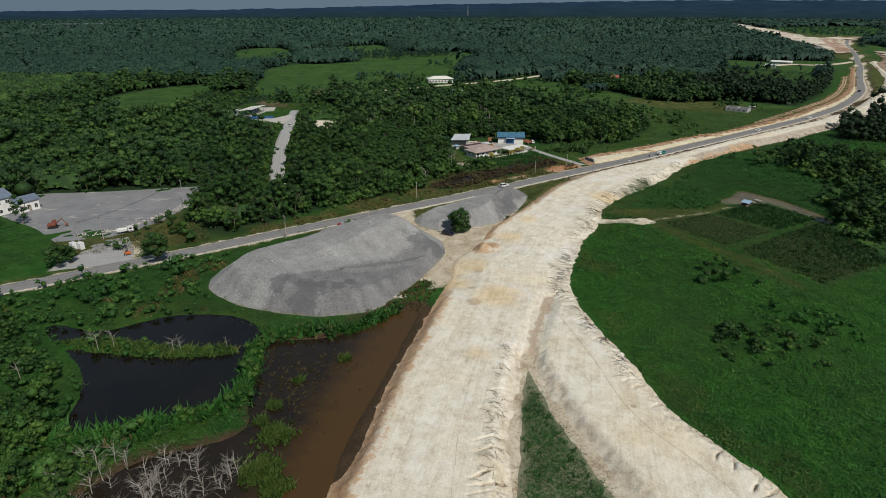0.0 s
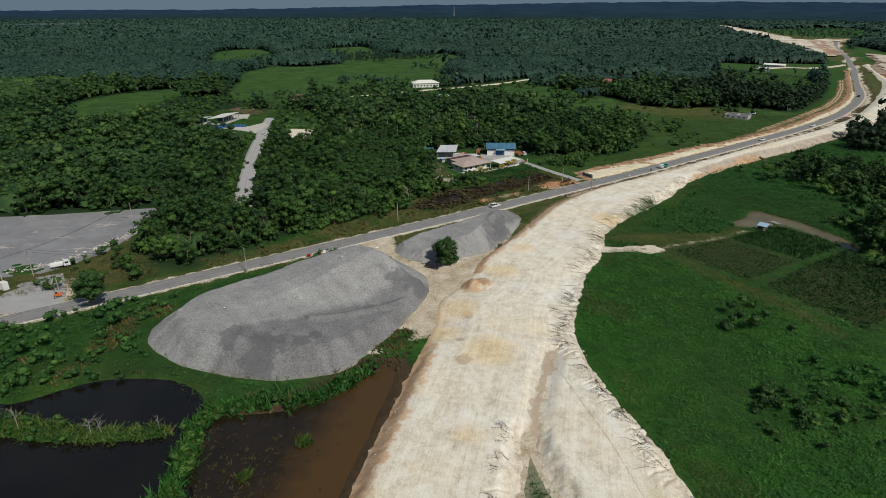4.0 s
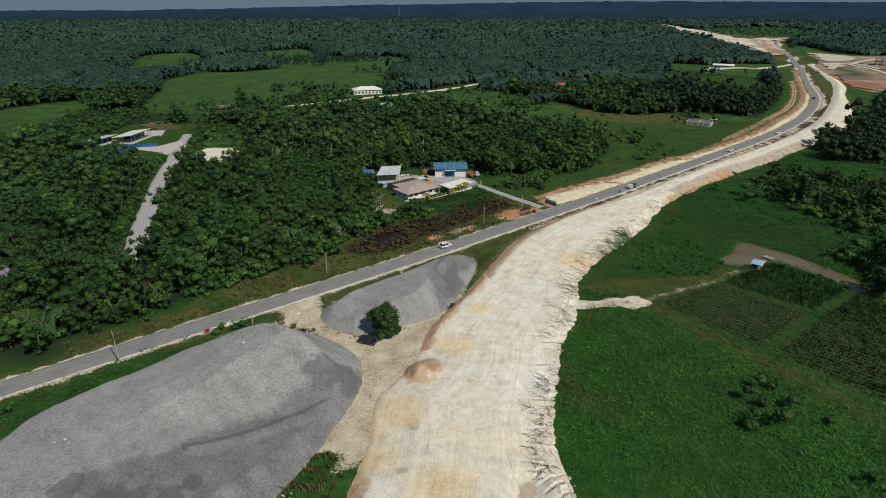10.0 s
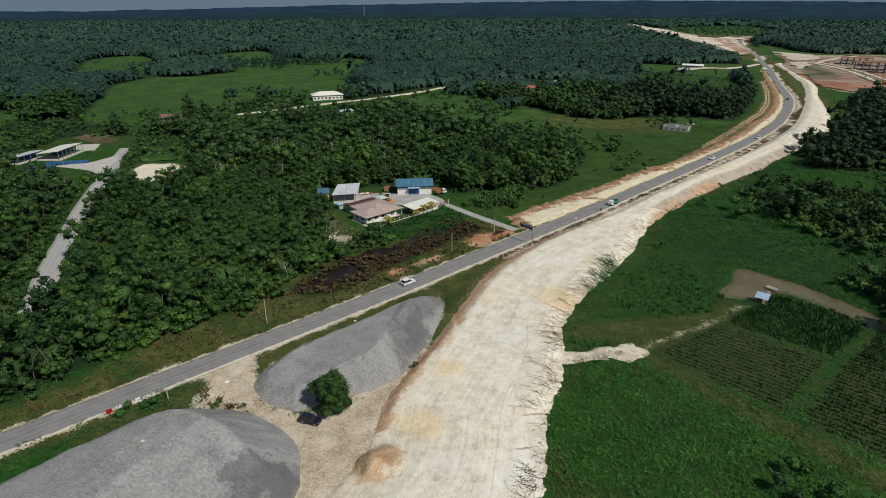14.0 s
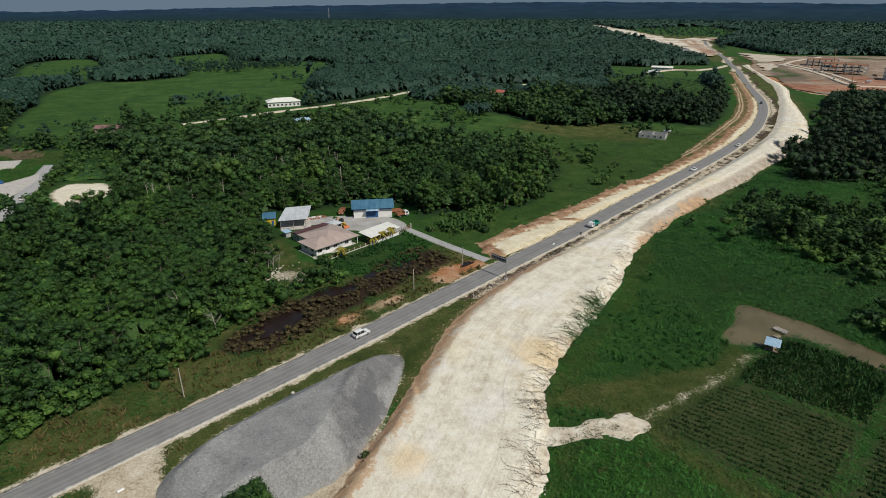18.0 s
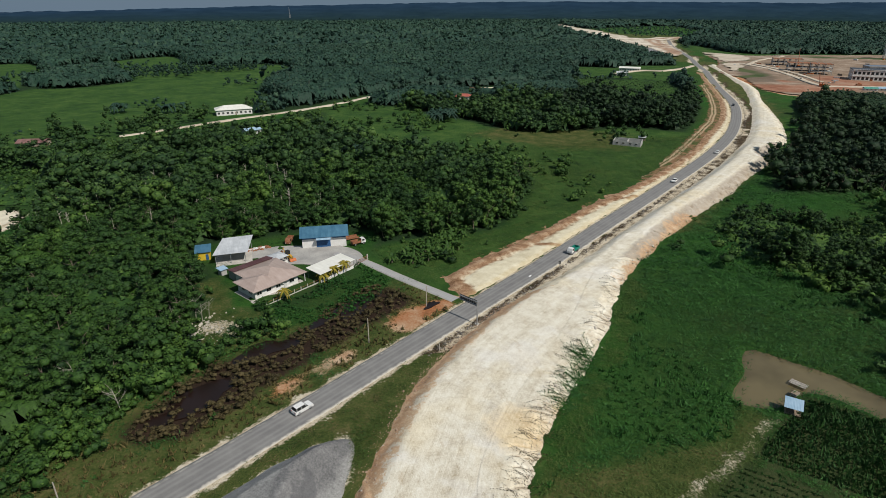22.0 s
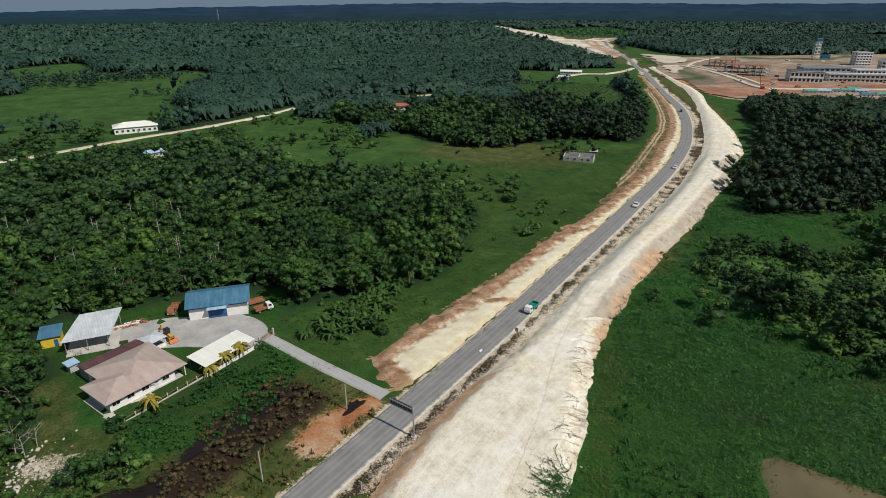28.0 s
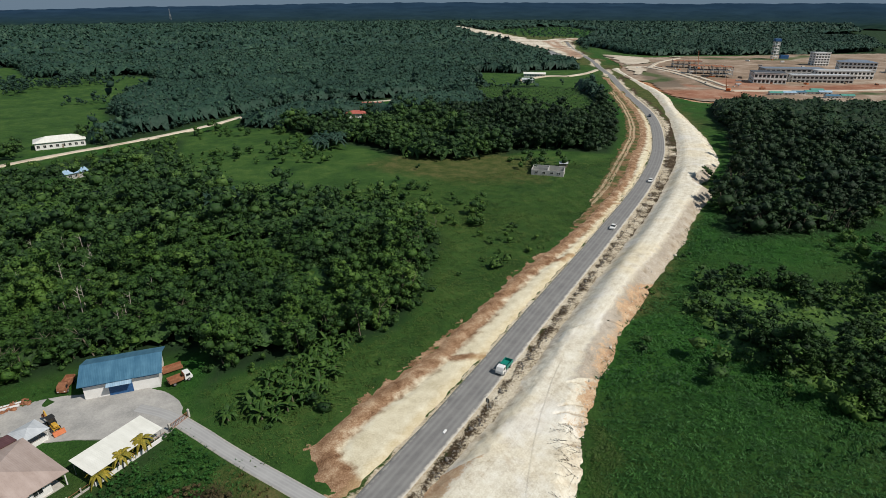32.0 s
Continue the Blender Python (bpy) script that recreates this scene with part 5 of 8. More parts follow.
def domes(p, gap):
    """Crowns side by side: the height, 0 to 1, of the tallest dome over each point, and that crown's own random number."""
    u = p / gap
    base = np.floor(u).astype(int)
    best, tone = np.zeros(len(p)), np.zeros(len(p))
    for di in (-1, 0, 1):
        for dj in (-1, 0, 1):
            i, j = base[:, 0] + di, base[:, 1] + dj
            a, b, c, t = CELL[:, i % 128, j % 128]
            d2 = (u[:, 0] - i - a) ** 2 + (u[:, 1] - j - b) ** 2
            h = (0.55 + 0.45 * c) * np.sqrt(np.maximum(1 - d2 / (0.5 + 0.5 * c), 0))
            up = h > best
            best, tone = np.where(up, h, best), np.where(up, t, tone)
    return best, tone


def canopy(name, x0, y0, x1, y1, step, high, keep, material, label, seed, gap=6.5, reach=3.0, spray=1.3, dim=0.0):
    """A roof of rounded crowns that falls to the ground at the wood's edge."""
    r = np.random.RandomState(seed)
    xs, ys = np.arange(x0, x1 + step, step), np.arange(y0, y1 + step, step)
    mx, my = np.meshgrid(xs, ys)
    p = np.c_[mx.ravel(), my.ravel()] + r.uniform(-0.35, 0.35, (mx.size, 2)) * step
    depth = keep(p)
    nx = len(xs)
    i = (np.arange(len(ys) - 1)[:, None] * nx + np.arange(nx - 1)).ravel()
    q = np.stack([i, i + 1, i + 1 + nx, i + nx], 1)
    q = q[(depth[q] > 0).all(1)]
    used, inv = np.unique(q, return_inverse=True)
    inv = inv.reshape(-1, 4)
    p, d = p[used], depth[used]
    dome, own = domes(p, gap)
    lumps = domes(p + 300.0, gap * 0.34)[0]
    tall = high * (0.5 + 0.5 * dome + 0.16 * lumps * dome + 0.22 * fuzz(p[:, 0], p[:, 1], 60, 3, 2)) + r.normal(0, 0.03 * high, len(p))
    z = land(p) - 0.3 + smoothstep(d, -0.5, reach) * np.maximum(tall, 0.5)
    # low gaps between the domes get a darker tone: their shade put into the colour
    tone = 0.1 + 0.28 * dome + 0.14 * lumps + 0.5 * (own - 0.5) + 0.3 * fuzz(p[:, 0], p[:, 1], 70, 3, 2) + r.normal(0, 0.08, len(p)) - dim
    v, f = np.c_[p, z], np.vstack([inv[:, :3], inv[:, [0, 2, 3]]])
    # loose leaf sprays that break the roof's outline
    pick = r.choice(len(v), int(len(v) * spray))
    lv, lf = leaf_tris(r, v[pick] + r.normal(0, 0.45 * step, (len(pick), 3)) * (1, 1, 0.45) + (0, 0, 0.12 * step), np.tile((0.0, -0.25, 0.7), (len(pick), 1)), 0.5 * step)
    lt = np.repeat(tone[pick] + r.normal(0.06, 0.16, len(pick)), 3)
    me = np_mesh(name, np.vstack([v, lv]), np.vstack([f, lf + len(v)]), (material,), smooth=True)
    give(me, "tone", np.clip(np.r_[tone, lt], 0, 1))
    return tagged(new(name, me), label, "woodland", kind="stuff")


def low(p):
    return np.max([inside_by(p, q) for q in LOW], 0)


woods = scatter(-330, 190, 420, 640, 4.9, lambda p: (forest_here(p) + 5 * fuzz(p[:, 0], p[:, 1], 15, 2, 3) > 2.0) & (forest_here(p) > 0.8) & in_view(p))
thin = np.random.RandomState(8).rand(len(woods)) < np.where(off_line(woods, np.array([(0.0, 0), (25, 143), (60, 223)]))[0] < 190, 1.0, 0.72)
woods = woods[thin]
rng = np.random.RandomState(3)
d_path = off_line(woods, np.array([(0.0, 0), (25, 143), (60, 223)]))[0]
lowly = low(woods) > -2
low_trees = woods[lowly]
woods, d_path = woods[~lowly], d_path[~lowly]
single = (woods[:, 0] > -45) & (woods[:, 0] < 62) & (woods[:, 1] > 262) & (woods[:, 1] < 392)
single &= np.cumsum(single) <= 290
close = ~single & (d_path < 200)
middle = ~single & ~close

TREE_MESH = []
for i, (v, f, t) in enumerate(NEAR):
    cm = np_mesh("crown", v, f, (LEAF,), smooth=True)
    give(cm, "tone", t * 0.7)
    h = v[:, 2].max()
    tv, tf = trunk_shape(90 + i, h * 0.8, 0.16 + 0.01 * i, 4)
    TREE_MESH.append((cm, np_mesh("trunk", tv, tf, (BARK,))))


def tree(x, y, kind, size, turn, label, group="", category="tree", tall=1.0):
    z = float(land(np.array([[x, y]]))[0])
    ob = thing("tree", pose(x, y, z, 0, 0, turn), label, category, group)
    ob.scale = (size * 1.15, size * 1.15, size * tall)
    part("trunk", TREE_MESH[kind][1], None, ob)
    part("crown", TREE_MESH[kind][0], None, ob)
    return ob


for p in woods[single]:
    tree(p[0], p[1], rng.randint(0, 5), rng.uniform(0.68, 1.12), rng.rand() * 360, "leafy green tropical tree in a dense wood", "wood by the houses", tall=rng.uniform(0.85, 1.15))
scrub = (woods[:, 0] > 140) & (woods[:, 1] < 352) & close
scrub_gone = scrub & (fuzz(woods[:, 0], woods[:, 1], 17, 2, 5) < -0.05)
close &= ~scrub
plant("woodland", NEAR, woods[scrub & ~scrub_gone], 0.7, LEAF, "dark scrubby wood beside the field", "woodland", 41, wide=1.25, dim=0.2)
inner = lambda p: np.where(low(p) > -1, -1.0, forest_here(p) - 4.5) * in_view(p)
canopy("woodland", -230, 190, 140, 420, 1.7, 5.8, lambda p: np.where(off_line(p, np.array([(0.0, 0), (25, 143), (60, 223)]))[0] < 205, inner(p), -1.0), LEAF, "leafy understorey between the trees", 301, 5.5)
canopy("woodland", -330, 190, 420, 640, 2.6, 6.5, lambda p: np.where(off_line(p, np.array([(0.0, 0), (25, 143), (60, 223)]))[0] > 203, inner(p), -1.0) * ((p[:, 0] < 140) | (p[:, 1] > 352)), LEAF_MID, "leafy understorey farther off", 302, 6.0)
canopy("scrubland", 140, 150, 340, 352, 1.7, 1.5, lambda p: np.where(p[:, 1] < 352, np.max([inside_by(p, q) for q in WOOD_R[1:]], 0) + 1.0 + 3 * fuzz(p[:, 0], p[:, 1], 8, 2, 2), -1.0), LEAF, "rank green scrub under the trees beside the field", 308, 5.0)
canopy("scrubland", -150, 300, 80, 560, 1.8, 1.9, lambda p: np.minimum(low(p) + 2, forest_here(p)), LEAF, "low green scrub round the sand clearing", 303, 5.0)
plant("scrubland", BUSH, low_trees, 1.25, LEAF, "scattered bushes in low scrub", "bushes", 304, 0.4)
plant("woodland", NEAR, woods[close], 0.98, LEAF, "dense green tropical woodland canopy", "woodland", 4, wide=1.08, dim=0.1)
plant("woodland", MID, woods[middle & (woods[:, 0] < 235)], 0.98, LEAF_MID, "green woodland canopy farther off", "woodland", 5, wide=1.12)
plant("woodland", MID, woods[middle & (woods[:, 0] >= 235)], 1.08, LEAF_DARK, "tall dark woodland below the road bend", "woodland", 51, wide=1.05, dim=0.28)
wv, wf = trunk_shape(120, 9.5, 0.15, 3)
edge = woods[(close | middle) & (forest_here(woods) < 9) & (woods[:, 1] < 420)]
n = len(edge)
stuff("tree_trunks", [(wv, wf, np.zeros(len(wv)))], np.c_[edge, land(edge)], np.ones((n, 2)), rng.rand(n) * 6.28, np.zeros(n, int), np.zeros(n), BARK, "grey trunks along the woodland edge", "trunks")

wavy = lambda p: (forest_here(p) + 9 * fuzz(p[:, 0], p[:, 1], 45, 3, 3) - 3) * in_view(p)
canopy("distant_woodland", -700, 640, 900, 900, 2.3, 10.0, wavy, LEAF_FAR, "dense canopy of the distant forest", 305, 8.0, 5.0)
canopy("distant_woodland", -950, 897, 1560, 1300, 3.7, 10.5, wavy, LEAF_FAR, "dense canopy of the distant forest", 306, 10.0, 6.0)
canopy("far_forest", -2200, 1297, 3200, 2700, 8.5, 11.0, lambda p: np.where(np.hypot(*p.T) < 3000, forest_here(p) - 3, -1) * in_view(p), LEAF_FAR, "far forest plain in dark blue-green with haze in the colour", 307, 19.0, 9.0, 0.8)
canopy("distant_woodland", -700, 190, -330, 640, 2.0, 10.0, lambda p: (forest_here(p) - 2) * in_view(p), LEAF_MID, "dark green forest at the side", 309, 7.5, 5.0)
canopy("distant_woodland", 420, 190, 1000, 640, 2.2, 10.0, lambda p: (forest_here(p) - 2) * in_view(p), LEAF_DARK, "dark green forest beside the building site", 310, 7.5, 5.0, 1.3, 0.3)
p = scatter(-900, 640, 1500, 1250, 28.0, lambda p: (wavy(p) > 4), seed=2)
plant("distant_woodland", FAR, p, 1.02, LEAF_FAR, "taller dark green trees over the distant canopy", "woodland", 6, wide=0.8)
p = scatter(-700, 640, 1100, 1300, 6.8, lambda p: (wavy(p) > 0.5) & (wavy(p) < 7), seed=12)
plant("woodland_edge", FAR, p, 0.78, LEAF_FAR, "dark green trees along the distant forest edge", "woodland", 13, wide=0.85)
p = scatter(900, 1200, 1900, 2150, 20.0, lambda p: inside_by(p, ROUGH) > 3, seed=14)
plant("scrubland", FAR, p, 0.4, LEAF_FAR, "low dark scrub beyond the earthworks", "bushes", 15, wide=1.6)
# slender bare-stemmed trees over the far wood
p = scatter(-420, 640, 820, 1700, 14.0, lambda p: (forest_here(p) > 6) & in_view(p) & (fuzz(p[:, 0], p[:, 1], 120, 3, 5) > -0.1) & (p[:, 0] > -0.3 * p[:, 1]), seed=5)
sv, sf = trunk_shape(130, 14.5, 0.24, 2, 0.02, 0.1)
n = len(p)
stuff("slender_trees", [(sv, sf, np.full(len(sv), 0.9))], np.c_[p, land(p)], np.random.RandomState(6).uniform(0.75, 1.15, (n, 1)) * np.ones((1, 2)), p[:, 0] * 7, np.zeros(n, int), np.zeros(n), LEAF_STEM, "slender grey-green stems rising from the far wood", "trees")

# tall grass and scrub on the open ground
TUFT = []
for i in range(4):
    r = np.random.RandomState(200 + i)
    k = 9
    base = r.normal(0, 0.32, (k, 3)) * (1, 1, 0)
    lean = r.normal(0, 0.45, (k, 3)) * (1, 1, 0) + (0, 0, 1)
    w = np.cross(lean, r.normal(size=(k, 3)))
    w = w / np.linalg.norm(w, axis=1)[:, None] * r.uniform(0.12, 0.24, (k, 1))
    tip = base + lean * r.uniform(0.6, 1.2, (k, 1))
    tv = np.stack([base - w, base + w, tip + w * 0.6], 1).reshape(-1, 3)
    # dark foot, light tip: shade inside the tuft put into the colour
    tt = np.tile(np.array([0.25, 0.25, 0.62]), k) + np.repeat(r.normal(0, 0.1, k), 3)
    TUFT.append((tv, np.arange(3 * k).reshape(-1, 3), tt))


def open_right(p):
    x, y = p.T
    off, side = off_line(p, ROAD)
    ok = (inside_by(p, FILL_PLAN) < -0.4) & (side > 0) & (x > 36) & (inside_by(p, POND_C) < -0.5) & (inside_by(p, SPUR) < -0.5)
    ok &= np.max([inside_by(p, q) for q in CROPS], 0) < 0.3
    ok &= (off > 13) | (y > 600)
    return ok & (forest_here(p) < 2)


CARPET = []
for i in range(4):
    # long blades bent over by the wind
    r = np.random.RandomState(230 + i)
    k = 22
    at = np.c_[r.normal(0, 0.58, (k, 2)), r.uniform(0.05, 0.4, k)]
    way = r.normal(0.0, 1.4, k)
    run = np.c_[np.cos(way), np.sin(way), r.uniform(0.15, 0.6, k)] * r.uniform(0.25, 0.55, (k, 1))
    wide_ = np.c_[-np.sin(way), np.cos(way), r.normal(0, 0.35, k)] * r.uniform(0.035, 0.075, (k, 1))
    lv = np.stack([at - wide_, at + wide_, at + run], 1).reshape(-1, 3)
    # tone climbs with height and towards the tip: shade among blades painted in
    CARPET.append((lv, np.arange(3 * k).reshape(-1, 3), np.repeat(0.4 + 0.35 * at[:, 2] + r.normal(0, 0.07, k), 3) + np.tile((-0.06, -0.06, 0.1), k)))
p = scatter(36, 66, 200, 300, 1.12, open_right, seed=6)
fd = -inside_by(p, FILL_PLAN)
olive = (fields(p)["dry"] > 0.5) | (fd < 13 - 7 * (p[:, 1] > 190)) & (fuzz(p[:, 0], p[:, 1], 14, 3, 3) > np.where(p[:, 1] < 185, -0.3 + 0.06 * fd, 0.1 + 0.08 * (fd - 4)))
tall = fuzz(p[:, 0], p[:, 1], 26, 3, 2)
south = p[:, 1] + 4 * fuzz(p[:, 0], p[:, 1], 8, 2, 2) < 212
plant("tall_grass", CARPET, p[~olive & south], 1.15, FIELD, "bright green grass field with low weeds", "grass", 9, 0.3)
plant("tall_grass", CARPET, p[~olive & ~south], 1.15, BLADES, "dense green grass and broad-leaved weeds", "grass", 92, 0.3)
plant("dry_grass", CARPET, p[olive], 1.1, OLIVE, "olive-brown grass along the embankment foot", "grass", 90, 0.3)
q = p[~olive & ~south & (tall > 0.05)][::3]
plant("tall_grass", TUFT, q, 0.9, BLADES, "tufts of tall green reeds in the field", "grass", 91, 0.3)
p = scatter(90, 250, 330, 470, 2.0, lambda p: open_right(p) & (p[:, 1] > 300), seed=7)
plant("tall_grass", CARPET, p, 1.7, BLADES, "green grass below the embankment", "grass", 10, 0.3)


# ---- buildings ----
WHITE = grainy("white_render", (0.62, 0.61, 0.58), (0.8, 0.79, 0.77), 0.5, fine=10, bump=0.1)
GREY_WALL = grainy("raw_concrete", (0.3, 0.3, 0.29), (0.48, 0.47, 0.45), 0.3, fine=10)
DARK_GLASS = grainy("dark_glass", (0.012, 0.014, 0.016), (0.03, 0.033, 0.036), 0.6, rough=0.15, spec=0.5, bump=0.0)
FRAME = grainy("window_frame_paint", (0.5, 0.5, 0.48), (0.7, 0.7, 0.68), 2)
CONCRETE = grainy("old_concrete", (0.34, 0.32, 0.29), (0.55, 0.52, 0.47), 0.4)
STEEL = grainy("galvanised_steel", (0.3, 0.31, 0.32), (0.5, 0.51, 0.52), 1.5, rough=0.5, metal=0.6)
RUST = grainy("rusty_metal", (0.15, 0.05, 0.025), (0.36, 0.17, 0.09), 1.2)
TIMBER = grainy("weathered_timber", (0.16, 0.12, 0.085), (0.36, 0.29, 0.22), 1.5)
BLACK = grainy("black_rubber", (0.012, 0.012, 0.012), (0.03, 0.03, 0.03), 4)
YELLOW = grainy("machine_yellow", (0.42, 0.22, 0.02), (0.6, 0.36, 0.05), 1.5, rough=0.5)
OLD_RED = grainy("faded_red_paint", (0.13, 0.035, 0.022), (0.27, 0.1, 0.065), 1.5, rough=0.6)
ORANGE_PAINT = grainy("machine_orange", (0.4, 0.09, 0.02), (0.55, 0.16, 0.05), 1.5, rough=0.55)
BLUE_PAINT = grainy("blue_paint", (0.02, 0.07, 0.18), (0.04, 0.13, 0.3), 1.0, rough=0.5)
YELLOW_WALL = grainy("yellow_wall", (0.55, 0.36, 0.02), (0.7, 0.5, 0.05), 0.8)


def sheet_metal(name, a, b, pitch=0.35, rough=0.45, metal=0.0, axis=0):
    """Ribbed roofing, weathered in streaks down the slope."""
    k = Mat(name, rough, metal, 0.4)
    v = k.objco()
    streak = k.noise(0.9, 4, 0.65, k.stretch(v, 1.0 if axis == 0 else 0.15, 0.15 if axis == 0 else 1.0, 0.3))
    spots = k.noise(0.35, 4, 0.6, v)
    col = k.ramp(k.math("ADD", k.math("MULTIPLY", streak, 0.55), k.math("MULTIPLY", spots, 0.45)), (0.32, a), (0.66, b))
    k.color(col)
    n = k.t.nodes.new("ShaderNodeTexWave")
    n.bands_direction = "X" if axis == 0 else "Y"
    n.inputs["Scale"].default_value = 1 / pitch / 3.14
    k.link(v, n.inputs["Vector"])
    k.bump(n.outputs["Fac"], 0.5, 0.04)
    return k.m


ROOF_PINK = sheet_metal("beige_roof_sheets", (0.33, 0.25, 0.215), (0.45, 0.36, 0.32))
ROOF_MAROON = sheet_metal("maroon_roof_sheets", (0.075, 0.03, 0.033), (0.15, 0.07, 0.07))
ROOF_BLUE = sheet_metal("blue_roof_sheets", (0.03, 0.1, 0.17), (0.085, 0.2, 0.29))
ROOF_SKY = sheet_metal("light_blue_roof_sheets", (0.2, 0.33, 0.45), (0.4, 0.53, 0.64))
ROOF_GREY = sheet_metal("zinc_roof_sheets", (0.36, 0.38, 0.4), (0.6, 0.62, 0.64))
ROOF_CREAM = sheet_metal("cream_roof_sheets", (0.62, 0.61, 0.55), (0.78, 0.77, 0.71))
ROOF_RED = sheet_metal("red_roof_sheets", (0.3, 0.07, 0.05), (0.45, 0.14, 0.1))
ROOF_RUSTY = sheet_metal("rusty_roof_sheets", (0.13, 0.06, 0.05), (0.28, 0.16, 0.14))
ROOF_SLATE = sheet_metal("slate_blue_roof", (0.1, 0.13, 0.18), (0.2, 0.24, 0.3))
ROOF_GREEN = sheet_metal("green_roof_sheets", (0.05, 0.2, 0.16), (0.12, 0.34, 0.28))
ROOF_DARK = sheet_metal("dark_flat_roof", (0.03, 0.035, 0.04), (0.09, 0.09, 0.1))


def faces_mesh(name, verts, faces, thick=0.12):
    """A thin shell over the given faces, with thickness downwards."""
    bm = bmesh.new()
    vs = [bm.verts.new(v) for v in verts]
    for f in faces:
        bm.faces.new([vs[i] for i in f])
    bmesh.ops.recalc_face_normals(bm, faces=bm.faces)
    ext = bmesh.ops.extrude_face_region(bm, geom=list(bm.faces))
    low = [g for g in ext["geom"] if isinstance(g, bmesh.types.BMVert)]
    bmesh.ops.translate(bm, vec=(0, 0, -thick), verts=low)
    bmesh.ops.recalc_face_normals(bm, faces=bm.faces)
    return bm


def hip(x0, y0, x1, y1, eave, pitch, thick=0.14):
    """A hipped roof over a rectangle."""
    w, d = x1 - x0, y1 - y0
    h = min(w, d) / 2
    top = eave + h * pitch
    if w >= d:
        a, b = (x0 + h, y0 + h, top), (x1 - h, y0 + h, top)
    else:
        a, b = (x0 + h, y0 + h, top), (x0 + h, y1 - h, top)
    v = [(x0, y0, eave), (x1, y0, eave), (x1, y1, eave), (x0, y1, eave), a, b]
    f = [(0, 1, 5, 4), (1, 2, 5), (2, 3, 4, 5), (3, 0, 4)] if w >= d else [(0, 1, 4), (1, 2, 5, 4), (2, 3, 5), (3, 0, 4, 5)]
    return faces_mesh("roof", v, f, thick)


def gable(x0, y0, x1, y1, eave, rise, thick=0.14, along="x"):
    ym, xm = (y0 + y1) / 2, (x0 + x1) / 2
    if along == "x":
        v = [(x0, y0, eave), (x1, y0, eave), (x1, ym, eave + rise), (x0, ym, eave + rise), (x1, y1, eave), (x0, y1, eave)]
        f = [(0, 1, 2, 3), (3, 2, 4, 5)]
    else:
        v = [(x0, y0, eave), (xm, y0, eave + rise), (xm, y1, eave + rise), (x0, y1, eave), (x1, y0, eave), (x1, y1, eave)]
        f = [(0, 1, 2, 3), (1, 4, 5, 2)]
    return faces_mesh("roof", v, f, thick)


def window(parent, x, y, z, w, h, face, name="window"):
    """A framed pane set 4 cm proud in a wall that faces 'face' (degrees from -y)."""
    m = pose(x, y, z, 0, 0, face)
    bm = bmesh.new()
    t = 0.09
    for bx, bz, sx, sz in ((0, 0, w, t), (0, h - t, w, t), (-w / 2 + t / 2, t, t, h - 2 * t), (w / 2 - t / 2, t, t, h - 2 * t), (0, t, 0.06, h - 2 * t)):
        box(bx, -0.03, bz, sx, 0.1, sz, bm=bm)
    bmesh.ops.transform(bm, matrix=m, verts=bm.verts)
    fr = part(name, bm, FRAME, parent)
    part("pane", box(0, -0.012, t, w - 2 * t, 0.03, h - 2 * t, m=m), DARK_GLASS, fr, "dark window pane")
    return fr


def door(parent, x, y, z, w, h, face, material, label=""):
    m = pose(x, y, z, 0, 0, face)
    d = part("door", box(0, -0.03, 0, w, 0.08, h, 0.01, m=m), material, parent, label)
    part("handle", box(w * 0.36, -0.09, h * 0.47, 0.12, 0.06, 0.05, m=m), STEEL, d)
    return d


# the house by the wood
house = thing("house", pose(18.4, 315.9, 0, 0, 0, 33.5), "white single-storey house with a beige hipped roof", "house")
part("floor_slab", box(10.2, 8.6, -0.3, 13.9, 15.6, 0.45), CONCRETE, house)
bm = box(4.6, 5.6, 0.1, 8.2, 9.2, 3.0)
part("wall", bm, WHITE, house, "white rendered front wing")
bm = box(9.4, 8.6, 0.1, 12.0, 15.0, 3.04)
part("wall", bm, WHITE, house, "white rendered main block")
part("roof", hip(2.9, -0.15, 18.2, 16.4, 3.2, 0.27), ROOF_PINK, house, "beige ribbed metal hipped roof")
part("roof", hip(-0.7, -0.3, 11.5, 10.8, 3.14, 0.285), ROOF_PINK, house, "beige ribbed metal hipped roof")
part("roof", faces_mesh("roof", [(2.9, 16.2, 3.55), (17.2, 16.2, 3.55), (17.2, 20.3, 2.95), (2.9, 20.3, 2.95)], [(0, 1, 2, 3)]), ROOF_MAROON, house, "dark maroon lean-to roof")
part("wall", box(10, 18.2, 0.1, 13.4, 3.6, 2.75), GREY_WALL, house, "grey rear kitchen wall")
for wx in (1.9, 5.1, 8.4, 13.2):
    window(house, wx, 1.0, 1.15, 1.7, 1.15, 0)
for wy in (3.4, 7.2):
    window(house, 0.5, wy, 1.2, 1.6, 1.1, -90)
window(house, 3.4, 13.3, 1.3, 1.2, 0.9, -90)
door(house, 10.9, 1.0, 0.2, 0.95, 2.05, 0, FRAME, "pale panel door")
part("air_conditioner", box(10.0, 0.7, 1.9, 0.9, 0.4, 0.6, 0.03), FRAME, house)
for px, py in ((17.6, 0.5), (17.6, 6.0), (17.6, 11.0)):
    part("porch_post", rod((px, py, 0.1), (px, py, 3.1), 0.12, n=10), WHITE, house)
part("apron", box(4.0, 0.2, -0.25, 10.5, 1.6, 0.37), CONCRETE, house)
part("apron", box(-0.2, 5.5, -0.25, 1.5, 9.0, 0.37), CONCRETE, house)

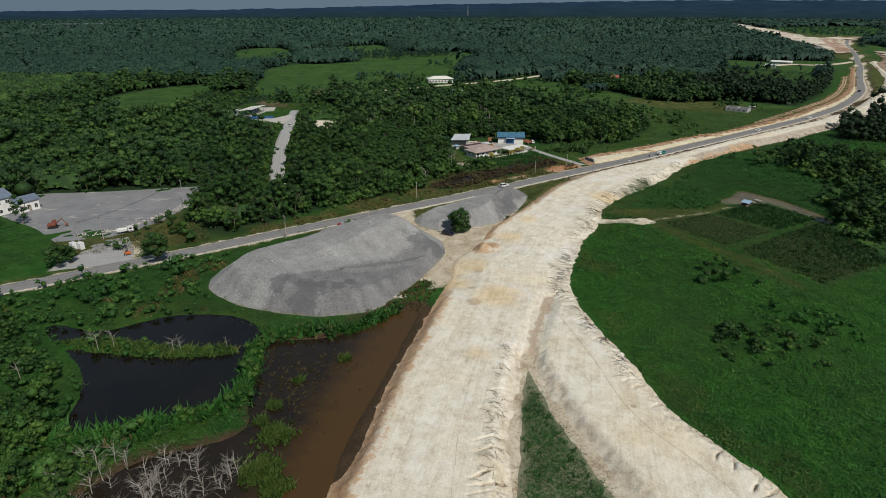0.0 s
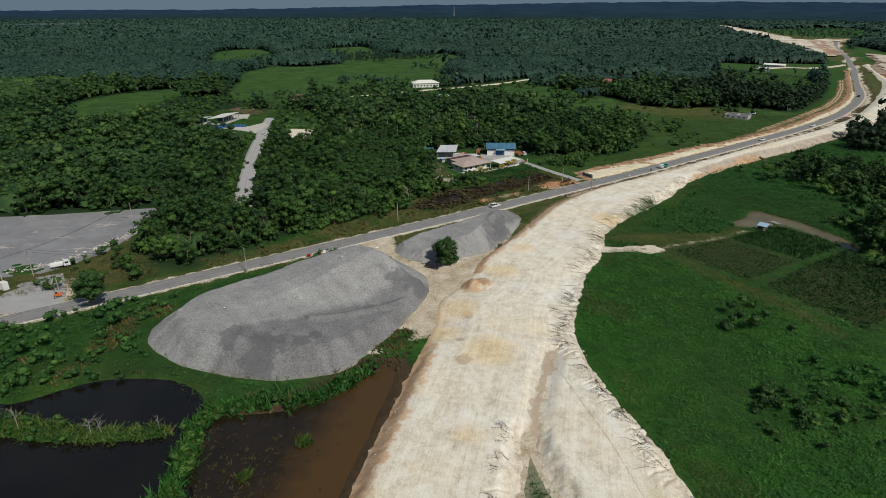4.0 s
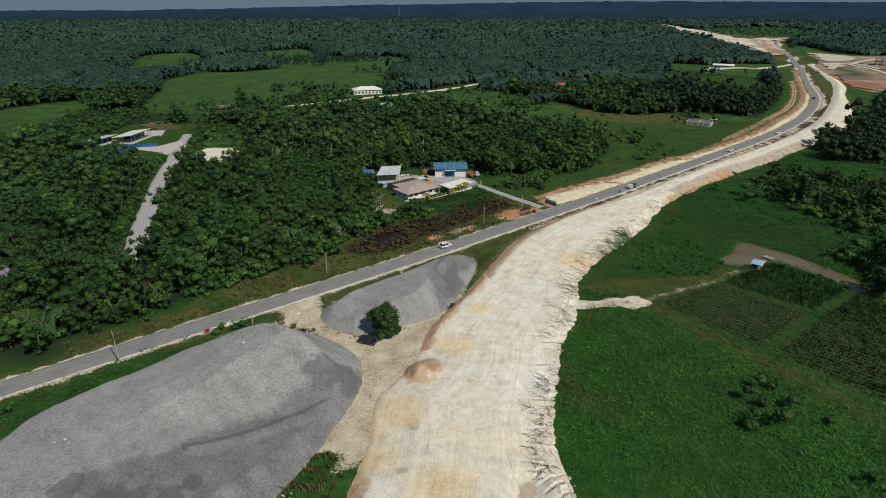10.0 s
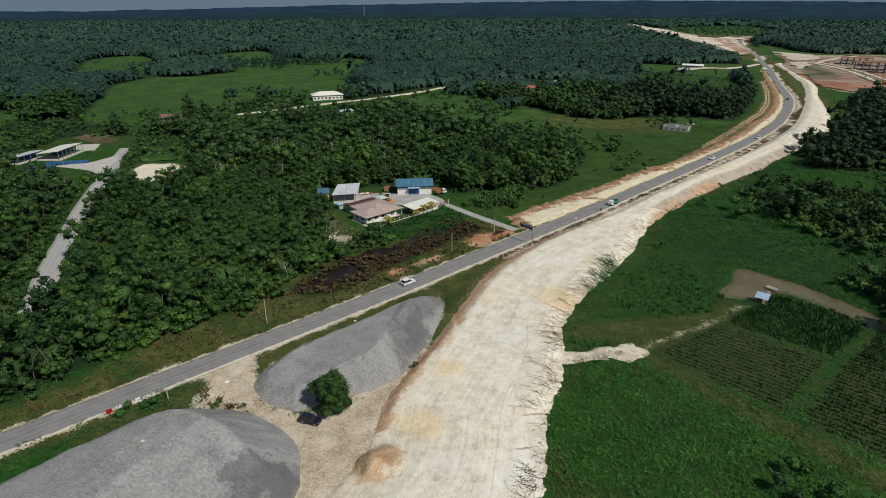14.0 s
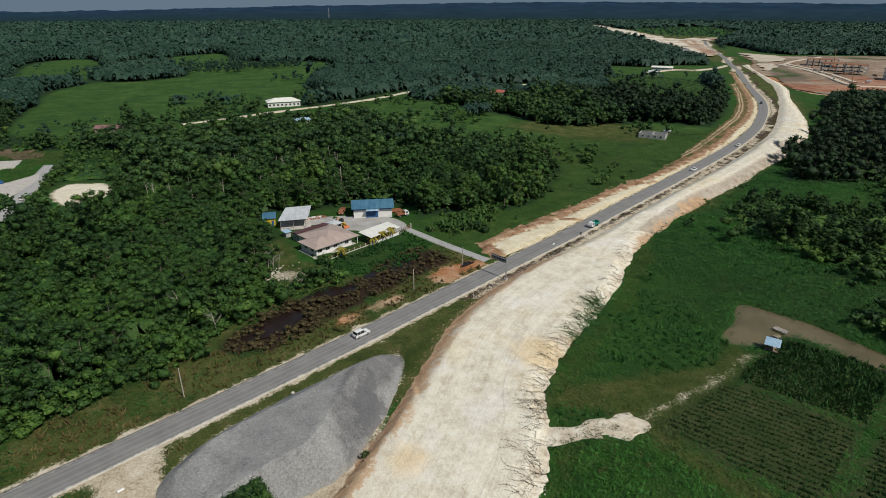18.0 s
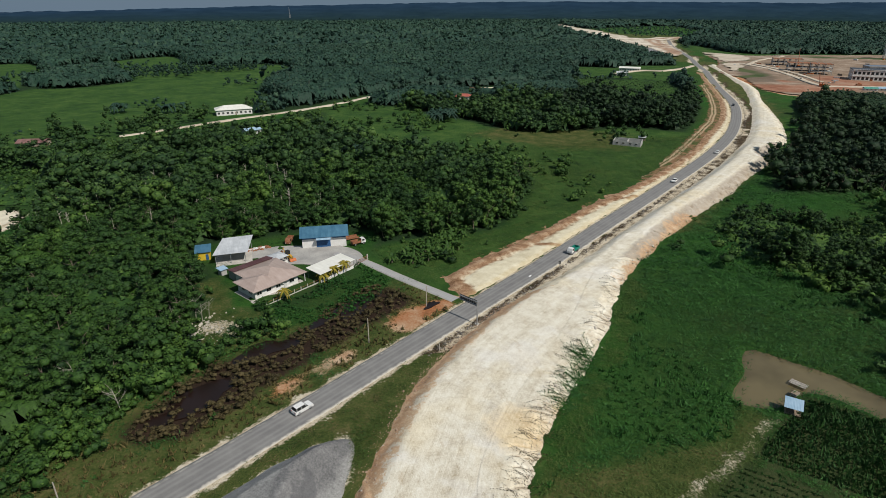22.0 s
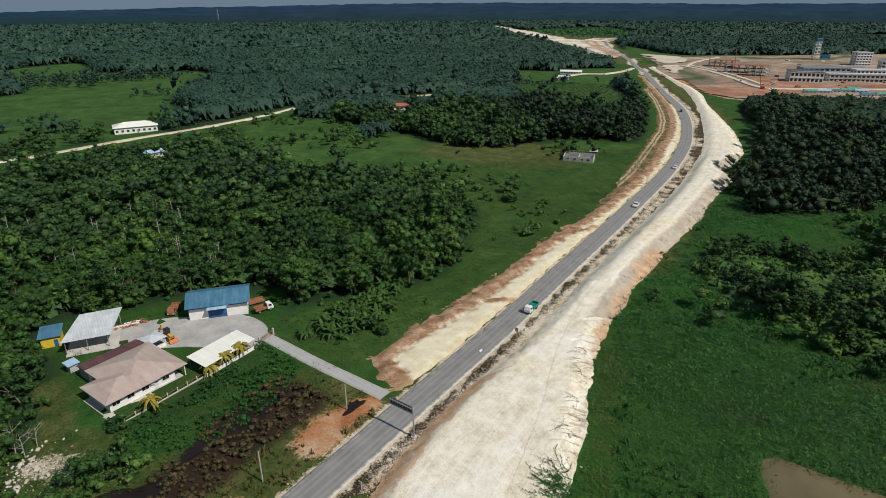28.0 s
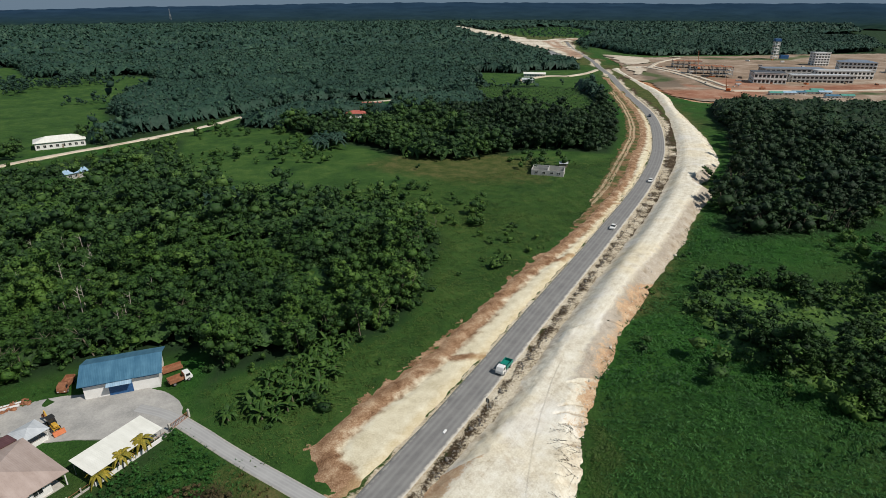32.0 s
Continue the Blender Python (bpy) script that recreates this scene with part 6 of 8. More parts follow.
# blue workshop
shop = thing("workshop", pose(33.4, 352.6, 0, 0, 0, -4.5), "white workshop with a weathered blue metal roof", "workshop")
part("wall", box(7.7, 5.0, -0.2, 15.2, 9.6, 4.5), WHITE, shop, "white painted block wall")
for bx, bw in ((2.6, 5.0), (12.8, 4.7)):
    part("wall_band", box(bx, 0.17, 3.25, bw, 0.09, 0.95), BLUE_PAINT, shop, "blue band under the eave")
part("roof", gable(-0.7, -0.9, 16.2, 10.9, 4.15, 2.0, 0.12), ROOF_BLUE, shop, "weathered blue ribbed metal roof")
part("gable_wall", faces_mesh("g", [(0.1, 0.2, 4.2), (0.1, 9.8, 4.2), (0.1, 5.0, 5.9)], [(0, 1, 2)], 0.1), WHITE, shop)
sh = part("shutter_door", box(7.4, 0.15, -0.1, 4.8, 0.12, 3.6, 0.01), BLUE_PAINT, shop, "blue roller shutter")
for i in range(8):
    part("slat", box(7.4, 0.07, 0.1 + 0.43 * i, 4.7, 0.04, 0.36), BLUE_PAINT, sh)
part("canopy", faces_mesh("c", [(4.9, -1.9, 3.55), (10.0, -1.9, 3.55), (10.0, 0.2, 4.05), (4.9, 0.2, 4.05)], [(0, 1, 2, 3)], 0.08), ROOF_SKY, shop, "faded blue canopy over the shutter")

# open awning, yellow shed, carport, small roofs
awn = thing("open_shed", pose(9.9, 345.2, 0, 0, 0, 3), "open-sided shed with a grey zinc roof", "shed")
part("roof", faces_mesh("r", [(-5.2, 0.3, 3.8), (5.8, 0.1, 3.8), (8.0, 12.6, 4.9), (-2.0, 12.4, 4.9)], [(0, 1, 2, 3)], 0.1), ROOF_GREY, awn, "zinc mono-pitch roof")
part("floor_slab", box(1.2, 5.4, -0.2, 11.5, 12.0, 0.42), CONCRETE, awn)
for px, py, pz in ((-4.4, 0.8, 3.8), (4.9, 0.7, 3.8), (-1.4, 11.6, 4.7), (7.0, 11.7, 4.7), (0.3, 0.7, 3.8)):
    part("post", rod((px, py, 0.1), (px, py, pz), 0.1, n=8), STEEL, awn)
part("wall", box(1.0, 11.6, 0.2, 8.0, 0.2, 3.2), GREY_WALL, awn, "grey back wall")
yel = thing("yellow_shed", pose(1.0, 353.6, 0, 0, 0, 3), "small yellow shed with a blue metal roof", "shed")
part("wall", box(0, 0, -0.2, 4.2, 4.6, 3.1), YELLOW_WALL, yel)
part("roof", faces_mesh("r", [(-2.6, -2.8, 3.0), (2.6, -2.8, 3.0), (2.6, 3.0, 3.7), (-2.6, 3.0, 3.7)], [(0, 1, 2, 3)]), ROOF_BLUE, yel)
door(yel, 1.2, -2.3, 0.0, 0.9, 2.0, 0, BLUE_PAINT)
car_roof = thing("carport", pose(37.4, 323.1, 0, 0, 0, 36.5), "long carport with a cream metal roof", "carport")
part("roof", faces_mesh("r", [(0, 0, 2.9), (14.6, 0, 2.9), (14.6, 6.8, 3.35), (0, 6.8, 3.35)], [(0, 1, 2, 3)], 0.1), ROOF_CREAM, car_roof, "cream ribbed metal roof")
for px in (0.4, 4.9, 9.6, 14.2):
    for py, pz in ((0.4, 2.85), (6.4, 3.25)):
        part("post", rod((px, py, -0.1), (px, py, pz), 0.07, n=8), STEEL, car_roof)
part("low_wall", box(7.3, 0.35, -0.1, 14.0, 0.15, 0.9), WHITE, car_roof)
pav = thing("pavilion", pose(25, 342.1, 0, 0, 0, 36), "small open pavilion with a grey hipped roof", "pavilion")
part("roof", hip(-2.6, -2.7, 2.6, 2.7, 2.75, 0.3, 0.1), ROOF_GREY, pav)
for px in (-2.1, 2.1):
    for py in (-2.2, 2.2):
        part("post", rod((px, py, 0), (px, py, 2.75), 0.08), WHITE, pav)
part("low_wall", box(0, -2.1, 0, 4.2, 0.15, 1.0), WHITE, pav)
out = thing("outhouse", pose(8.0, 337.6, 0, 0, 0, 36), "small outhouse with a pale blue tin roof", "shed")
part("wall", box(0, 0, -0.1, 1.9, 1.9, 2.2), GREY_WALL, out)
part("roof", faces_mesh("r", [(-1.4, -1.4, 2.2), (1.4, -1.4, 2.2), (1.4, 1.4, 2.5), (-1.4, 1.4, 2.5)], [(0, 1, 2, 3)], 0.06), ROOF_SKY, out)

# fence along the house garden, and the yard gate
fence = thing("fence", pose(21.3, 312.5, 0), "low concrete fence with pale posts along the garden", "fence")
a, b = Vector((0, 0, 0)), Vector((28.0, 20.3, 0))
for i in range(15):
    q = a.lerp(b, i / 14)
    part("post", box(q.x, q.y, -0.2, 0.22, 0.22, 1.5, 0.02), CONCRETE, fence)
    if i < 14:
        q2 = a.lerp(b, (i + 0.5) / 14)
        part("kerb", box(0, 0, -0.2, 2.25, 0.18, 0.5, m=pose(q2.x, q2.y, 0, 0, 0, 35.9)), CONCRETE, fence)
        part("rail", box(0, 0, 0.95, 2.25, 0.06, 0.07, m=pose(q2.x, q2.y, 0, 0, 0, 35.9)), RUST, fence)
gate = thing("yard_gate", pose(52, 335.7, 0, 0, 0, 41), "rust-red sliding gate across the driveway", "gate")
for gx_ in (-2.5, 2.5):
    part("post", box(gx_, 0, -0.2, 0.4, 0.4, 2.1, 0.03), CONCRETE, gate)
fr = part("gate_frame", box(0, 0, 0.15, 4.5, 0.06, 0.1, bm=box(0, 0, 1.35, 4.5, 0.06, 0.1)), RUST, gate)
for i in range(12):
    part("bar", box(-2.1 + 0.38 * i, 0, 0.2, 0.07, 0.05, 1.2), RUST, fr)

# fish hut and jetty
hut = thing("pond_hut", pose(127.9, 234.4, 0, 0, 0, -46), "small stilt hut with a light blue tin roof", "hut")
part("roof", faces_mesh("r", [(-2.2, -2.3, 2.1), (2.2, -2.3, 2.1), (2.2, 2.3, 2.6), (-2.2, 2.3, 2.6)], [(0, 1, 2, 3)], 0.05), ROOF_SKY, hut, "light blue tin roof")
part("platform", box(0, 0, 0.3, 3.8, 4.0, 0.12), TIMBER, hut)
for px in (-1.7, 1.7):
    for py in (-1.8, 1.8):
        part("post", rod((px, py, -0.8), (px, py, 2.2 + 0.1 * py), 0.08), TIMBER, hut)
part("wall", box(0, 1.75, 0.42, 3.5, 0.08, 1.7), TIMBER, hut)
part("wall", box(-1.7, 0, 0.42, 0.08, 3.4, 1.2), TIMBER, hut)
hut.scale = (0.8, 0.8, 0.9)
jetty = thing("jetty", pose(137, 241.9, 0, 0, 0, -66), "bleached plank jetty over the fish pond", "jetty")
for i in range(4):
    part("plank", box(0, -0.75 + 0.5 * i, 0.05 + 0.02 * (i % 2), 3.6, 0.36, 0.07), PALE_BARK, jetty)
for px in (-1.5, 1.5):
    for py in (-0.8, 0.8):
        part("pile", rod((px, py, -1.6), (px, py, 0.3), 0.08), TIMBER, jetty)
box_ = thing("fish_crate", pose(133.2, 239.0, 0, 0, 0, 20), "pale square crate lying by the pond", "crate")
part("side_wall", box(0, 0, 0.02, 1.6, 1.2, 0.5, 0.04), PALE_BARK, box_)
part("lid", box(0, 0, 0.52, 1.64, 1.24, 0.05), TIMBER, box_)

# roofless block house in the meadow
ruin = thing("unfinished_house", pose(232, 466, 0, 0, 0, -40), "roofless unfinished house of pale block walls", "house")
for bx, by, sx, sy in ((0, -5, 16, 0.25), (0, 5, 16, 0.25), (-8, 0, 0.25, 10.2), (8, 0, 0.25, 10.2), (0, 0, 0.25, 9.7), (-4, 1, 7.7, 0.25)):
    part("wall", box(bx, by, -0.2, sx, sy, 3.1), GREY_WALL, ruin, "bare block wall")
part("floor_slab", box(0, 0, -0.3, 16.4, 10.4, 0.36), CONCRETE, ruin)
for wx in (-5.5, -1.8, 2.2, 5.6):
    window(ruin, wx, -5.13, 1.0, 1.5, 1.2, 0)
shack = thing("shack", pose(247, 474, 0, 0, 0, -30), "little timber shack with a tin roof", "shed")
part("wall", box(0, 0, -0.2, 4, 3, 2.3), TIMBER, shack)
part("roof", gable(-2.4, -2, 2.4, 2, 2.1, 0.7, 0.06), ROOF_GREY, shack)


def plain_house(x, y, turn, w, d, h, roof, roof_mat, wall_mat, label, cols=4, rows=1, category="house"):
    """A house farther off: walls, roof, windows on two sides, a door."""
    ob = thing("house" if category == "house" else category.replace(" ", "_"), pose(x, y, 0, 0, 0, turn), label, category)
    part("wall", box(0, 0, -0.4, w, d, h + 0.4), wall_mat, ob)
    shape = hip(-w / 2 - 0.8, -d / 2 - 0.8, w / 2 + 0.8, d / 2 + 0.8, h, 0.35) if roof == "hip" else gable(-w / 2 - 0.7, -d / 2 - 0.7, w / 2 + 0.7, d / 2 + 0.7, h, d * 0.18)
    part("roof", shape, roof_mat, ob)
    for r in range(rows):
        for c in range(cols):
            window(ob, -w / 2 + (c + 0.5) * w / cols, -d / 2, 1.0 + r * h / rows, w / cols * 0.5, h / rows * 0.4, 0)
        for c in range(2):
            window(ob, w / 2, -d / 4 + c * d / 2, 1.0 + r * h / rows, d * 0.18, h / rows * 0.4, 90)
            window(ob, -w / 2, -d / 4 + c * d / 2, 1.0 + r * h / rows, d * 0.18, h / rows * 0.4, -90)
    door(ob, w * 0.04, -d / 2, 0, 1.0, 2.1, 0, TIMBER)
    return ob


plain_house(-3, 643, 8, 26, 13, 4.2, "hip", ROOF_CREAM, WHITE, "long low white house with a pale hipped roof", 8, 1)
plain_house(-113, 559, -8, 15, 9, 2.8, "gable", ROOF_RUSTY, TIMBER, "low timber house with a rusty red-brown roof", 4)
plain_house(190, 662, -20, 14, 9, 3.4, "hip", ROOF_RED, WHITE, "white house with a bright red roof", 4)
plain_house(215, 700, -20, 16, 8, 3.2, "gable", ROOF_RED, GREY_WALL, "small house with a red roof among trees", 4)
plain_house(12, 560, 30, 10, 7, 3.0, "gable", ROOF_SKY, GREY_WALL, "small house with a pale blue tin roof", 3)
plain_house(462, 833, -35, 25, 9, 3.2, "gable", ROOF_CREAM, WHITE, "long low building with a pale roof", 8)
plain_house(425, 790, -30, 12, 8, 3.2, "gable", ROOF_GREY, WHITE, "small white house by the plantation", 3)
def roofed_bay(x, y, turn, w, d, low_, high_, roof_mat, label, bays=6):
    """An open shed farther off: a tilted roof on two rows of posts, with a low back room."""
    ob = thing("open_shed", pose(x, y, 0, 0, 0, turn), label, "shed")
    part("roof", faces_mesh("r", [(-w / 2, -d / 2, low_), (w / 2, -d / 2, high_), (w / 2, d / 2, high_), (-w / 2, d / 2, low_)], [(0, 1, 2, 3)], 0.14), roof_mat, ob)
    for i in range(bays):
        py = -d / 2 + 0.5 + i * (d - 1) / (bays - 1)
        for px, pz in ((-w / 2 + 0.4, low_), (w / 2 - 0.4, high_ - 0.2)):
            part("post", rod((px, py, -0.3), (px, py, pz), 0.14, n=6), STEEL, ob)
    part("floor_slab", box(0, 0, -0.3, w, d, 0.5), CONCRETE, ob)
    part("wall", box(-w / 4, d / 4, 0.1, w / 2 - 1, d / 2 - 1, 2.4), BLUE_PAINT, ob, "blue boarded back room")
    return ob


roofed_bay(-147, 456, -12, 13, 22, 3.6, 5.2, ROOF_CREAM, "open workshop with a pale sheet-metal roof on posts", 7)
roofed_bay(-162, 448, -20, 9, 18, 3.0, 4.0, ROOF_GREY, "low open store with a zinc roof", 5)
paving("bare_plot", np.array([(-160, 506), (-154, 522), (-134, 518), (-128, 488), (-140, 486)], float), 0.1, grainy("brown_soil", (0.09, 0.065, 0.04), (0.17, 0.12, 0.075), 0.2), "bare brown plot behind the workshop", "plot")
for bx, by, bt in ((-142, 428, 12), (-150, 424.5, 20)):
    heap_ = thing("tarpaulin_stack", pose(bx, by, 0, 0, 0, bt), "goods stacked under a bright blue tarpaulin", "stack")
    part("tarpaulin", box(0, 0, -0.1, 6.5, 3.4, 1.9, 0.45), BLUE_PAINT, heap_)
    part("pallet", box(0, 0, -0.25, 6.8, 3.6, 0.25), TIMBER, heap_)
plain_house(-186, 224, 58, 17, 13, 7.0, "gable", ROOF_SLATE, WHITE, "two-storey white office with a slate-blue roof", 5, 2, "office")
plain_house(-174, 231, 58, 8, 8, 4.6, "gable", ROOF_SLATE, WHITE, "white porch block with a slate-blue roof", 3, 1, "office")
FCPAD = np.array([(-141, 432), (-124, 438), (-116, 452), (-112, 440), (-113, 412), (-120, 420)])
paving("yard", FCPAD.astype(float), 0.16, CONCRETE, "pale concrete yard at the end of the side lane", "yard")
paving("yard", np.array([(-150, 484), (-136, 484), (-133, 466), (-143, 466)], float), 0.16, CONCRETE, "pale concrete yard behind the workshop", "yard")
tarp = thing("tarpaulin_fence", pose(-135, 434.5, 0, 0, 0, 6), "blue tarpaulin fence round the workshop yard", "fence")
for i in range(5):
    part("panel", box(-8 + 4 * i, 0, -0.2, 3.9, 0.08, 2.2), BLUE_PAINT, tarp)
    part("post", rod((-10 + 4 * i, 0, -0.2), (-10 + 4 * i, 0, 2.3), 0.05), STEEL, tarp)

# ---- construction site beyond the road ----
CAR_WHITE_SITE = grainy("white_sheeting", (0.55, 0.56, 0.56), (0.74, 0.75, 0.75), 1.5)
PANE = box(0, 0, 0, 1.9, 0.1, 1.6)
pane_mesh = bpy.data.meshes.new("pane")
PANE.to_mesh(pane_mesh)
PANE.free()
pane_mesh.materials.append(DARK_GLASS)


def block(x, y, turn, w, d, h, storeys, cols, wall_mat, roof_mat, label, flat=True):
    ob = thing("office_block", pose(x, y, 0, 0, 0, turn), label, "building", "construction site")
    part("wall", box(0, 0, -0.5, w, d, h + 0.5), wall_mat, ob)
    if flat:
        part("roof", box(0, 0, h, w + 0.8, d + 0.8, 0.5, 0.05), roof_mat, ob)
        part("parapet", box(0, -d / 2 - 0.2, h + 0.3, w + 1.0, 0.3, 0.7), wall_mat, ob)
    else:
        part("roof", hip(-w / 2 - 1, -d / 2 - 1, w / 2 + 1, d / 2 + 1, h, 0.22), roof_mat, ob)
    for s in range(storeys):
        part("ledge", box(0, -d / 2 - 0.18, h * (s + 1) / storeys - 0.5, w + 0.4, 0.4, 0.3), wall_mat, ob)
        for c in range(cols):
            p_ = part("window", pane_mesh, None, ob)
            p_.matrix_local = pose(-w / 2 + (c + 0.5) * w / cols, -d / 2 - 0.01, h * (s + 0.25) / storeys) @ Matrix.Diagonal((w / cols * 0.33, 1, h / storeys * 0.32, 1))
        for c in range(max(2, int(d / 6))):
            k = max(2, int(d / 6))
            p_ = part("window", pane_mesh, None, ob)
            p_.matrix_local = pose(-w / 2 - 0.01, -d / 2 + (c + 0.5) * d / k, h * (s + 0.25) / storeys, 0, 0, -90) @ Matrix.Diagonal((1.4, 1, h / storeys * 0.3, 1))
    return ob


block(660, 676, -41, 32, 28, 11, 2, 8, WHITE, ROOF_DARK, "white site hall with a dark flat roof")
block(712, 652, -32, 62, 16, 8, 2, 14, GREY_WALL, ROOF_GREY, "long grey two-storey block under construction")
block(770, 665, -32, 60, 16, 9, 2, 14, WHITE, ROOF_GREY, "long white two-storey block")
block(893, 778, -30, 19, 17, 17, 5, 5, WHITE, ROOF_GREY, "pale five-storey concrete office block")
block(860, 706, -45, 40, 22, 12, 3, 9, WHITE, ROOF_SLATE, "three-storey white block with a grey roof", False)
block(905, 660, -32, 60, 20, 11, 3, 12, GREY_WALL, ROOF_GREY, "grey three-storey block at the far side")
block(760, 720, -32, 70, 24, 7, 2, 12, GREY_WALL, ROOF_SLATE, "low grey block behind the hall")


def skeleton_frame(x, y, turn, w, d, h, nx, ny, storeys, label):
    """A raw concrete frame: columns and floors."""
    ob = thing("concrete_frame", pose(x, y, 0, 0, 0, turn), label, "building", "construction site")
    for s in range(storeys + 1):
        part("floor_plate", box(0, 0, h * s / storeys - (0.4 if s == 0 else 0), w, d, 0.4), GREY_WALL if s < storeys else RUST, ob)
    for i in range(nx):
        for j in range(ny):
            part("column", box(-w / 2 + 0.4 + i * (w - 0.8) / (nx - 1), -d / 2 + 0.4 + j * (d - 0.8) / (ny - 1), -0.4, 0.6, 0.6, h + 1.4), GREY_WALL, ob)
    return ob


skeleton_frame(700, 830, -38, 36, 18, 9, 6, 3, 2, "raw concrete frame with scaffolding")
skeleton_frame(665, 765, -38, 40, 18, 10, 6, 3, 2, "raw concrete frame of a future block")
skeleton_frame(655, 733, -38, 22, 16, 12, 4, 3, 3, "tall raw concrete frame")
tank = skeleton_frame(920, 868, -30, 11, 11, 26, 3, 3, 6, "white water tower with a blue tank on top")
tank.name = "water_tower"
tank["category"] = "tower"
for ch in tank.children:
    ch.data.materials.clear()
    ch.data.materials.append(WHITE)
part("tank", box(0, 0, 26.4, 12, 12, 4, 0.3), BLUE_PAINT, tank, "blue water tank")
tank.scale = (0.72, 0.72, 1.0)
for i, (hx, hy) in enumerate([(583, 606), (596, 602), (607, 600), (621, 597), (637, 603), (630, 590), (612, 571), (626, 566)]):
    hut_ = thing("site_cabin", pose(hx, hy, 0, 0, 0, -32), "long low site cabin with a coloured metal roof", "cabin", "construction site")
    part("wall", box(0, 0, -0.3, 11, 6, 3.0), WHITE, hut_)
    part("roof", gable(-6, -3.6, 6, 3.6, 2.7, 1.2), (ROOF_GREEN, ROOF_SKY, ROOF_BLUE, ROOF_GREEN)[i % 4], hut_)
    for c in range(3):
        window(hut_, -3.5 + 3.5 * c, -3.0, 1.0, 1.4, 1.0, 0)
bx_ = thing("site_container", pose(942, 868, 0, 0, 0, -30), "blue steel container on the site", "container", "construction site")
part("container_wall", box(0, 0, -0.1, 12, 6, 6, 0.1), BLUE_PAINT, bx_)


def crane(x, y, h, jib, turn):
    ob = thing("crane", pose(x, y, 0, 0, 0, turn), "orange crawler crane on the building site", "crane", "construction site")
    part("cab", box(0, 0, 1.2, 4, 3, 2.6, 0.2), ORANGE_PAINT, ob)
    for s in (-1.6, 1.6):
        part("track", box(0, s, -0.2, 6, 0.9, 1.3, 0.3), BLACK, ob)
    part("jib", rod((1.5, 0, 2.5), (jib, 0, h), 0.5, 0.25, 6), RUST, ob)


crane(690, 800, 24, 9, 60)
crane(560, 640, 14, 4, 120)
r_ = np.random.RandomState(99)
for i in range(56):
    a_ = r_.uniform(0, 1)
    sx_, sy_ = (r_.uniform(560, 700), r_.uniform(625, 860)) if i < 36 else (r_.uniform(700, 900), r_.uniform(580, 860))
    if inside_by(np.array([[sx_, sy_]]), SITE)[0] < 8 or inside_by(np.array([[sx_, sy_]]), BROWN_LOT)[0] > -4:
        continue
    m_ = (CONCRETE, RUST, TIMBER, CAR_WHITE_SITE, STEEL, ORANGE_PAINT)[i % 6]
    st = thing("material_stack", pose(sx_, sy_, 0.6, 0, 0, r_.uniform(0, 180)), "stack of building material on bare earth", "stack", "construction site")
    w_, d_, h_ = r_.uniform(2, 7), r_.uniform(1.2, 2.6), r_.uniform(0.7, 2.0)
    part("pallet", box(0, 0, -0.3, w_, d_, 0.45), TIMBER, st)
    part("load", box(0, 0, 0.15, w_ * 0.95, d_ * 0.9, h_, 0.08), m_, st)
mast = thing("radio_mast", pose(134, 3374, 0), "thin lattice radio mast on the far plain", "mast")
for i in range(3):
    ang = i * 2.094
    part("leg", rod((4 * math.cos(ang), 4 * math.sin(ang), -2), (0.8 * math.cos(ang), 0.8 * math.sin(ang), 58), 0.5, 0.3, 5), GREY_WALL, mast)
for i in range(7):
    part("ring", rod((-3.5 + 0.45 * i, 0, 4 + 8 * i), (3.5 - 0.45 * i, 0, 4 + 8 * i), 0.3, n=5), GREY_WALL, mast)


# ---- vehicles ----
def paint(name, c, rough=0.3):
    return grainy(name, tuple(v * 0.85 for v in c), c, 1.2, rough=rough, spec=0.5, bump=0.0)


CAR_BLACK, CAR_WHITE, CAR_GREEN = paint("dark_blue_car_paint", (0.012, 0.014, 0.03)), paint("white_car_paint", (0.75, 0.75, 0.74)), paint("green_truck_paint", (0.01, 0.22, 0.17))
LAMP_GLASS, TAIL = paint("headlight_glass", (0.7, 0.7, 0.68), 0.1), paint("tail_lamp_red", (0.35, 0.01, 0.01), 0.2)


def prism(profile, half, bm=None, inset=0.0, z_in=1e9):
    """A side profile (x, z) pushed out to both sides; corners above z_in lean inwards."""
    bm = bm or bmesh.new()
    lean = lambda z: half - (inset if z > z_in else 0)
    l = [bm.verts.new((x, lean(z), z)) for x, z in profile]
    r = [bm.verts.new((x, -lean(z), z)) for x, z in profile]
    bm.faces.new(l)
    bm.faces.new(r[::-1])
    for i in range(len(l)):
        j = (i + 1) % len(l)
        bm.faces.new((l[i], r[i], r[j], l[j]))
    bmesh.ops.recalc_face_normals(bm, faces=bm.faces)
    return bm


def wheels(ob, xs, half, r=0.36):
    for x in xs:
        for s in (-1, 1):
            w = part("wheel", rod((x, s * (half - 0.22), r), (x, s * (half + 0.02), r), r, n=14), BLACK, ob, "black tyre")
            part("rim", rod((x, s * (half + 0.01), r), (x, s * (half + 0.035), r), r * 0.6, n=10), STEEL, w)


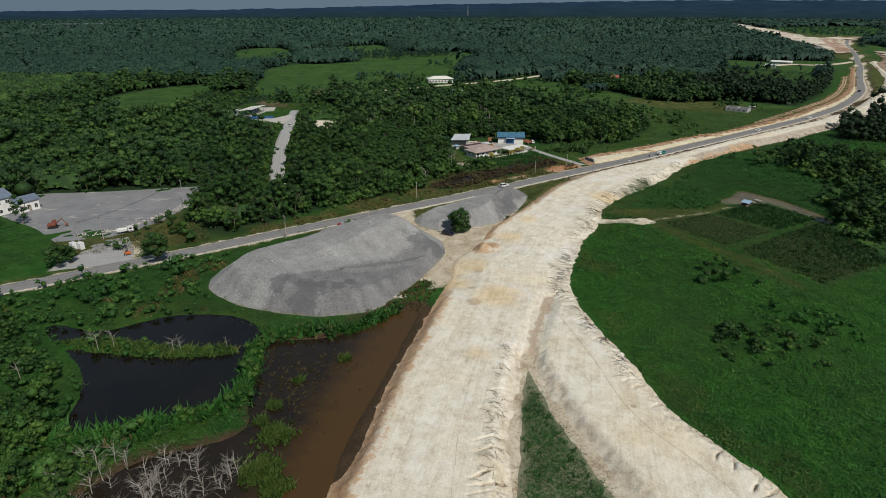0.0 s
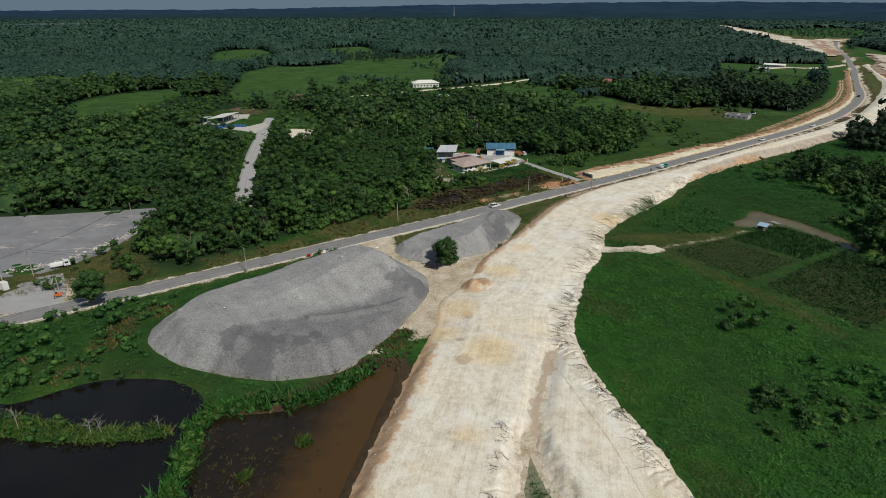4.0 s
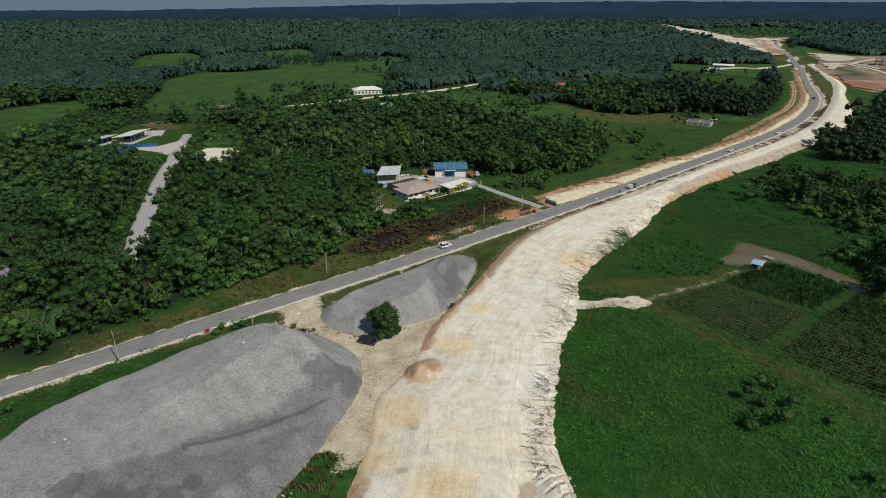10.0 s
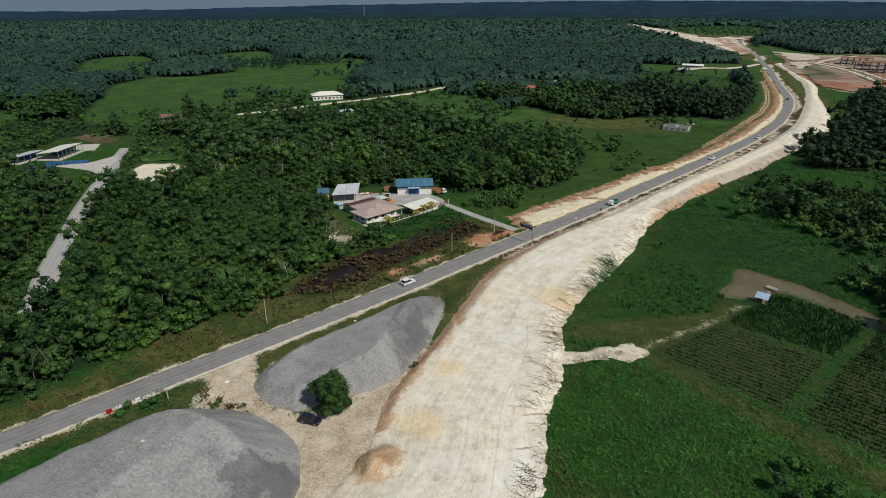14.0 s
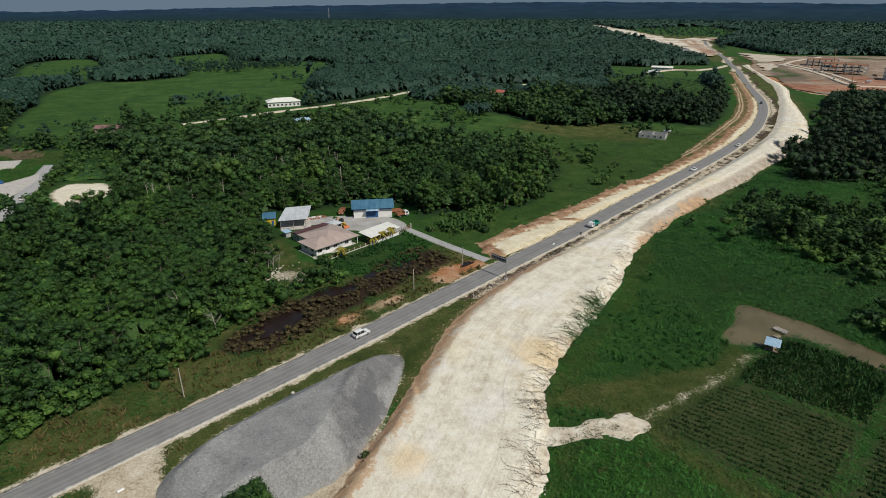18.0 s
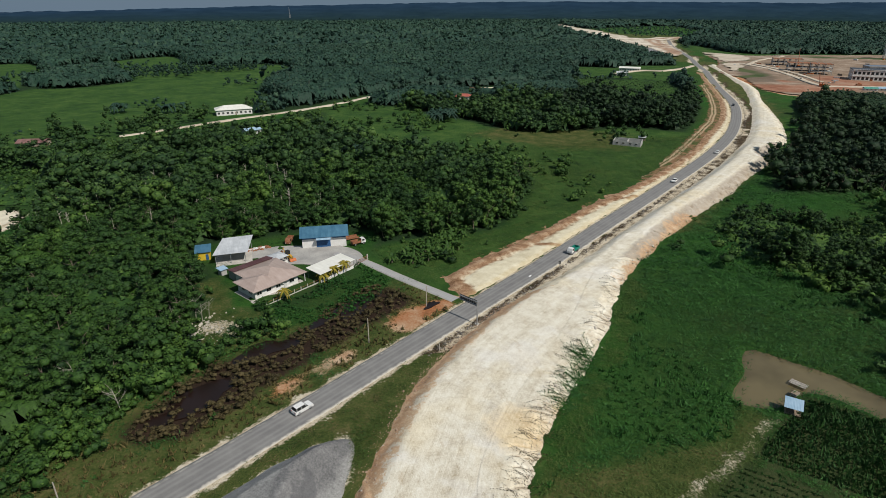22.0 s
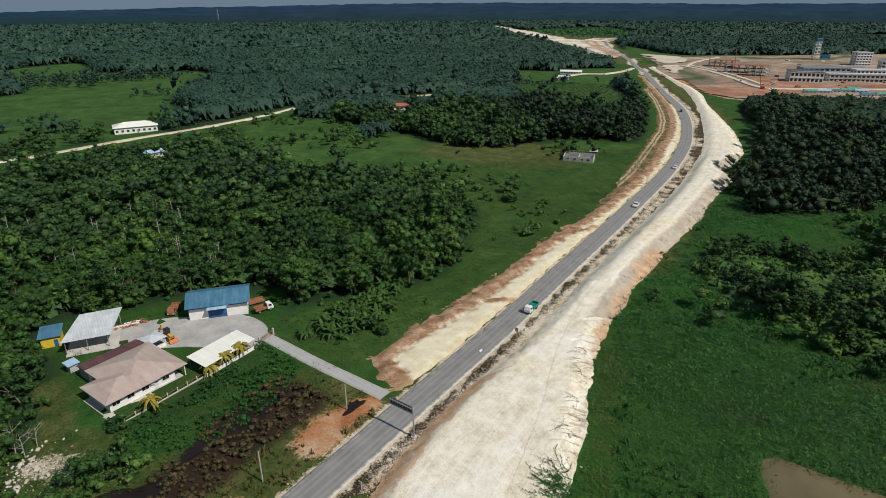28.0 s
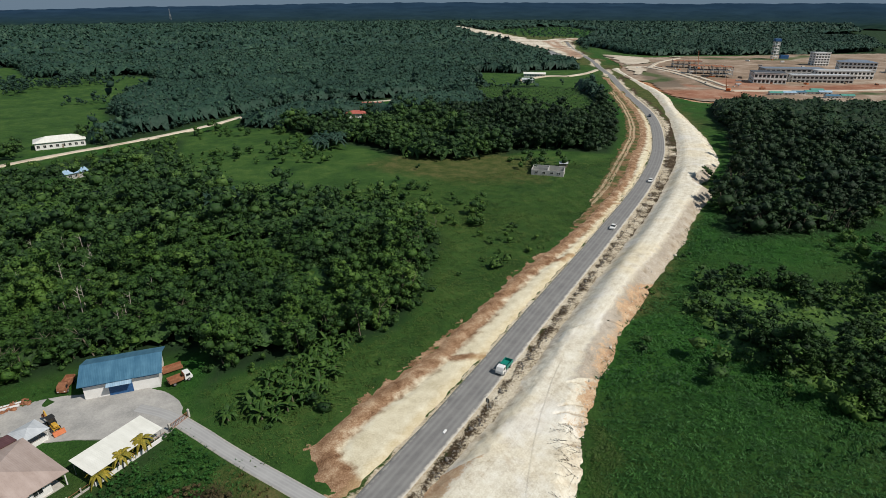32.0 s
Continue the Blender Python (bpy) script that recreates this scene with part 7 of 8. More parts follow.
def car(x, y, turn, body_mat, label, group="", z=0.15, suv=True):
    """A car heading along +x of its own pose."""
    ob = thing("car", pose(x, y, z, 0, 0, turn), label, "car", group)
    h = 1.72 if suv else 1.48
    part("body", prism([(-2.25, 0.35), (2.2, 0.35), (2.3, 0.6), (2.2, 0.92), (1.1, 1.05), (-2.2, 1.08), (-2.3, 0.7)], 0.9), body_mat, ob)
    part("cabin", prism([(1.05, 1.03), (0.45, h - 0.12), (0.2, h), (-1.8 if suv else -1.2, h), (-2.1 if suv else -1.9, 1.06)], 0.86, None, 0.14, 1.2), DARK_GLASS, ob, "dark tinted glass")
    part("roof", box(-0.75 if suv else -0.5, 0, h - 0.01, 2.2 if suv else 1.5, 1.4, 0.06, 0.02), body_mat, ob)
    for xx in (0.35, -0.75, -1.85):
        for s in (-1, 1):
            part("pillar", rod((xx + 0.15 if xx > 0 else xx, s * 0.88, 1.05), (xx if xx > 0 else xx + 0.05, s * 0.74, h - 0.02), 0.05, n=5), body_mat, ob)
    for s in (-0.65, 0.65):
        part("headlight", box(2.22, s, 0.68, 0.12, 0.35, 0.16, 0.02), LAMP_GLASS, ob)
        part("tail_light", box(-2.25, s, 0.78, 0.1, 0.28, 0.2, 0.02), TAIL, ob)
    part("bumper", box(2.25, 0, 0.34, 0.16, 1.7, 0.2, 0.03), body_mat, ob)
    part("number_plate", box(-2.31, 0, 0.6, 0.03, 0.5, 0.12), CAR_WHITE, ob)
    wheels(ob, (-1.4, 1.4), 0.88)
    return ob


def truck(x, y, turn, cab_mat, bed_mat, label, z=0.15, length=5.6, rust=False):
    ob = thing("truck", pose(x, y, z, 0, 0, turn), label, "truck")
    f = length / 2
    part("cab", prism([(f - 1.7, 0.55), (f, 0.55), (f + 0.02, 1.2), (f - 0.35, 2.1), (f - 0.55, 2.2), (f - 1.7, 2.2)], 0.95, None, 0.08, 1.5), cab_mat, ob)
    part("windscreen", box(0, 0, 0, 0.05, 1.6, 0.75, m=pose(f - 0.14, 0, 1.28, 0, -21, 0)), DARK_GLASS, ob)
    for s in (-1, 1):
        part("side_window", box(f - 0.95, s * 0.92, 1.35, 0.9, 0.06, 0.6), DARK_GLASS, ob)
        part("headlight", box(f + 0.02, s * 0.7, 0.75, 0.08, 0.3, 0.2), LAMP_GLASS, ob)
        part("bed_side", box(-1.0, s * 0.97, 0.95, length - 2.1, 0.07, 0.75), bed_mat, ob)
    part("chassis", box(-0.2, 0, 0.5, length - 0.4, 0.9, 0.25), BLACK, ob)
    part("bed_floor", box(-1.0, 0, 0.82, length - 2.1, 1.95, 0.14), bed_mat, ob)
    part("tailgate", box(-f + 0.05, 0, 0.95, 0.07, 1.9, 0.75), bed_mat, ob)
    part("headboard", box(f - 1.85, 0, 0.95, 0.07, 1.9, 1.35), bed_mat, ob)
    wheels(ob, (-f + 1.1, f - 0.9), 0.95, 0.42)
    return ob


car(1.9, 202.0, -27, CAR_BLACK, "dark blue SUV parked beside a lone tree", z=float(land(np.array([[1.9, 202.0]]))[0]) + 0.12)
car(28.6, 262.4, 33, CAR_WHITE, "white SUV driving on the asphalt road", z=0.17)
truck(123.0, 324.0, 215, CAR_WHITE, CAR_GREEN, "white truck with a bright green open bed", z=0.17)
car(209.5, 388.6, 216, CAR_WHITE, "white car on the road by the fill", z=0.17, suv=False)
car(268.5, 432.0, 218, CAR_WHITE, "white car on the far road bend", z=0.17, suv=False)
car(395, 569, 230, CAR_BLACK, "dark car on the road bend", z=0.17, suv=False)
van = truck(-119, 204.3, 30, CAR_WHITE, CAR_WHITE, "white pickup parked in the tarmac yard", z=0.15)
car(-105.5, 407, 80, CAR_WHITE, "white van parked on the side lane", z=0.15)
truck(29.3, 359.8, 255, RUST, RUST, "rusty derelict truck beside the workshop", z=0.05)
wreck = truck(52.8, 351.4, 18, CAR_WHITE, RUST, "stripped white truck wreck with a rusty bed", z=0.05, length=5.2)
wreck2 = thing("flatbed_wreck", pose(51.2, 357.2, 0, 0, 0, 12), "rusty flatbed truck body lying in the grass", "truck body")
part("bed_floor", box(0, 0, 0.4, 4.6, 2.2, 0.2), RUST, wreck2)
for s in (-1.05, 1.05):
    part("bed_side", box(0, s, 0.55, 4.6, 0.08, 0.6), RUST, wreck2)

# backhoe in the yard
hoe = thing("backhoe", pose(28.4, 344.8, 0.13, 0, 0, -62), "yellow backhoe loader standing in the yard", "digger")
part("chassis", box(0, 0, 0.6, 3.4, 1.1, 0.7, 0.08), YELLOW, hoe)
part("bonnet", box(1.3, 0, 1.2, 1.5, 0.9, 0.6, 0.1), YELLOW, hoe)
cab_ = part("cab", box(-0.3, 0, 1.3, 1.4, 1.3, 1.4, 0.06), DARK_GLASS, hoe, "glazed cab")
part("cab_roof", box(-0.3, 0, 2.7, 1.6, 1.5, 0.1, 0.03), BLACK, cab_)
for s in (-0.55, 0.55):
    part("loader_arm", rod((0.6, s, 1.2), (2.7, s, 0.7), 0.1, n=6), YELLOW, hoe)
part("bucket", prism([(2.6, 0.15), (3.5, 0.15), (3.3, 0.35), (2.9, 0.95), (2.6, 0.9)], 1.1), ORANGE_PAINT, hoe, "rusty orange loader bucket")
part("boom", rod((-1.7, 0, 1.1), (-3.0, 0, 3.0), 0.17, 0.13, 6), YELLOW, hoe)
part("dipper", rod((-3.0, 0, 3.0), (-4.2, 0, 1.6), 0.13, 0.1, 6), YELLOW, hoe)
part("digging_bucket", box(-4.2, 0, 0.95, 0.6, 0.7, 0.6, 0.06), RUST, hoe)
wheels(hoe, (-1.1,), 0.95, 0.7), wheels(hoe, (1.4,), 0.85, 0.5)
# orange excavator and small machines by the tarmac yard
ex = thing("excavator", pose(-149, 209.3, 0.1, 0, 0, 20), "faded red excavator parked at the yard's edge", "digger")
for s in (-1.0, 1.0):
    part("track", box(0, s, 0, 3.6, 0.55, 0.8, 0.2), BLACK, ex)
part("turret", box(-0.3, 0, 0.95, 2.8, 2.3, 1.0, 0.12), OLD_RED, ex)
part("cab", box(0.5, 0.65, 1.9, 1.4, 0.95, 1.1, 0.08), OLD_RED, ex)
part("boom", rod((1.0, -0.2, 1.6), (3.4, -0.2, 3.6), 0.22, 0.16, 6), OLD_RED, ex)
part("dipper", rod((3.4, -0.2, 3.6), (4.6, -0.2, 1.4), 0.15, 0.12, 6), OLD_RED, ex)
part("bucket", box(4.6, -0.2, 0.7, 0.9, 0.9, 0.8, 0.1), RUST, ex)
for cx in (-129.2, -126.6):
    c_ = thing("steel_cabinet", pose(cx, 188.6, 0, 0, 0, 62), "upright white steel cabinet by the yard entry", "cabinet", "containers by the entry")
    part("container_wall", box(0, 0, 0, 1.6, 2.0, 2.6, 0.04), CAR_WHITE, c_)
    for s in (-0.5, 0.5):
        part("door", box(0.82, s, 0.1, 0.05, 0.9, 2.3), CAR_WHITE, c_)
red = thing("road_roller", pose(-107.6, 183.4, 0, 0, 0, 30), "small red machine beside the entry", "roller")
part("chassis", box(0, 0, 0.5, 2.2, 1.1, 0.8, 0.1), ORANGE_PAINT, red)
part("drum", rod((1.3, -0.6, 0.5), (1.3, 0.6, 0.5), 0.5, n=14), STEEL, red)
part("seat", box(-0.4, 0, 1.3, 0.5, 0.5, 0.5, 0.06), BLACK, red)
wheels(red, (-0.8,), 0.6, 0.45)
for i, (bx, by) in enumerate([(-40.2, 212.0), (-38.6, 213.0), (-37.0, 214.1), (-35.4, 215.2)]):
    b_ = thing("road_barrier", pose(bx, by, 0, 0, 0, 33), "red and white plastic road barrier", "barrier", "barriers by the road")
    part("barrier_block", prism([(-0.75, 0), (0.75, 0), (0.6, 0.3), (0.55, 0.8), (-0.55, 0.8), (-0.6, 0.3)], 0.2), (TAIL, CAR_WHITE)[i % 2], b_)

# ---- gantry, poles, signs ----
SIGN_BACK = grainy("sign_back", (0.04, 0.045, 0.045), (0.09, 0.095, 0.095), 1.5, rough=0.5)
SIGN_FACE = grainy("green_sign_face", (0.01, 0.1, 0.06), (0.015, 0.13, 0.08), 1.5, rough=0.5)
gan = thing("sign_gantry", pose(75.6, 286.7, 0, 0, 0, 123), "cantilever road sign on a tall steel post", "road sign")
part("footing", rod((0, 0, -0.3), (0, 0, 0.25), 0.6, n=12), CONCRETE, gan)
part("post", rod((0, 0, 0), (0, 0, 7.0), 0.2, 0.16, 10), STEEL, gan)
for hz in (5.7, 6.7):
    part("arm", rod((0, 0, hz), (6.2, 0, hz), 0.11, n=8), STEEL, gan)
bd = part("sign_board", box(3.4, -0.2, 5.3, 5.8, 0.1, 1.75, 0.02), SIGN_BACK, gan, "dark back of the sign board")
for i in range(9):
    part("rib", box(0.85 + 0.64 * i, -0.08, 5.35, 0.07, 0.1, 1.65), STEEL, bd)
part("sign_face", box(3.4, -0.27, 5.33, 5.7, 0.03, 1.68), SIGN_FACE, bd, "green sign face")


def pole(x, y, h, label, arms=1, group="power poles"):
    ob = thing("utility_pole", pose(x, y, float(land(np.array([[x, y]]))[0]), 0, 0, 33), label, "pole", group)
    part("post", rod((0, 0, -0.4), (0, 0, h), 0.15, 0.1, 8), PALE_BARK, ob)
    for i in range(arms):
        arm = part("crossarm", box(0, 0, h - 0.5 - 0.8 * i, 0.12, 2.2, 0.12), TIMBER, ob)
        for s in (-0.95, 0.0, 0.95):
            part("insulator", rod((0, s, h - 0.38 - 0.8 * i), (0, s, h - 0.15 - 0.8 * i), 0.06, n=6), CONCRETE, arm)
    return ob


for x, y, h, arms in [(-11.5, 245, 7.5, 0), (46.3, 285.5, 7.0, 0), (65, 300, 6.5, 0), (-29, 214.5, 5.5, 0), (-57.5, 199.5, 8.5, 2), (-128.3, 190.8, 9, 2), (-123.7, 197.7, 9, 1), (-111.8, 240.2, 10, 2), (-107.6, 184.1, 6, 0), (62.5, 277.0, 2.0, 0)]:
    pole(x, y, h, "weathered utility pole beside the road" if not arms else "utility pole with wooden crossarms", arms)
def wire(a, b, sag, label):
    """A cable that hangs between two poles."""
    ob = thing("power_cable", pose(0, 0, 0), label, "cable", "power cables")
    a, b = Vector(a), Vector(b)
    pts = [a.lerp(b, i / 14) - Vector((0, 0, sag * 4 * (i / 14) * (1 - i / 14))) for i in range(15)]
    bm = bmesh.new()
    for p0, p1 in zip(pts[:-1], pts[1:]):
        rod(p0, p1, 0.03, n=5, bm=bm)
    part("strand", bm, BLACK, ob)


for s_ in (-0.9, 0.9):
    wire((-128.3, 190.8 + s_, 8.9), (-111.8, 240.2 + s_, 9.9), 1.6, "thin black power cable over the tarmac yard")
    wire((-123.7, 197.7 + s_, 8.9), (-57.5, 199.5 + s_, 8.4), 2.0, "thin black power cable beside the road")
sg = thing("traffic_sign", pose(112.4, 313, 0, 0, 0, 125), "small traffic sign on a post at the roadside", "road sign")
part("post", rod((0, 0, -0.3), (0, 0, 2.6), 0.05), STEEL, sg)
part("sign_plate", box(0, -0.07, 1.7, 0.75, 0.04, 1.1, 0.01), SIGN_BACK, sg)
for x, y in [(101, 310.2), (-17.5, 219)]:
    mk = thing("road_marker", pose(x, y, 0.02, 0, 0, 35), "white marker block on the road edge", "marker", "road markers")
    part("marker_block", box(0, 0, 0, 1.2, 0.5, 0.35, 0.06), CAR_WHITE, mk)

# ---- loose stones and rubble ----
STONE = grainy("pale_stone", (0.34, 0.3, 0.25), (0.62, 0.57, 0.5), 1.5, local=True)
RED_STONE = grainy("red_clods", (0.22, 0.13, 0.085), (0.46, 0.34, 0.25), 1.5, local=True)
DARK_STONE = grainy("dark_rubble", (0.1, 0.09, 0.08), (0.25, 0.22, 0.19), 1.5, local=True)


def rocks(name, pts, size, material, label, seed, category="rubble", lift=0.0):
    r = np.random.RandomState(seed)
    protos = [(ICO_V * r.uniform(0.55, 1.0, (12, 1)) * (1, 0.8, 0.6), ICO_F, np.zeros(12)) for _ in range(4)]
    n = len(pts)
    s = size * np.exp(r.normal(0, 0.45, (n, 1)))
    return stuff(name, protos, pts, np.hstack([s, s]), r.rand(n) * 6.28, r.randint(0, 4, n), np.zeros(n), material, label, category)


def along(line, a, b, n, spread, seed, shift=0.0):
    """Points strewn beside a stretch of a line."""
    r = np.random.RandomState(seed)
    i = r.uniform(a, b, n)
    k = np.clip(i.astype(int), 0, len(line) - 2)
    f = (i - k)[:, None]
    base = line[k] * (1 - f) + line[k + 1] * f
    d = line[k + 1] - line[k]
    d /= np.linalg.norm(d, axis=1)[:, None]
    return base + np.stack([d[:, 1], -d[:, 0]], 1) * (shift + r.normal(0, spread, (n, 1)))


q = along(ROAD, 72, 150, 1500, 0.55, 11, 5.8)
rocks("rubble", np.c_[q, 0.15 + 0 * q[:, 0]], 0.2, DARK_STONE, "dark rubble in the ditch beside the road", 12)
q = along(LEFT_EDGE, 10, 60, 700, 1.6, 13, -1.0)
rocks("rubble", np.c_[q, fill_height(q)[0]], 0.17, STONE, "pale rubble along the embankment edge", 14)
q = along(RIGHT_EDGE, 6, 130, 1500, 1.3, 15, -2.0)
rocks("rubble", np.c_[q, fill_height(q)[0]], 0.19, STONE, "pale clods down the eroded embankment side", 16)
q = np.random.RandomState(5).normal(0, 1, (26, 2)) * (1.2, 0.8) + (-12.5, 152)
rocks("rubble", np.c_[q, 0.15 + 0 * q[:, 0]], 0.32, STONE, "small heap of white stones", 17)
q = np.random.RandomState(6).uniform(-1, 1, (160, 2)) * (4, 1.6)
q = np.c_[q[:, 0] * 0.96 - q[:, 1] * 0.28, q[:, 0] * 0.28 + q[:, 1] * 0.96] + (18.5, 356.5)
rocks("scrap", np.c_[q, 0.2 + 0 * q[:, 0]], 0.3, RUST, "rusty scrap strewn along the yard edge", 18, "scrap")
q = along(np.array([(-107, 243), (-112, 228), (-121, 210), (-134, 200.0)]), 0, 3, 260, 1.3, 181)
rocks("rubble", np.c_[q, 0.15 + 0 * q[:, 0]], 0.34, STONE, "pale broken rubble along the tarmac yard", 182)
q = along(LEFT_EDGE, 40, 76, 1500, 1.0, 183, 0.9)
rocks("rubble", np.c_[q, np.maximum(fill_height(q)[0], 0.0)], 0.14, RED_STONE, "red-brown clods at the embankment foot", 184)
q = np.random.RandomState(185).normal(0, 1, (240, 2)) * (3.2, 3.8) + (5, 303)
rocks("rubble", np.c_[q, land(q) + 0.1], 0.3, STONE, "grey rubble and roots on the cleared plot", 186)
boat = thing("scrap_frame", pose(17.5, 356.0, 0.1, 0, 0, 6), "white scrap chassis lying at the yard edge", "scrap")
part("beam", box(0, 0, 0.1, 6.5, 0.5, 0.35, 0.04), CAR_WHITE, boat)
part("beam", box(1.5, 1.2, 0.05, 4.0, 0.4, 0.3, 0.04), CAR_WHITE, boat)


# ---- scrub, reeds, crops and single plants ----
def free_left(p):
    """Open low ground between the road, the heaps and the embankment."""
    x, y = p.T
    off, side = off_line(p, ROAD)
    ok = (side > 0) & (off > 5.5) & (x < 30) & (inside_by(p, FILL_PLAN) < np.where(y < 145, -5.5, -2.0))
    ok &= np.max([inside_by(p, q) for q in (PILE_A, PILE_B)], 0) < -0.2
    ok &= np.max([inside_by(p, q) for q in ACCESS], 0) < -0.8
    ok &= ~((x > -10) & (y > 174)) | (off < 9)
    ok &= ~((x > -9) & (y > 163))
    wet = (np.max([inside_by(p, q) for q in (POND_A, POND_B)], 0) > -0.6) & (inside_by(p, ISLE) < 0.3)
    return ok & ~wet


p = scatter(-150, 66, 20, 232, 1.35, free_left, seed=21)
r_strip = scatter(-24, 204, 78, 292, 1.3, lambda p: (off_line(p, ROAD)[1] > 0) & (off_line(p, ROAD)[0] > 5.2) & (inside_by(p, FILL_PLAN) < -1.2) & (inside_by(p, PILE_B) < -0.4) & (np.max([inside_by(p, q) for q in ACCESS], 0) < -0.8), seed=211)
plant("tall_grass", CARPET, r_strip[::4], 0.9, OLIVE, "olive weeds between the road and the embankment", "grass", 212, 0.35)
plant("dry_grass", CARPET, np.vstack([r_strip[1::4], r_strip[2::8]]), 0.7, STRAW, "olive and straw grass between the road and the embankment", "grass", 213, 0.35)
p2 = scatter(0, 290, 24, 336, 1.5, lambda p: (inside_by(p, CLEARING) > -0.5) & (fuzz(p[:, 0], p[:, 1], 6, 2, 2) > -0.2), seed=214)
plant("dry_grass", CARPET, p2, 0.8, OLIVE, "thin olive grass on the cleared plot beside the house", "grass", 215, 0.35)
dry_ = ((p[:, 0] > -22) & (p[:, 1] > 140)) | (fuzz(p[:, 0], p[:, 1], 16, 2, 5) > 0.35)
dim = ~dry_ & (p[:, 0] < -46) & (p[:, 1] < 150)
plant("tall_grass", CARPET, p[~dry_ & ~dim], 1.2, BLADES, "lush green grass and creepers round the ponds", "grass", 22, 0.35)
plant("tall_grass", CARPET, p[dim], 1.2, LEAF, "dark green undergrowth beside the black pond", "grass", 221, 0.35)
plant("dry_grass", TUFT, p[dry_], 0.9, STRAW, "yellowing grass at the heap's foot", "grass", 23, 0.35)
p = scatter(-170, 60, -10, 215, 4.2, lambda p: free_left(p) & (fuzz(p[:, 0], p[:, 1], 18, 2, 1) + 0.55 * (p[:, 0] < -70) > 0.18), seed=24)
plant("bushes", BUSH, p, 1.0, LUSH_LEAF, "lush green bushes between the road and the ponds", "bushes", 25, 0.35)
scrubzone = np.array([(-105, 108), (-85, 70), (-58, 62), (-62, 80), (-76, 92), (-84, 106), (-90, 119), (-108, 132), (-140, 150), (-150, 120)])
p = scatter(-150, 60, -50, 155, 5.2, lambda p: inside_by(p, scrubzone) > 0, seed=26)
plant("thicket", NEAR, p, 0.5, LEAF, "leafy thicket beside the black pond", "thicket", 27, 0.3)
bank = smooth_line([(-78, 91), (-66, 93), (-56, 97), (-46, 103), (-44.5, 112), (-46, 120), (-46, 129), (-36, 133), (-24, 135), (-12, 147)], 8)
q = along(bank, 0, len(bank) - 1, 620, 1.1, 28)
plant("reeds", TUFT, q, 1.6, BLADES, "green reeds along the pond banks", "reeds", 29, 0.3)
q = along(bank, 0, len(bank) - 1, 90, 1.0, 30)
plant("bushes", BUSH, q, 0.75, LEAF, "low green bushes along the pond banks", "bushes", 31, 0.3)
p = scatter(-100, 118, -50, 134, 1.1, lambda p: inside_by(p, ISLE) > -0.5, seed=32)
plant("reeds", TUFT, p, 1.0, OLIVE, "olive reeds on the pond islet", "reeds", 33, 0.35)
for cx, cy, r_ in [(-33.5, 94, 3.0), (-34, 84, 3.2), (-36.5, 103, 1.4), (-24, 121, 1.2), (-33, 112, 1.1), (-30, 80, 2.4), (-38, 98, 1.2)]:
    rr_ = np.random.RandomState(int(abs(cx * 7)))
    q = rr_.normal(0, r_ * 0.45, (int(26 * r_ * r_), 2)) + (cx, cy)
    stuff("reeds", TUFT, np.c_[q, -0.65 + 0 * q[:, 0]], np.full((len(q), 2), 1.1), rr_.rand(len(q)) * 6.28, rr_.randint(0, 4, len(q)), rr_.normal(0, 0.1, len(q)), OLIVE, "clump of green reeds standing in the water", "reeds")
leftfield = np.array([(-225, 150), (-170, 148), (-130, 181), (-142, 193), (-158, 206), (-182, 220), (-235, 235)])
p = scatter(-235, 145, -128, 236, 1.9, lambda p: inside_by(p, leftfield) > 0, seed=34)
plant("tall_grass", CARPET, p, 1.5, BLADES, "rough green grass beside the tarmac yard", "grass", 35, 0.3)
p = scatter(-235, 145, -128, 236, 6.5, lambda p: (inside_by(p, leftfield) > 0) & (fuzz(p[:, 0], p[:, 1], 20, 2, 3) > 0.1), seed=36)
plant("bushes", BUSH, p, 1.5, LEAF, "bushes in the field beside the yard", "bushes", 37, 0.4)
plot = np.array([(-116, 240), (-94, 210), (-84, 196), (-128, 182), (-142, 194), (-124, 199), (-112, 214)], float)
p = scatter(-145, 180, -82, 242, 1.6, lambda p: (inside_by(p, plot) > 0) & (off_line(p, ROAD)[0] > 5.5) & (inside_by(p, LOT_PLAN) < -0.5), seed=361)
plant("dry_grass", CARPET, p, 1.2, STRAW, "rough brown grass between the yard and the road", "grass", 362, 0.35)
plant("bushes", BUSH, p[::9][fuzz(p[::9, 0], p[::9, 1], 12, 2, 2) > -0.1], 1.1, LEAF, "bushes between the yard and the road", "bushes", 363, 0.4)
for cx, cy, cz in ((-53, 165.4, 0.45), (-51.8, 164.2, 0.35), (-25.4, 189.6, 0.5), (-54.5, 164.6, 0.3)):
    hz = float(big_top(np.array([cx]), np.array([cy]))[0])
    lump_ = ICO_V * np.random.RandomState(int(-cx * 10)).uniform(0.6, 1.0, (12, 1)) * (1.3, 1.0, 0.6) * cz
    part("stone_lump", np_mesh("stone_lump", lump_ + (cx, cy, hz), ICO_F, (STONE,)), None, big_heap, "pale lump of limestone")
for cx, cy, hz in ((12, 238, 2.6), (20, 226, 4.2)):
    part("stone_lump", np_mesh("stone_lump", ICO_V * (0.5, 0.4, 0.3) + (cx, cy, hz), ICO_F, (STONE,)), None, small_heap, "pale lump of limestone")
q = np.vstack([along(LANE_LINE, 0, len(LANE_LINE) - 1, 190, 1.2, 371, 6.6), along(LANE_LINE, 0, 30, 150, 1.2, 372, -6.8)])
plant("undergrowth", BUSH, q, 0.95, LEAF, "leafy undergrowth along the side lane", "undergrowth", 373, 0.4)
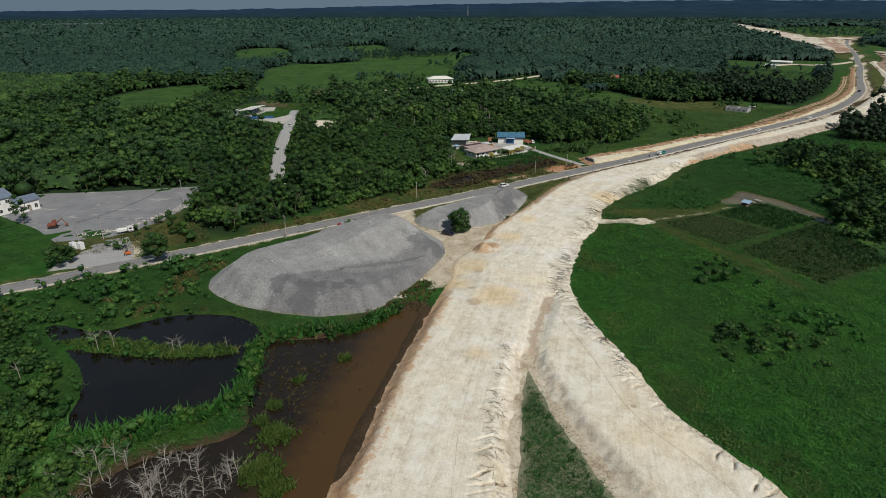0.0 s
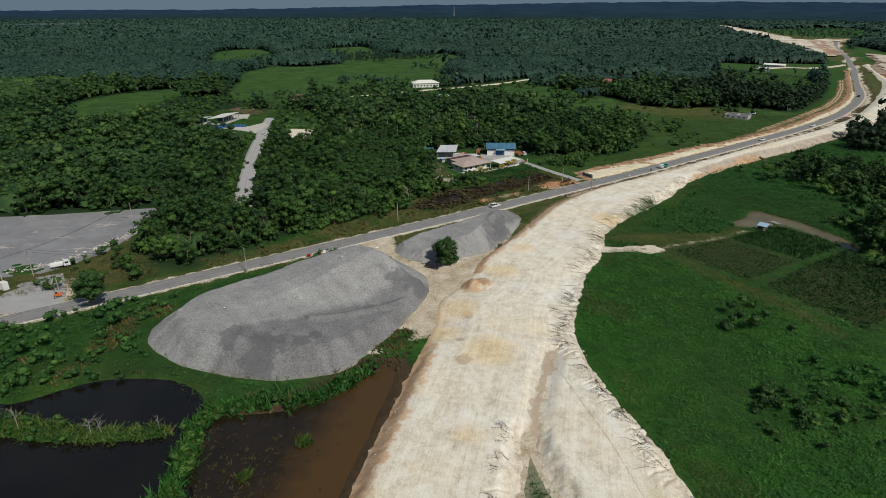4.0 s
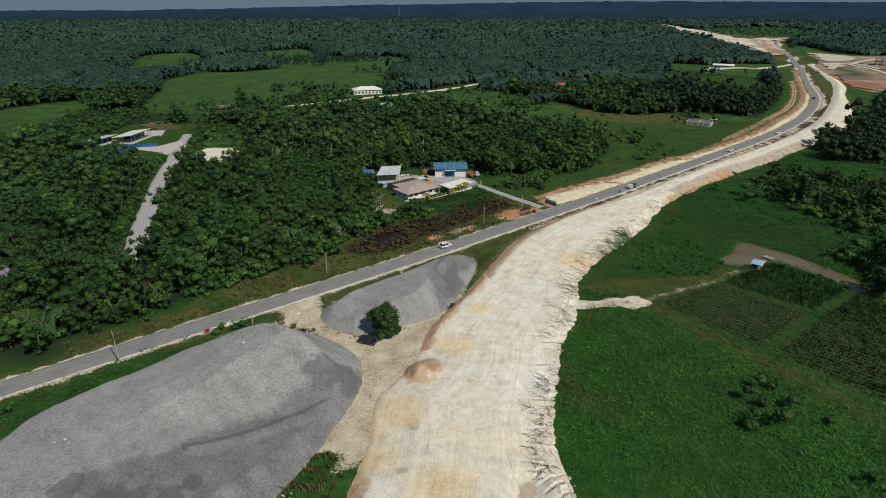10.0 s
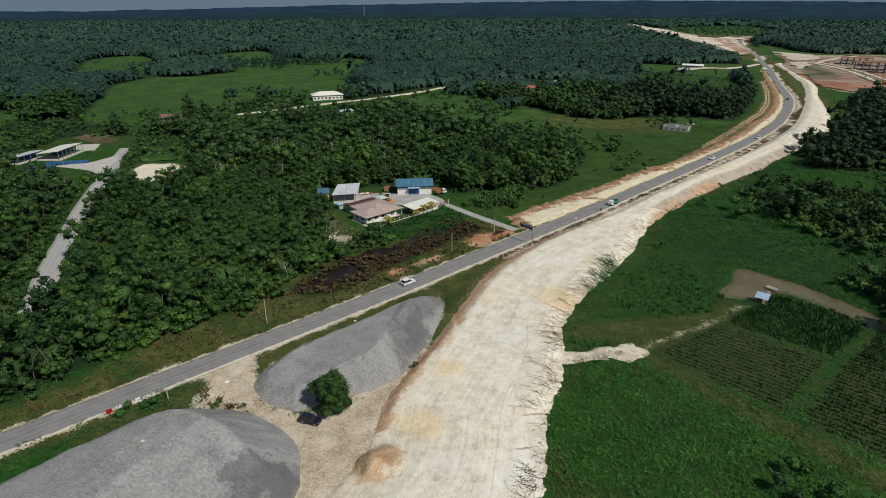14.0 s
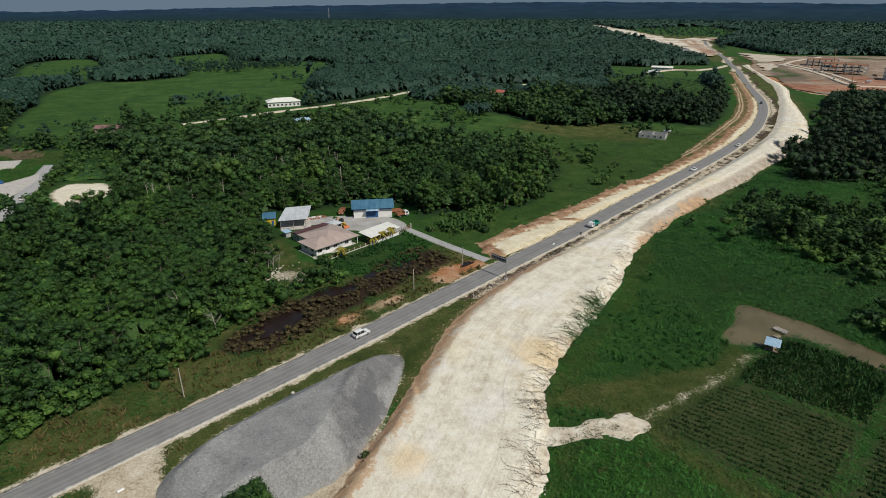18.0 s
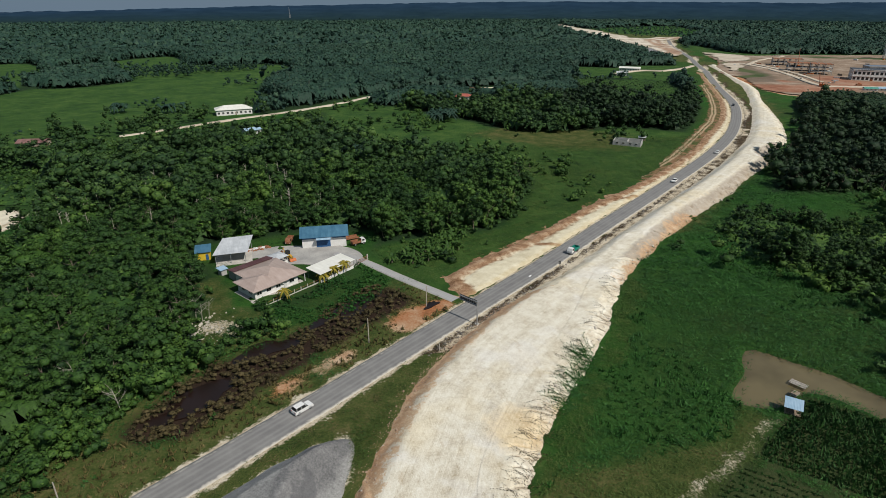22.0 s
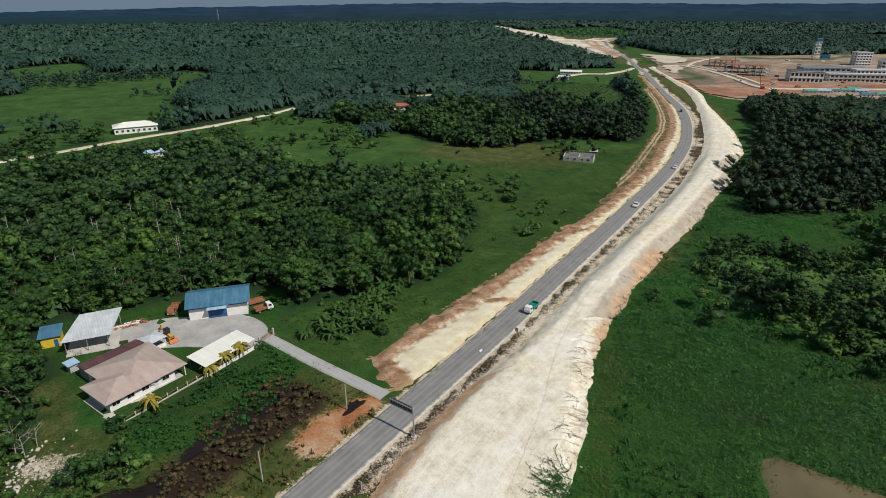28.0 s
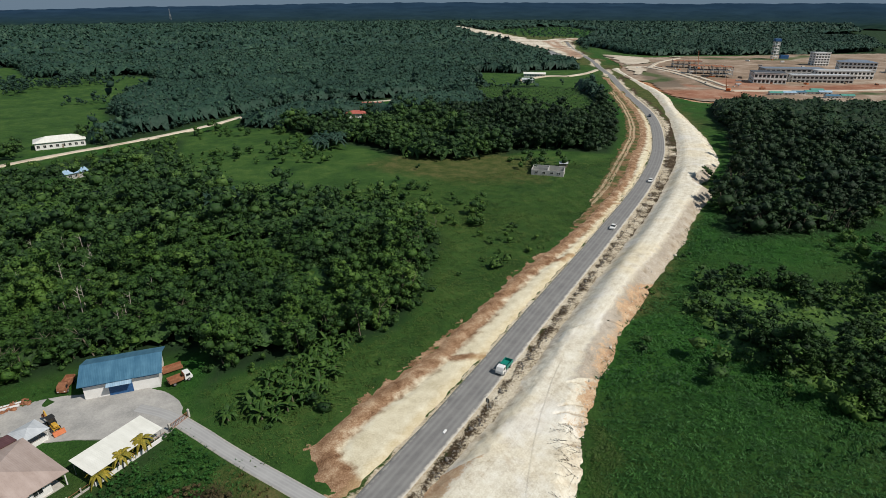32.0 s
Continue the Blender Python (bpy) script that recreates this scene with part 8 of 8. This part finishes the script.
p = scatter(-175, 400, -98, 508, 2.2, lambda p: (forest_here(p) < 0) & (off_line(p, LANE_LINE)[0] > 5.5) & (inside_by(p, FCPAD) < -1) & (inside_by(p, SANDLOT) < -1) & (np.hypot(p[:, 0] + 152, p[:, 1] - 451) > 18) & (np.hypot(p[:, 0] + 141, p[:, 1] - 475) > 12), seed=374)
plant("dry_grass", CARPET, p, 1.4, OLIVE, "rough olive grass round the far workshop", "grass", 375, 0.4)
# dead stems in the brown water
q = np.random.RandomState(41).normal(0, 1, (260, 2)) * (6, 9) + (-35, 112)
q = q[inside_by(q, POND_B) > 1]
stuff("dead_reeds", TUFT, np.c_[q, -0.7 + 0 * q[:, 0]], np.full((len(q), 2), 0.55), q[:, 0] * 9, np.arange(len(q)) % 4, np.zeros(len(q)), SCORCH, "dead brown stems in the shallow water", "reeds")
# marsh between the two fills
p = scatter(6, 40, 46, 121, 0.8, lambda p: inside_by(p, WEDGE_PLAN) + 0.8 * fuzz(p[:, 0], p[:, 1], 4, 2) > 2.3 + 0.02 * np.maximum(100 - p[:, 1], 0), seed=42)
plant("marsh_grass", CARPET, p, 1.0, BLADES, "dark green marsh grass in the ditch", "grass", 43, 0.3, sink=-0.35)
plant("marsh_grass", TUFT, p[::4], 0.8, BLADES, "taller sedge standing in the ditch", "grass", 431, 0.3)

# verge left of the road: rough dry grass, bushes at the wood's foot, scorched shrubs
p = scatter(-130, 180, 80, 335, 1.6, lambda p: (inside_by(p, VERGE) > 0.5) & (off_line(p, ROAD)[0] > 5.2) & (inside_by(p, BURN) < 0.5) & (np.max([inside_by(p, o) for o in ORANGE], 0) < 0.5) & (off_line(p, DRIVE)[0] > 2.2), seed=44)
lush = inside_by(p, LUSH) > -1
mixed = fuzz(p[:, 0], p[:, 1], 9, 3, 3) + 0.04 * (off_line(p, ROAD)[0] - 14) > 0.12
plant("tall_grass", CARPET, p[lush | mixed], 1.25, BLADES, "green grass and creepers below the garden", "grass", 45, 0.3)
plant("dry_grass", TUFT, p[~lush & ~mixed], 0.8, STRAW, "rough yellow-brown grass along the road", "grass", 46, 0.35)
p = scatter(-70, 205, 40, 312, 2.3, lambda p: (inside_by(p, VERGE) > -4) & (inside_by(p, LUSH) < -1) & (off_line(p, ROAD)[0] + 3 * fuzz(p[:, 0], p[:, 1], 9, 2, 2) > np.where(p[:, 0] > -6, 24, 19)) & (inside_by(p, BURN) < -2) & (inside_by(p, CLEARING) < 0), seed=441)
plant("thicket", BUSH, p, 1.35, LEAF, "dense leafy thicket at the wood's foot", "thicket", 442, 0.35)
p = scatter(18, 292, 62, 340, 1.25, lambda p: (inside_by(p, LUSH) > -0.5) & (fuzz(p[:, 0], p[:, 1], 8, 2, 2) > -0.25) & (off_line(p, DRIVE)[0] > 2.6), seed=443)
plant("thicket", BUSH, p, 0.42, BLADES, "bright green creeper-covered bushes below the garden", "thicket", 444, 0.3)
BOG = [(21.5, 288.8, 9.5, 3.2, 20), (46, 305.5, 9.0, 3.4, 45), (8.5, 273.5, 8.5, 4.0, 40), (66.5, 300.3, 2.8, 1.1, 35), (35, 298.5, 4.5, 1.6, 38), (1, 268, 4.5, 1.8, 40)]


def dry_foot(p):
    return np.min([np.hypot(((p - (x, y)) @ (math.cos(radians(t)), math.sin(radians(t)))) / a, ((p - (x, y)) @ (-math.sin(radians(t)), math.cos(radians(t)))) / b) for x, y, a, b, t in BOG], 0) > 0.85


p = scatter(-10, 250, 66, 322, 1.5, lambda p: dry_foot(p) & (inside_by(p, BURN) + 3.0 * fuzz(p[:, 0], p[:, 1], 7, 2, 4) > -0.2) & (off_line(p, ROAD)[0] > 9), 0.8, seed=47)
plant("scorched_shrubs", BUSH, p, 0.44, SCORCH, "brown scorched shrubs in a boggy hollow", "shrubs", 48, 0.5, wide=1.35)
for x, y, a_, b_, t_ in BOG:
    ang = np.linspace(0, 6.283, 22)[:-1]
    wob = 1 + 0.25 * np.sin(3 * ang + x) + 0.12 * np.sin(5 * ang + y)
    bm = slab([(a_ * w * math.cos(g), b_ * w * math.sin(g), 0) for g, w in zip(ang, wob)], 0.3)
    ob = part("bog_pool", bm, BOG_WATER, None)
    ob.matrix_world = pose(x, y, float(land(np.array([[x, y]]))[0]) + 0.2, 0, 0, t_)
    tagged(ob, "black bog pool among scorched shrubs", "water", kind="structure")
p = woods[(forest_here(woods) < 8) & (woods[:, 1] < 450)]
q = np.vstack([p + np.random.RandomState(s).normal(0, 2.2, p.shape) for s in (50, 51, 52)])
q = q[(forest_here(q) > -3) & (off_line(q, ROAD)[0] > 9) & (inside_by(q, COMPOUND) < -0.5)]
plant("undergrowth", BUSH, q, 1.25, LEAF, "leafy undergrowth along the wood's edge", "undergrowth", 53, 0.35)
p = scatter(-10, 300, 62, 380, 1.7, lambda p: (inside_by(p, COMPOUND) > 0.3) & (inside_by(p, YARD) < -1) & ~((p[:, 0] > 9) & (p[:, 0] < 52) & (p[:, 1] > 312) & (p[:, 1] < 350)), seed=54)
plant("grass", CARPET, p, 0.8, BLADES, "short green grass round the sheds", "grass", 55)
# grass between the driveway, the widening bed and the wood
p = scatter(50, 300, 300, 480, 1.8, lambda p: (inside_by(p, MEADOW_B) > 0.5) & (inside_by(p, BED_PLAN) < -1) & (off_line(p, DRIVE)[0] > 2.4), seed=56)
plant("meadow_grass", CARPET, p, 0.75, OLIVE, "olive-green meadow grass beside the widening bed", "grass", 57, 0.35, wide=1.7)
p = scatter(60, 330, 300, 660, 9.0, lambda p: (inside_by(p, MEADOW_B) > 3) & (inside_by(p, BED_PLAN) < -4) & (fuzz(p[:, 0], p[:, 1], 40, 2, 2) > 0.2), seed=58)
plant("bushes", BUSH, p, 1.5, LEAF, "scattered bushes in the meadow", "bushes", 59, 0.5)
p = scatter(-340, 560, 70, 1220, 8.0, lambda p: (inside_by(p, MEADOW_A) > 3) & (fuzz(p[:, 0], p[:, 1], 75, 3, 1) > 0.36), seed=60)
plant("tree_clumps", MID, p, 0.75, LEAF_FAR, "clumps of dark trees in the far meadow", "trees", 61, 0.4)
p = scatter(-340, 560, 70, 1220, 15.0, lambda p: (inside_by(p, MEADOW_A) > 3) & (fuzz(p[:, 0], p[:, 1], 70, 3, 5) > 0.25), seed=62)
plant("bushes", BUSH, p, 1.4, LEAF_FAR, "small bushes dotted over the far meadow", "bushes", 63, 0.5)
q = along(np.array([(-128, 552), (-95, 572), (-62, 596), (-30, 628), (20, 650)], float), 0, 4, 90, 8.0, 631)
q = q[(np.hypot(q[:, 0] + 111, q[:, 1] - 548) > 17) & (np.hypot(q[:, 0] + 3, q[:, 1] - 632) > 20) & (off_line(q, FAR_TRACK)[0] > 4)]
plant("tree_clumps", MID, q, 0.72, LEAF_MID, "dark trees and bushes along the far track", "trees", 632, 0.4)
# bushes in the right-hand field
rb = np.array([(166, 299), (183, 339), (187, 323), (169, 306), (184, 342), (160, 318), (176, 290), (150, 222), (153, 219), (300, 428), (296, 420), (304, 432), (214, 356), (80, 163), (86, 160), (84, 168), (93, 166), (97, 160), (90, 172)], float)
plant("bushes", BUSH, rb, 1.5, LEAF, "leafy bushes standing in the grass", "bushes", 64, 0.3)
p = scatter(150, 235, 330, 345, 6.5, lambda p: (np.max([inside_by(p, q) for q in WOOD_R], 0) > -14) & (np.max([inside_by(p, q) for q in WOOD_R], 0) < 2) & (fuzz(p[:, 0], p[:, 1], 14, 2, 2) > 0.1) & (off_line(p, ROAD)[0] > 45), seed=65)
plant("bushes", BUSH, p, 1.6, LEAF, "dark bushes at the wood's edge", "bushes", 66, 0.4)
# broad-leaved plants in the near field
p = np.random.RandomState(67).normal(0, 1, (46, 2)) * (9, 5) + (84, 128)
plant("bushes", BUSH, p, 0.8, LEAF, "low leafy plants in the grass field", "bushes", 68, 0.4)
p = np.random.RandomState(69).normal(0, 1, (34, 2)) * (6, 4) + (98, 138)
plant("bushes", BUSH, p, 0.75, BLADES, "bright green leafy plants in the field", "bushes", 70, 0.4)

# crop rows
def rows_of(plan, gap, step, seed, way=(0.648, -0.762)):
    w = np.array(way)
    n = np.array([w[1], -w[0]])
    c = plan.mean(0)
    r = np.random.RandomState(seed)
    u, v = np.meshgrid(np.arange(-45, 45, step), np.arange(-45, 45, gap))
    p = c + u.ravel()[:, None] * w + v.ravel()[:, None] * n + r.normal(0, 0.1, (u.size, 2))
    return p[inside_by(p, plan) > 0.6]


plant("crop_rows", TUFT, rows_of(CROPS[0], 1.15, 0.75, 71), 0.95, CROP, "dense dark green crop rows", "crops", 72, 0.2, 0.1)
plant("crop_rows", TUFT, rows_of(CROPS[1], 1.6, 0.75, 73), 0.62, CROP, "young crop rows on bare soil", "crops", 74, 0.2, 0.1)
q = rows_of(CROPS[2], 1.6, 0.8, 75)
plant("crop_rows", TUFT, q, 0.7, CROP, "patchy green crop rows", "crops", 76, 0.25, 0.1)


# creepers spilling over the embankment edge
def creepers(centres, seed, n, material, label, length=13, leafy=True):
    r = np.random.RandomState(seed)
    strands = []
    for cx, cy, rad in centres:
        for _ in range(int(n * rad)):
            d = np.array([-0.85, 0.3]) + r.normal(0, 0.45, 2)
            pts = [np.array([cx, cy]) + r.normal(0, rad * 0.5, 2)]
            for i in range(r.randint(length // 2, length)):
                d = d / np.linalg.norm(d) + r.normal(0, 0.28, 2)
                pts.append(pts[-1] + d / np.linalg.norm(d) * r.uniform(0.4, 0.75))
            strands.append(np.array(pts))
    flat = np.vstack(strands)
    high = np.maximum(fill_height(flat)[0], land(flat)) + 0.12
    vs, fs, tone, k, o = [], [], [], 0, 0
    for pts in strands:
        z, m = high[o : o + len(pts)], len(pts) - 1
        o += len(pts)
        t0 = r.uniform(0.2, 0.7)
        for i in range(m):
            e = pts[i + 1] - pts[i]
            w = np.array([-e[1], e[0]])
            w = w / np.linalg.norm(w) * (0.13 if leafy else 0.06) * (1 - 0.6 * i / m)
            lw = w * (r.uniform(2.0, 3.6) if leafy else 0.8) * r.choice((-1, 1))
            mid = (pts[i] + pts[i + 1]) / 2
            vs += [(*(pts[i] - w), z[i]), (*(pts[i] + w), z[i] + 0.03), (*pts[i + 1], z[i + 1] + 0.03)]
            vs += [(*mid, z[i]), (*(mid + lw + e * 0.3), z[i] + 0.2), (*(mid + lw * 0.5 - e * 0.2), z[i] + 0.1)]
            fs += [(k, k + 1, k + 2), (k + 3, k + 4, k + 5)]
            tone += [t0] * 6
            k += 6
    me = np_mesh("creepers", np.array(vs), np.array(fs), (material,))
    give(me, "tone", tone)
    return tagged(new("creepers", me), label, "creepers", kind="stuff")


creepers([(97, 265, 2.5), (94.5, 260.5, 2.5), (91, 256, 2.5), (88, 252, 2), (84, 249, 2)], 81, 20, BLADES, "green creepers spreading over the white embankment")
creepers([(79, 247, 2.5), (75, 241, 2.5), (71, 236, 2.5), (67, 231, 2.2), (64, 225, 2)], 82, 9, SCORCH, "withered creepers down the eroded embankment side", 9, False)

RUNNER = leaf_material("dead_runners", (0.03, 0.022, 0.015), (0.06, 0.044, 0.03), (0.12, 0.09, 0.06))
r_ = np.random.RandomState(83)
for a_, b_, deep_, lab in ((108, 152, 3.2, "dark dead runners in the gullies below the access spur"), (152, 186, 3.6, "dark dead runners hanging down the eroded fill"), (192, 236, 3.4, "dark dead runners over the crumbling edge"), (236, 300, 3.2, "dark dead runners down the far embankment side")):
    spots = [q for q in along(RIGHT_EDGE, 0, len(RIGHT_EDGE) - 1, 900, 1.3, int(a_), -deep_) if a_ <= q[1] <= b_]
    creepers([(q[0], q[1], 0.8) for q in spots[:46]], int(b_), 4.2, RUNNER, lab, 8, False)
spots = [q for q in along(WEDGE_L, 0, len(WEDGE_L) - 1, 60, 1.2, 84, -2.6) if q[1] > 44]
creepers([(q[0], q[1], 0.8) for q in spots], 85, 3.2, RUNNER, "dark dead runners along the ditch side", 7, False)

# ---- palms, bananas, dead trees, lone trees ----
def frond_set(seed, n, length, droop, width, rise=0.9, cut=5):
    """Arching fronds round a point: a keel of folded leaf strips each."""
    r = np.random.RandomState(seed)
    vs, fs, tone, k = [], [], [], 0
    for i in range(n):
        a = 6.283 * i / n + r.normal(0, 0.2)
        up = rise * r.uniform(0.2, 1.1)
        L = length * r.uniform(0.8, 1.1)
        s = np.array([-math.sin(a), math.cos(a), 0])
        t0 = r.uniform(0.3, 0.75)
        for j in range(cut):
            u0, u1 = j / cut, (j + 1) / cut
            pt = lambda u: np.array([math.cos(a) * L * u * 0.85, math.sin(a) * L * u * 0.85, L * (up * u - droop * u * u)])
            w0, w1 = width * (1 - abs(2 * u0 - 0.8) * 0.6), width * max(0.08, 1 - abs(2 * u1 - 0.8) * 0.75)
            c0, c1 = pt(u0), pt(u1)
            for sg_ in (-1, 1):
                dip = np.array([0, 0, -0.25 * width])
                vs += [c0, c1, c1 + s * sg_ * w1 + dip, c0 + s * sg_ * w0 + dip]
                fs += [(k, k + 1, k + 2), (k, k + 2, k + 3)]
                tone += [t0] * 4
                k += 4
    return np.array(vs), np.array(fs), np.array(tone)


PALM_M = []
for i in range(2):
    v, f, t = frond_set(300 + i, 15, 2.9, 1.05, 0.42)
    m_ = np_mesh("fronds", v, f, (GOLD,))
    give(m_, "tone", t)
    PALM_M.append(m_)
for i, (x, y, h) in enumerate([(38.1, 324.4, 2.2), (41.8, 326.8, 2.9), (45.6, 329.6, 3.2), (26.6, 314.9, 3.0)]):
    ob = thing("palm", pose(x, y, 0, 0, 0, 77 * i), "young coconut palm with yellowing fronds", "palm tree", "palms by the fence")
    part("trunk", rod((0, 0, -0.3), (0.15, 0, h), 0.2, 0.13, 8), PALE_BARK, ob)
    c_ = part("fronds", PALM_M[i % 2], None, ob)
    c_.location = (0.15, 0, h)
BANANA = []
for i in range(3):
    v, f, t = frond_set(320 + i, 8, 2.6, 0.9, 0.5, 1.5, 4)
    v[:, 2] += 1.6
    m_ = np_mesh("leaves", v, f, (FROND,))
    give(m_, "tone", t * 0.95)
    BANANA.append(m_)
stem = rod((0, 0, -0.2), (0, 0, 1.8), 0.16, 0.1, 7)
stem_m = bpy.data.meshes.new("stem")
stem.to_mesh(stem_m)
stem.free()
stem_m.materials.append(BARK)
grove = np.array([(60, 333), (70, 326), (84, 333), (94, 352), (86, 358), (76, 346)])
for i, q in enumerate(scatter(55, 320, 100, 362, 2.7, lambda p: inside_by(p, grove) > 0, seed=90)):
    ob = thing("banana_plant", pose(q[0], q[1], 0, 0, 0, 53 * i), "banana plant with broad arching leaves", "banana plant", "banana grove")
    s_ = 0.8 + 0.35 * ((i * 7) % 5) / 4
    ob.scale = (s_, s_, s_)
    part("stem", stem_m, None, ob)
    part("leaves", BANANA[i % 3], None, ob)
OILPALM = []
for i in range(2):
    v, f, t = frond_set(340 + i, 9, 4.2, 0.95, 0.7, 1.0, 2)
    v[:, 2] += 3.5
    OILPALM.append((v, f, t * 0.5))
for name, plan, gap, lab in [("oil_palms", PALM_PLOT, 9.5, "rows of dark oil palms on a plantation"),
                             ("palms", np.array([(-96, 664), (-82, 664), (-82, 674), (-96, 674)]), 6.0, "dark feathery palms at the meadow's edge"),
                             ("palms", np.array([(-58, 652), (-42, 652), (-42, 662), (-58, 662)]), 6.0, "dark feathery palms near the white house"),
                             ("palms", np.array([(58, 470), (66, 492), (84, 484), (78, 466)]), 6.0, "dark feathery palms rising from the wood"),
                             ("palms", np.array([(135, 560), (135, 585), (155, 585), (152, 562)]), 7.0, "dark feathery palms by the meadow")]:
    u, v_ = np.meshgrid(np.arange(-90, 90, gap), np.arange(-90, 90, gap * 0.87))
    u = u + (np.arange(len(u))[:, None] % 2) * gap / 2
    q = plan.mean(0) + np.c_[u.ravel() * 0.8 - v_.ravel() * 0.6, u.ravel() * 0.6 + v_.ravel() * 0.8]
    q = q[inside_by(q, plan) > 0]
    n = len(q)
    r_ = np.random.RandomState(n)
    s_ = np.full((n, 2), 1.0) * (0.72 if name == "oil_palms" else 1.7)
    stuff(name, OILPALM, np.c_[q, land(q)], s_, r_.rand(n) * 6, r_.randint(0, 2, n), r_.normal(0.15 if name == "oil_palms" else 0, 0.05, n), LEAF_MID if name == "oil_palms" else LEAF_FAR, lab, "palms")

DEAD = []
for i in range(4):
    v, f = trunk_shape(400 + i, 6.5, 0.11, 9, 0.05, 0.36)
    DEAD.append(np_mesh("branches", v, f, (PALE_BARK,)))


def dead_tree(x, y, kind, size, label, group="dead trees"):
    z = float(land(np.array([[x, y]]))[0])
    ob = thing("dead_tree", pose(x, y, z, 0, 0, (x * 37) % 360), label, "dead tree", group)
    ob.scale = (size, size, size)
    part("trunk", DEAD[kind], None, ob)
    return ob


r_ = np.random.RandomState(9)
for i in range(64):
    x, y = r_.uniform(-68, -36), r_.uniform(70, 87)
    dead_tree(x, y, i % 4, r_.uniform(0.6, 0.95), "bare grey dead tree in the swamp", "swamp snags")
for x, y, s_ in [(-86, 124.5, 0.8), (-82.5, 125.5, 0.7), (-66.5, 123, 0.7), (-65, 124, 0.6), (-88, 126, 0.6), (-54, 125, 0.45), (-78, 78, 1.0), (-97, 112, 0.8)]:
    dead_tree(x, y, int(abs(x)) % 4, s_, "bleached dead tree by the black pond", "pond snags")
for x, y, s_ in [(2.8, 309.5, 1.2), (4.5, 308.5, 1.0), (1.0, 307, 1.25), (6, 311, 0.8), (-2, 300, 1.2), (-18, 282, 1.2), (-8, 272, 1.1)]:
    dead_tree(x, y, int(x * x) % 4, s_, "pale dead tree at the wood's edge", "wood-edge snags")
SNAG = [np_mesh("branches", *trunk_shape(430 + i, 7.0, 0.1, 4, 0.03, 0.13), (PALE_BARK,)) for i in range(2)]
DEAD += SNAG
for i in range(60):
    x, y = r_.uniform(-60, 50), r_.uniform(372, 440)
    if forest_here(np.array([[x, y]]))[0] > 3:
        dead_tree(x, y, 4 + i % 2, r_.uniform(1.5, 1.9), "bare pale trunk rising from the wood", "bare trunks in the wood")
for x, y, k, s_, lab in [(-95, 178, 4, 1.2, "broad dark green tree beside the road"), (-125, 173, 4, 0.95, "dark bushy tree at the yard entry"), (-123, 177, 2, 0.8, "dark bushy tree at the yard entry"),
                         (-163, 213, 3, 1.0, "dark conical tree before the office"), (-91, 196.5, 2, 0.6, "slender light green young tree"), (-81, 207.5, 2, 0.55, "slender light green young tree"), (-68.5, 213, 3, 0.5, "slender light green young tree"), (-97, 203, 2, 0.7, "light green tree by the verge")]:
    tree(x, y, k, s_, x * 31 % 360, lab)
lv_, lf_, lt_ = crown(500, 9.6, 4.3, 46, 6200, 0.17, 0.0, 0.2)
lone = np_mesh("crown", lv_, lf_, (LEAF,), smooth=True)
give(lone, "tone", lt_ * 0.75)
TREE_MESH.append((lone, np_mesh("trunk", *trunk_shape(501, 8.0, 0.22, 5), (BARK,))))
tree(6.2, 205.4, 5, 0.92, 40, "lone dense dark green tree at the foot of the stone heap")
tree(25.5, 217.5, 2, 0.28, 10, "small green shrub between heap and embankment", "", "shrub")

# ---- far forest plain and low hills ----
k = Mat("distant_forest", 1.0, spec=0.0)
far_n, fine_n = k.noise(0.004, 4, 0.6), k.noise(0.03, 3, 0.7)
# reach turns green to dark blue: haze and cloud shade put into the colour
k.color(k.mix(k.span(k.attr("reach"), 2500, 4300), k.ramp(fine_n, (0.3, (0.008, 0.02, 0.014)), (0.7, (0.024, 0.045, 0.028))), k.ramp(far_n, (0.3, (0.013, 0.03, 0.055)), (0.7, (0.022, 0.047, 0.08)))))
rr, aa = np.r_[np.linspace(2550, 4400, 38), np.linspace(4440, 4800, 12)], np.radians(np.arange(-62, 75, 0.35))
R, A = np.meshgrid(rr, aa, indexing="ij")
x, y = (R * np.sin(A)).ravel(), (R * np.cos(A)).ravel()
rise = smoothstep(R.ravel(), 3200, 4800)
z = 4 + 7 * fuzz(x, y, 60, 2, 1) + rise * (12 + 58 * smoothstep(A.ravel(), -0.5, 0.4) + 7 * fuzz(x, y, 700, 3, 2) + 2 * fuzz(x, y, 120, 2, 4)) + smoothstep(R.ravel(), 2550, 2750) * 3
i = (np.arange(len(rr) - 1)[:, None] * len(aa) + np.arange(len(aa) - 1)).ravel()
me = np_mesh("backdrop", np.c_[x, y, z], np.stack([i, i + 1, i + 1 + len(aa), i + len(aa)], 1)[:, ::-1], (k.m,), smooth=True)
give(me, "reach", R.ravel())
tagged(new("backdrop", me), "forest plain and low hills on the horizon, haze blue in the colour", "backdrop", kind="structure")
riv = np.array([(-1260, 1960), (-1240, 2060), (-1060, 2060), (-1080, 1990)], float)
ob = part("river", slab([(*q, 13.0) for q in riv], 0.5), water_material("river_water", (0.12, 0.13, 0.14), 0.2), None)
tagged(ob, "pale stretch of river in the far forest", "water", kind="structure")
